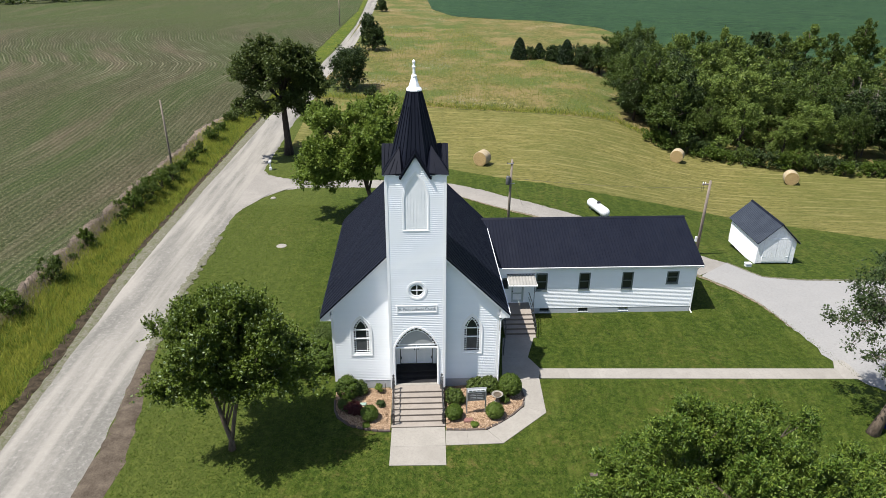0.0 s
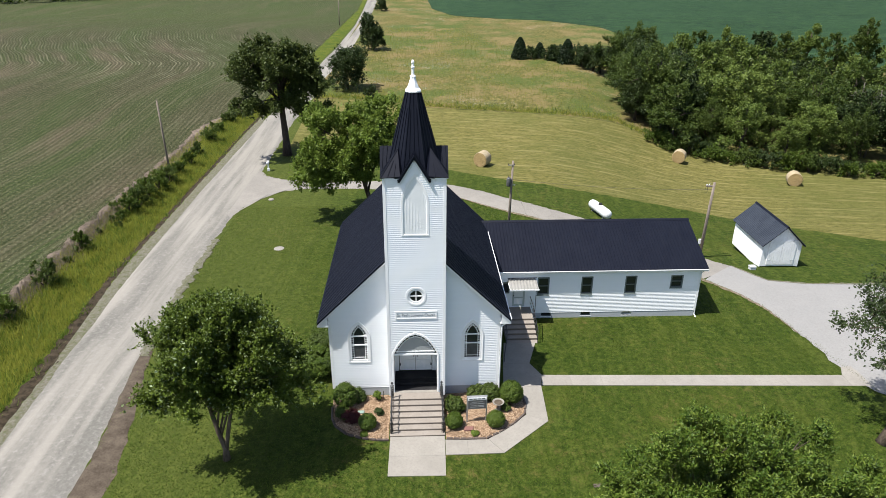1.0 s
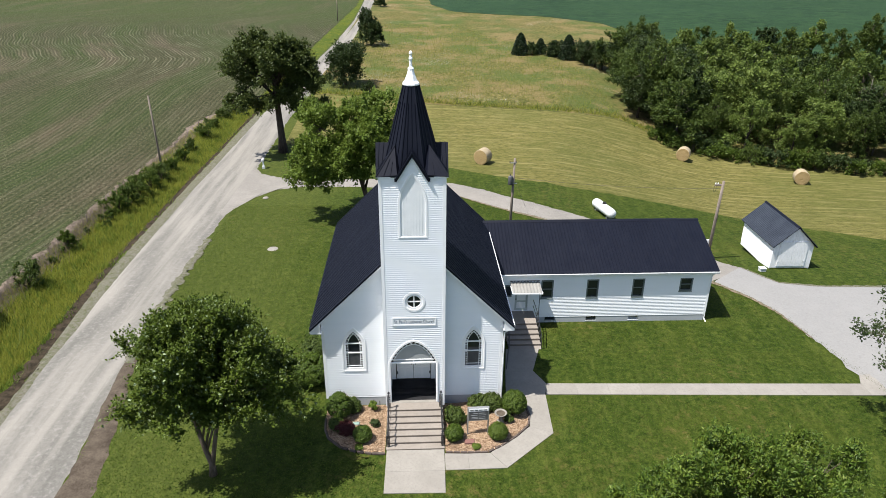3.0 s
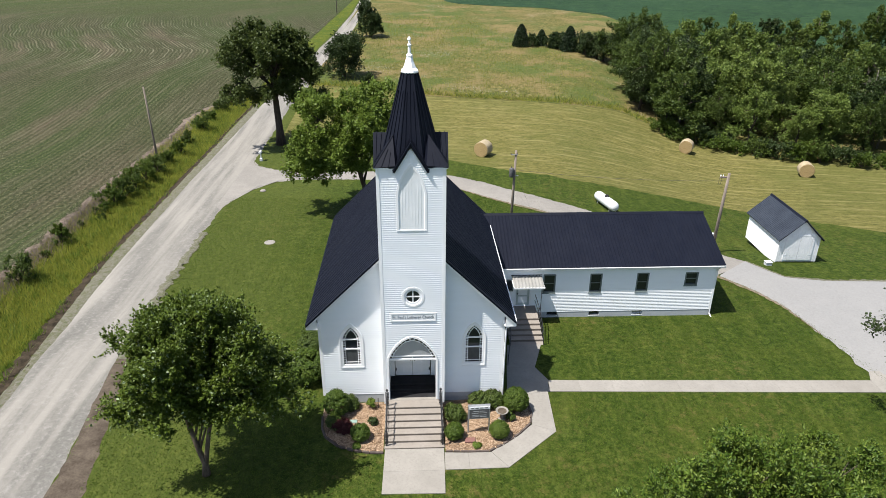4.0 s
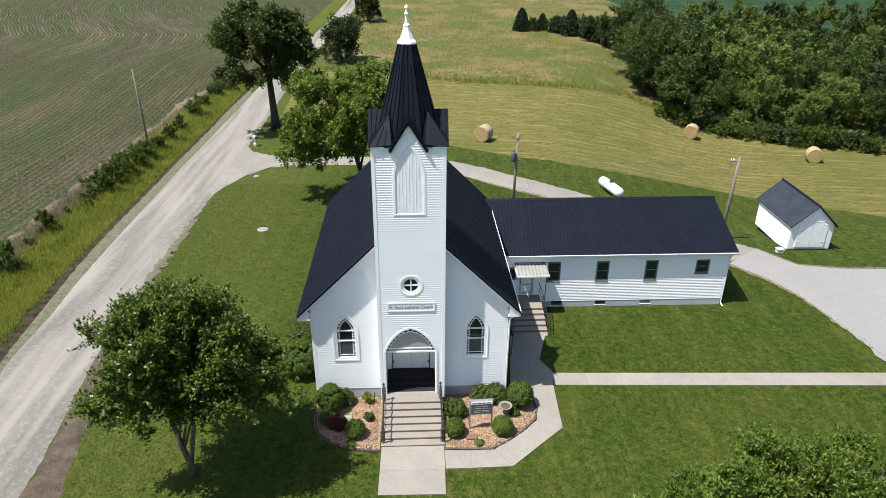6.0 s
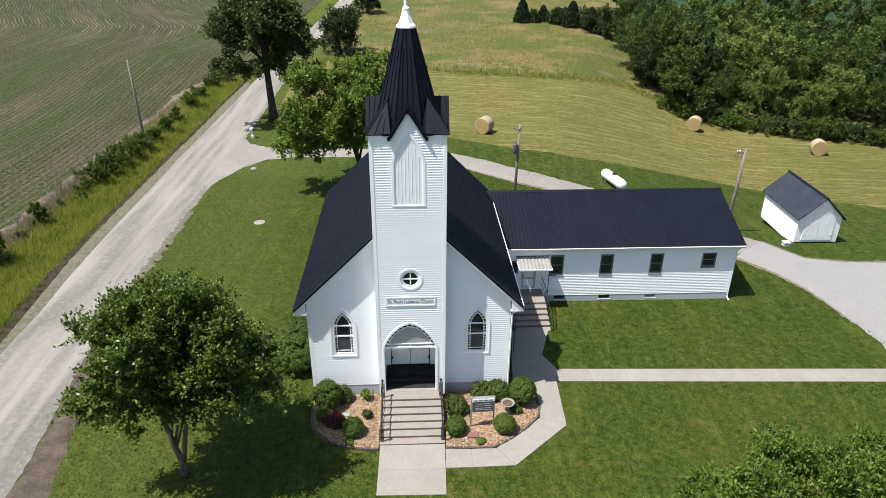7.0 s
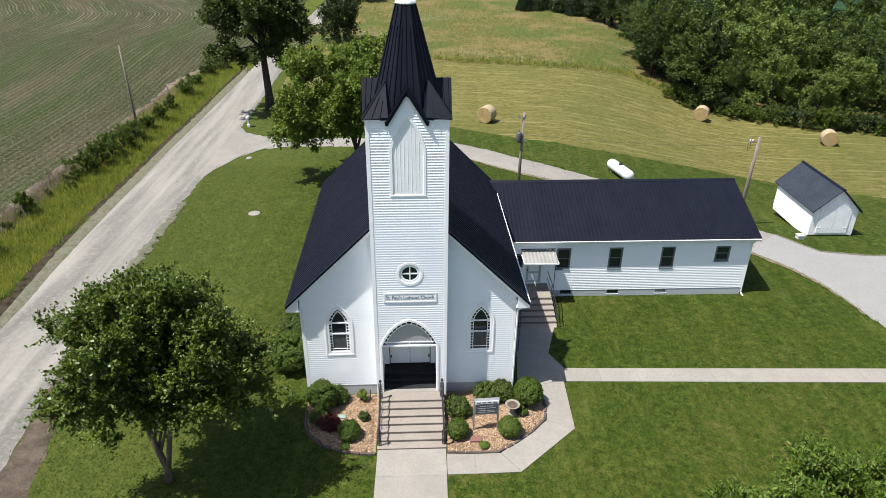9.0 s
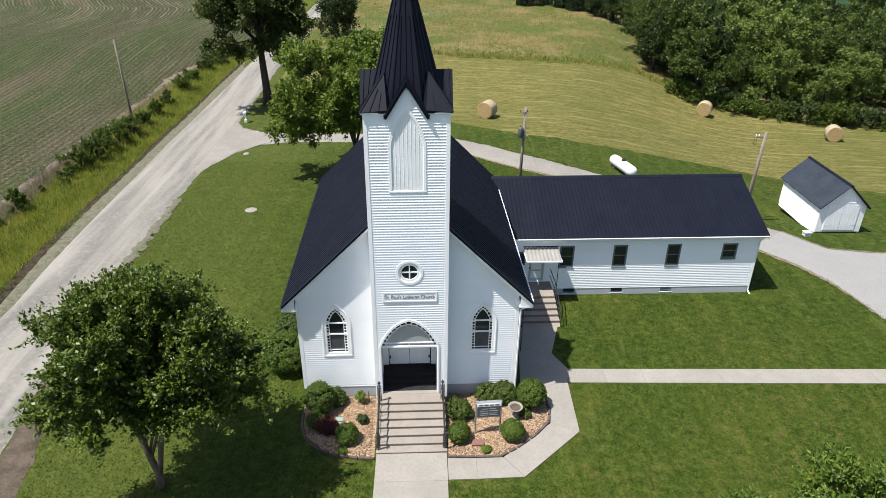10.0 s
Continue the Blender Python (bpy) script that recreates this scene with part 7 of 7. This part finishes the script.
planked("wall", shed, boards(-SW, SW, 0, 0.24, lambda x: SA - 0.1 - s_slope * abs(x)), "white vertical boards, worn at the bottom")
planked("wall", shed, boards(-SW, SW, SD - 0.06, 0.24, lambda x: SA - 0.1 - s_slope * abs(x)))
for sgn in (-1, 1):
    s = []
    for k in range(22):
        a, b = 0.06 + (SD - 0.12) * k / 22, 0.06 + (SD - 0.12) * (k + 1) / 22
        s.append(Shape().box(min(sgn * SW, sgn * (SW - 0.06)), max(sgn * SW, sgn * (SW - 0.06)), a + 0.005, b - 0.005, -0.6, SE + 0.05))
    planked("wall", shed, s)
for sgn in (-1, 1):
    dr = planked("door", shed, boards(min(0, sgn * 1.18) + 0.015, max(0, sgn * 1.18) - 0.015, -0.05, 0.20, lambda x: 2.02, 0.012, -0.14), "white double barn door")
    for z in (0.28, 1.76):
        part("hinge", Shape().box(min(sgn * 0.86, sgn * 1.16), max(sgn * 0.86, sgn * 1.16), -0.062, -0.05, z, z + 0.05), SHEDWHITE, dr)
part("door_track", Shape().box(-1.3, 1.3, -0.06, -0.002, 2.03, 2.08), SHEDWHITE, shed)
sl = math.hypot(SW + 0.22, SA - SE)
# Sky reflection on the shed roof is put into this lighter blue-grey base colour.
SHEDROOF = mat_plain("sky_lit_blue_grey_roof_metal", (0.020, 0.025, 0.036), (0.032, 0.039, 0.052), 1.2, 0.5, 0, 0.3, 0.05)
shed_roof = part("roof", Shape().hexa([(-SW - 0.2, -0.2, SE - 0.03), (-SW - 0.2, SD + 0.2, SE - 0.03), (-SW - 0.15, SD + 0.2, SE - 0.09), (-SW - 0.15, -0.2, SE - 0.09)], [(0, -0.2, SA - 0.03), (0, SD + 0.2, SA - 0.03), (0, SD + 0.2, SA - 0.1), (0, -0.2, SA - 0.1)])
                 .hexa([(SW + 0.2, SD + 0.2, SE - 0.03), (SW + 0.2, -0.2, SE - 0.03), (SW + 0.15, -0.2, SE - 0.09), (SW + 0.15, SD + 0.2, SE - 0.09)], [(0, SD + 0.2, SA - 0.03), (0, -0.2, SA - 0.03), (0, -0.2, SA - 0.1), (0, SD + 0.2, SA - 0.1)]), ROOF, shed, "dark blue-grey ribbed metal roof")
roof_side(shed_roof, (-SW - 0.22, SD + 0.24, SE), (0, -1, 0), (SW + 0.22, 0, SA - SE), SD + 0.48, sl, skin=SHEDROOF)
roof_side(shed_roof, (SW + 0.22, -0.24, SE), (0, 1, 0), (-SW - 0.22, 0, SA - SE), SD + 0.48, sl, skin=SHEDROOF)
part("ridge_cap", Shape().hexa([(-0.13, -0.26, SA - 0.06), (0.13, -0.26, SA - 0.06), (0.13, SD + 0.26, SA - 0.06), (-0.13, SD + 0.26, SA - 0.06)], [(-0.02, -0.26, SA + 0.05), (0.02, -0.26, SA + 0.05), (0.02, SD + 0.26, SA + 0.05), (-0.02, SD + 0.26, SA + 0.05)]), ROOF, shed_roof)
bx = thing("utility_box", "small white square utility box in the grass", "utility box", (28.8, 17.95, land(28.8, 17.95)))
part("body", Shape().box(-0.24, 0.24, -0.2, 0.2, -0.1, 0.26), TANKWHITE, bx)
part("lid", Shape().soft_box(-0.27, 0.27, -0.23, 0.23, 0.26, 0.33, 0.02), TANKWHITE, bx)

# ---- propane tank ----
tz = land(19.6, 32)
tank = thing("propane_tank", "long white propane tank on low feet", "tank", (19.30, 32.0, tz), 13.0)
prof_t = [(0.0, -1.98), (0.21, -1.95), (0.36, -1.86), (0.45, -1.71), (0.49, -1.48), (0.49, 1.48), (0.45, 1.71), (0.36, 1.86), (0.21, 1.95), (0.0, 1.98)]
part("body", Shape().tube([(0, h, 0.70) for r, h in prof_t], [max(r, 0.01) for r, h in prof_t], 22), TANKWHITE, tank, "", True)
part("dome", Shape().lathe_up([(0.20, 1.14), (0.20, 1.27), (0.14, 1.35), (0.02, 1.37)], 14, (0, 0.0, 0)), MATBLACK, tank, "dark valve dome")
for y in (-1.15, 1.15):
    part("foot", Shape().box(-0.30, 0.30, y - 0.08, y + 0.08, -0.15, 0.34), GREYMETAL, tank, "grey saddle foot")

# ---- hay bales ----
bale0 = None
for x, y, turn_z in ((8.61, 48.3, -32), (38.3, 59.3, -30), (51.0, 51.0, -18)):
    p = pose(x, y, land(x, y) + 0.04, 0, 0, turn_z)
    if bale0 is None:
        bale0 = thing("hay_bale", "round golden hay bale lying in the mown field", "hay bale", group="round bales")
        rim = [(0.90, -0.72), (0.93, -0.66), (0.93, 0.66), (0.90, 0.72)]
        n = 40
        sh = Shape()
        verts = [(r * math.cos(2 * math.pi * j / n) * (1 + 0.012 * math.sin(5 * j)), h, 0.9 + r * math.sin(2 * math.pi * j / n) * (1 + 0.012 * math.sin(7 * j))) for r, h in rim for j in range(n)]
        sh.add(verts, [(i * n + j, (i + 1) * n + j, (i + 1) * n + (j + 1) % n, i * n + (j + 1) % n) for i in range(3) for j in range(n)])
        part("roll", sh, BALEWRAP, bale0, "pale net-wrapped side", True)
        for y_, sg in ((-0.72, 1), (0.72, -1)):
            f = Shape()
            rr = [0.90, 0.74, 0.56, 0.38, 0.2, 0.02]
            vv = [(r * math.cos(2 * math.pi * j / n), y_ - sg * (0.02 if k % 2 else 0.0) + (-sg * 0.0), 0.9 + r * math.sin(2 * math.pi * j / n)) for k, r in enumerate(rr) for j in range(n)]
            f.add(vv, [(i * n + j, i * n + (j + 1) % n, (i + 1) * n + (j + 1) % n, (i + 1) * n + j) for i in range(5) for j in range(n)])
            part("face", f, BALEFACE, bale0, "spiral straw end")
        bale0.matrix_basis = p
    else:
        copy_thing(bale0, p)


# ---- poles and wires ----
def pole(at, top, lean, label, r=0.14):
    z = land(*at)
    t = thing("utility_pole", label, "utility pole", (at[0], at[1], z))
    part("shaft", Shape().tube([(0, 0, -0.5), (lean[0] * 0.5, lean[1] * 0.5, (top - z) / 2), (lean[0], lean[1], top - z)], [r, r * 0.85, r * 0.7], 10), WOODPOLE, t, "", True)
    return t, top - z


DARKMETAL = mat_plain("dark_grey_painted_metal", (0.045, 0.047, 0.05), (0.085, 0.088, 0.092), 5, 0.5)
p1, h1 = pole((8.82, 25.7), 6.15, (0.16, 0.1), "weathered wooden service pole with a meter and transformer")
tr = part("transformer", Shape().lathe_up([(0.20, h1 - 2.35), (0.22, h1 - 2.3), (0.22, h1 - 1.65), (0.18, h1 - 1.58), (0.05, h1 - 1.5)], 14, (-0.16, -0.05, 0)), DARKMETAL, p1, "dark grey cylindrical transformer", True)
part("bushing", Shape().lathe_up([(0.04, h1 - 1.58), (0.06, h1 - 1.5), (0.03, h1 - 1.38)], 8, (-0.2, -0.05, 0)), EDGING, tr)
part("bracket", Shape().box(-0.05, 0.45, -0.04, 0.04, h1 - 2.3, h1 - 2.24), GREYMETAL, p1)
part("crossarm", Shape().box(-0.3, 0.3, -0.03, 0.03, h1 - 0.4, h1 - 0.34), GREYMETAL, p1)
for dx in (-0.28, 0.28):
    part("insulator", Shape().lathe_up([(0.03, h1 - 0.34), (0.045, h1 - 0.28), (0.02, h1 - 0.2)], 8, (dx, 0, 0)), EDGING, p1)
p2, h2 = pole((25.5, 21.1), 5.75, (-0.15, -0.7), "leaning weathered wooden pole with service wires", 0.15)
part("crossarm", Shape().box(-0.5, 0.1, -0.06, 0.06, h2 - 0.62, h2 - 0.50), WOODPOLE, p2)
for dx in (-0.45, -0.25):
    part("insulator", Shape().lathe_up([(0.03, h2 - 0.50), (0.05, h2 - 0.43), (0.02, h2 - 0.34)], 8, (dx, 0, 0)), PANEL, p2)
part("wire_coil", Shape().tube([(-0.42 + 0.10 * math.cos(a), 0.05, h2 - 0.9 + 0.32 * math.sin(a)) for a in [k * 0.5 for k in range(14)]], [0.014] * 14, 5), BLACK, p2)
part("meter_box", Shape().soft_box(-0.32, -0.12, -0.16, 0.04, 1.3, 1.75, 0.03), TANKWHITE, p2, "white meter box")
p3, h3 = pole((-28.9, 45.0), 7.9, (0.2, -0.9), "grey leaning wooden pole at the field edge", 0.13)
part("insulator", Shape().lathe_up([(0.03, h3), (0.05, h3 + 0.06), (0.02, h3 + 0.14)], 8, (0.2, -0.9, 0)), EDGING, p3)
p4, h4 = pole((-21.6, 178), 10.5, (0.1, 0), "distant wooden pole along the road", 0.14)


def wire(a, b, sag, label):
    pts = [(a[0] + (b[0] - a[0]) * k / 16, a[1] + (b[1] - a[1]) * k / 16, a[2] + (b[2] - a[2]) * k / 16 - sag * 4 * (k / 16) * (1 - k / 16)) for k in range(17)]
    solo("service_wire", Shape().tube(pts, [0.010] * 17, 5), BLACK, label, "wire")


wire((8.98, 25.8, 4.4), (25.35, 20.5, 5.1), 0.30, "thin service wire slung between two poles")
wire((8.98, 25.9, 4.4), (11.4, 32.6, -1.0), 0.05, "thin guy wire from the pole to the ground")

# ---- mailbox, well cover, fence posts ----
mb = thing("mailbox", "white mailbox on a post by the driveway mouth", "mailbox", (-17.75, 47.0, land(-17.75, 47.0)))
part("post", Shape().soft_box(-0.07, 0.07, -0.07, 0.07, -0.2, 0.92, 0.02).soft_box(-0.15, 0.15, -0.14, 0.14, -0.2, 0.34, 0.04), TANKWHITE, mb)
part("box", Shape().tube([(0, -0.32, 1.05), (0, -0.31, 1.05), (0, 0.31, 1.05), (0, 0.32, 1.05)], [0.14, 0.17, 0.17, 0.14], 14), TANKWHITE, mb, "", True)
part("flag", Shape().box(0.165, 0.18, -0.1, 0.0, 1.0, 1.28), PLAQUE, mb, "small red flag")
solo("well_cover", Shape().lathe_up([(0.46, -0.1), (0.46, 0.03), (0.42, 0.05), (0.1, 0.06)], 16), CONCRETE, "round weathered concrete cover in the lawn", "well cover", at=(-12.1, 22.55, land(-12.1, 22.55)))
solo("flat_stone", Shape().soft_box(-0.2, 0.2, -0.12, 0.12, -0.1, 0.035, 0.02), EDGING, "small flat grey stone set in the lawn", "stone", at=(8.7, -7.6, land(8.7, -7.6)))
for i, (x, y, r_) in enumerate(((-15.4, 36.2, 0.3),)):
    solo("flat_stone", Shape().lathe_up([(r_, -0.08), (r_ * 1.05, 0.05), (r_ * 0.8, 0.12), (0.05, 0.14)], 9), CONCRETE, "pale stone at the driveway corner", "stone", at=(x, y, land(x, y)))
post_me = Shape().tube([(0, 0, -0.2), (0.03, 0, 1.15)], [0.05, 0.045], 7)
for i in range(12):
    y = 8 + 5.2 * i
    x = np.interp(y, [p[1] for p in FIELD_E], [p[0] for p in FIELD_E]) + 0.9
    solo("fence_post", post_me, WOODPOLE, "short weathered wooden fence post in the weeds", "fence post", group="fence row posts", at=(float(x), y, land(float(x), y)))
BLUE = mat_plain("blue_plastic", (0.012, 0.02, 0.14), (0.02, 0.035, 0.20), 3, 0.45)
bin_ = thing("rubbish_bin", "dark blue plastic bin standing beside the tree", "bin", (25.75, -4.75, land(25.75, -4.75)))
part("body", Shape().lathe_up([(0.24, -0.02), (0.27, 0.10), (0.30, 0.88), (0.32, 0.90)], 18), BLUE, bin_, "", True)
part("lid", Shape().lathe_up([(0.335, 0.90), (0.335, 0.95), (0.22, 1.04), (0.03, 1.07)], 18), BLUE, bin_, "", True)
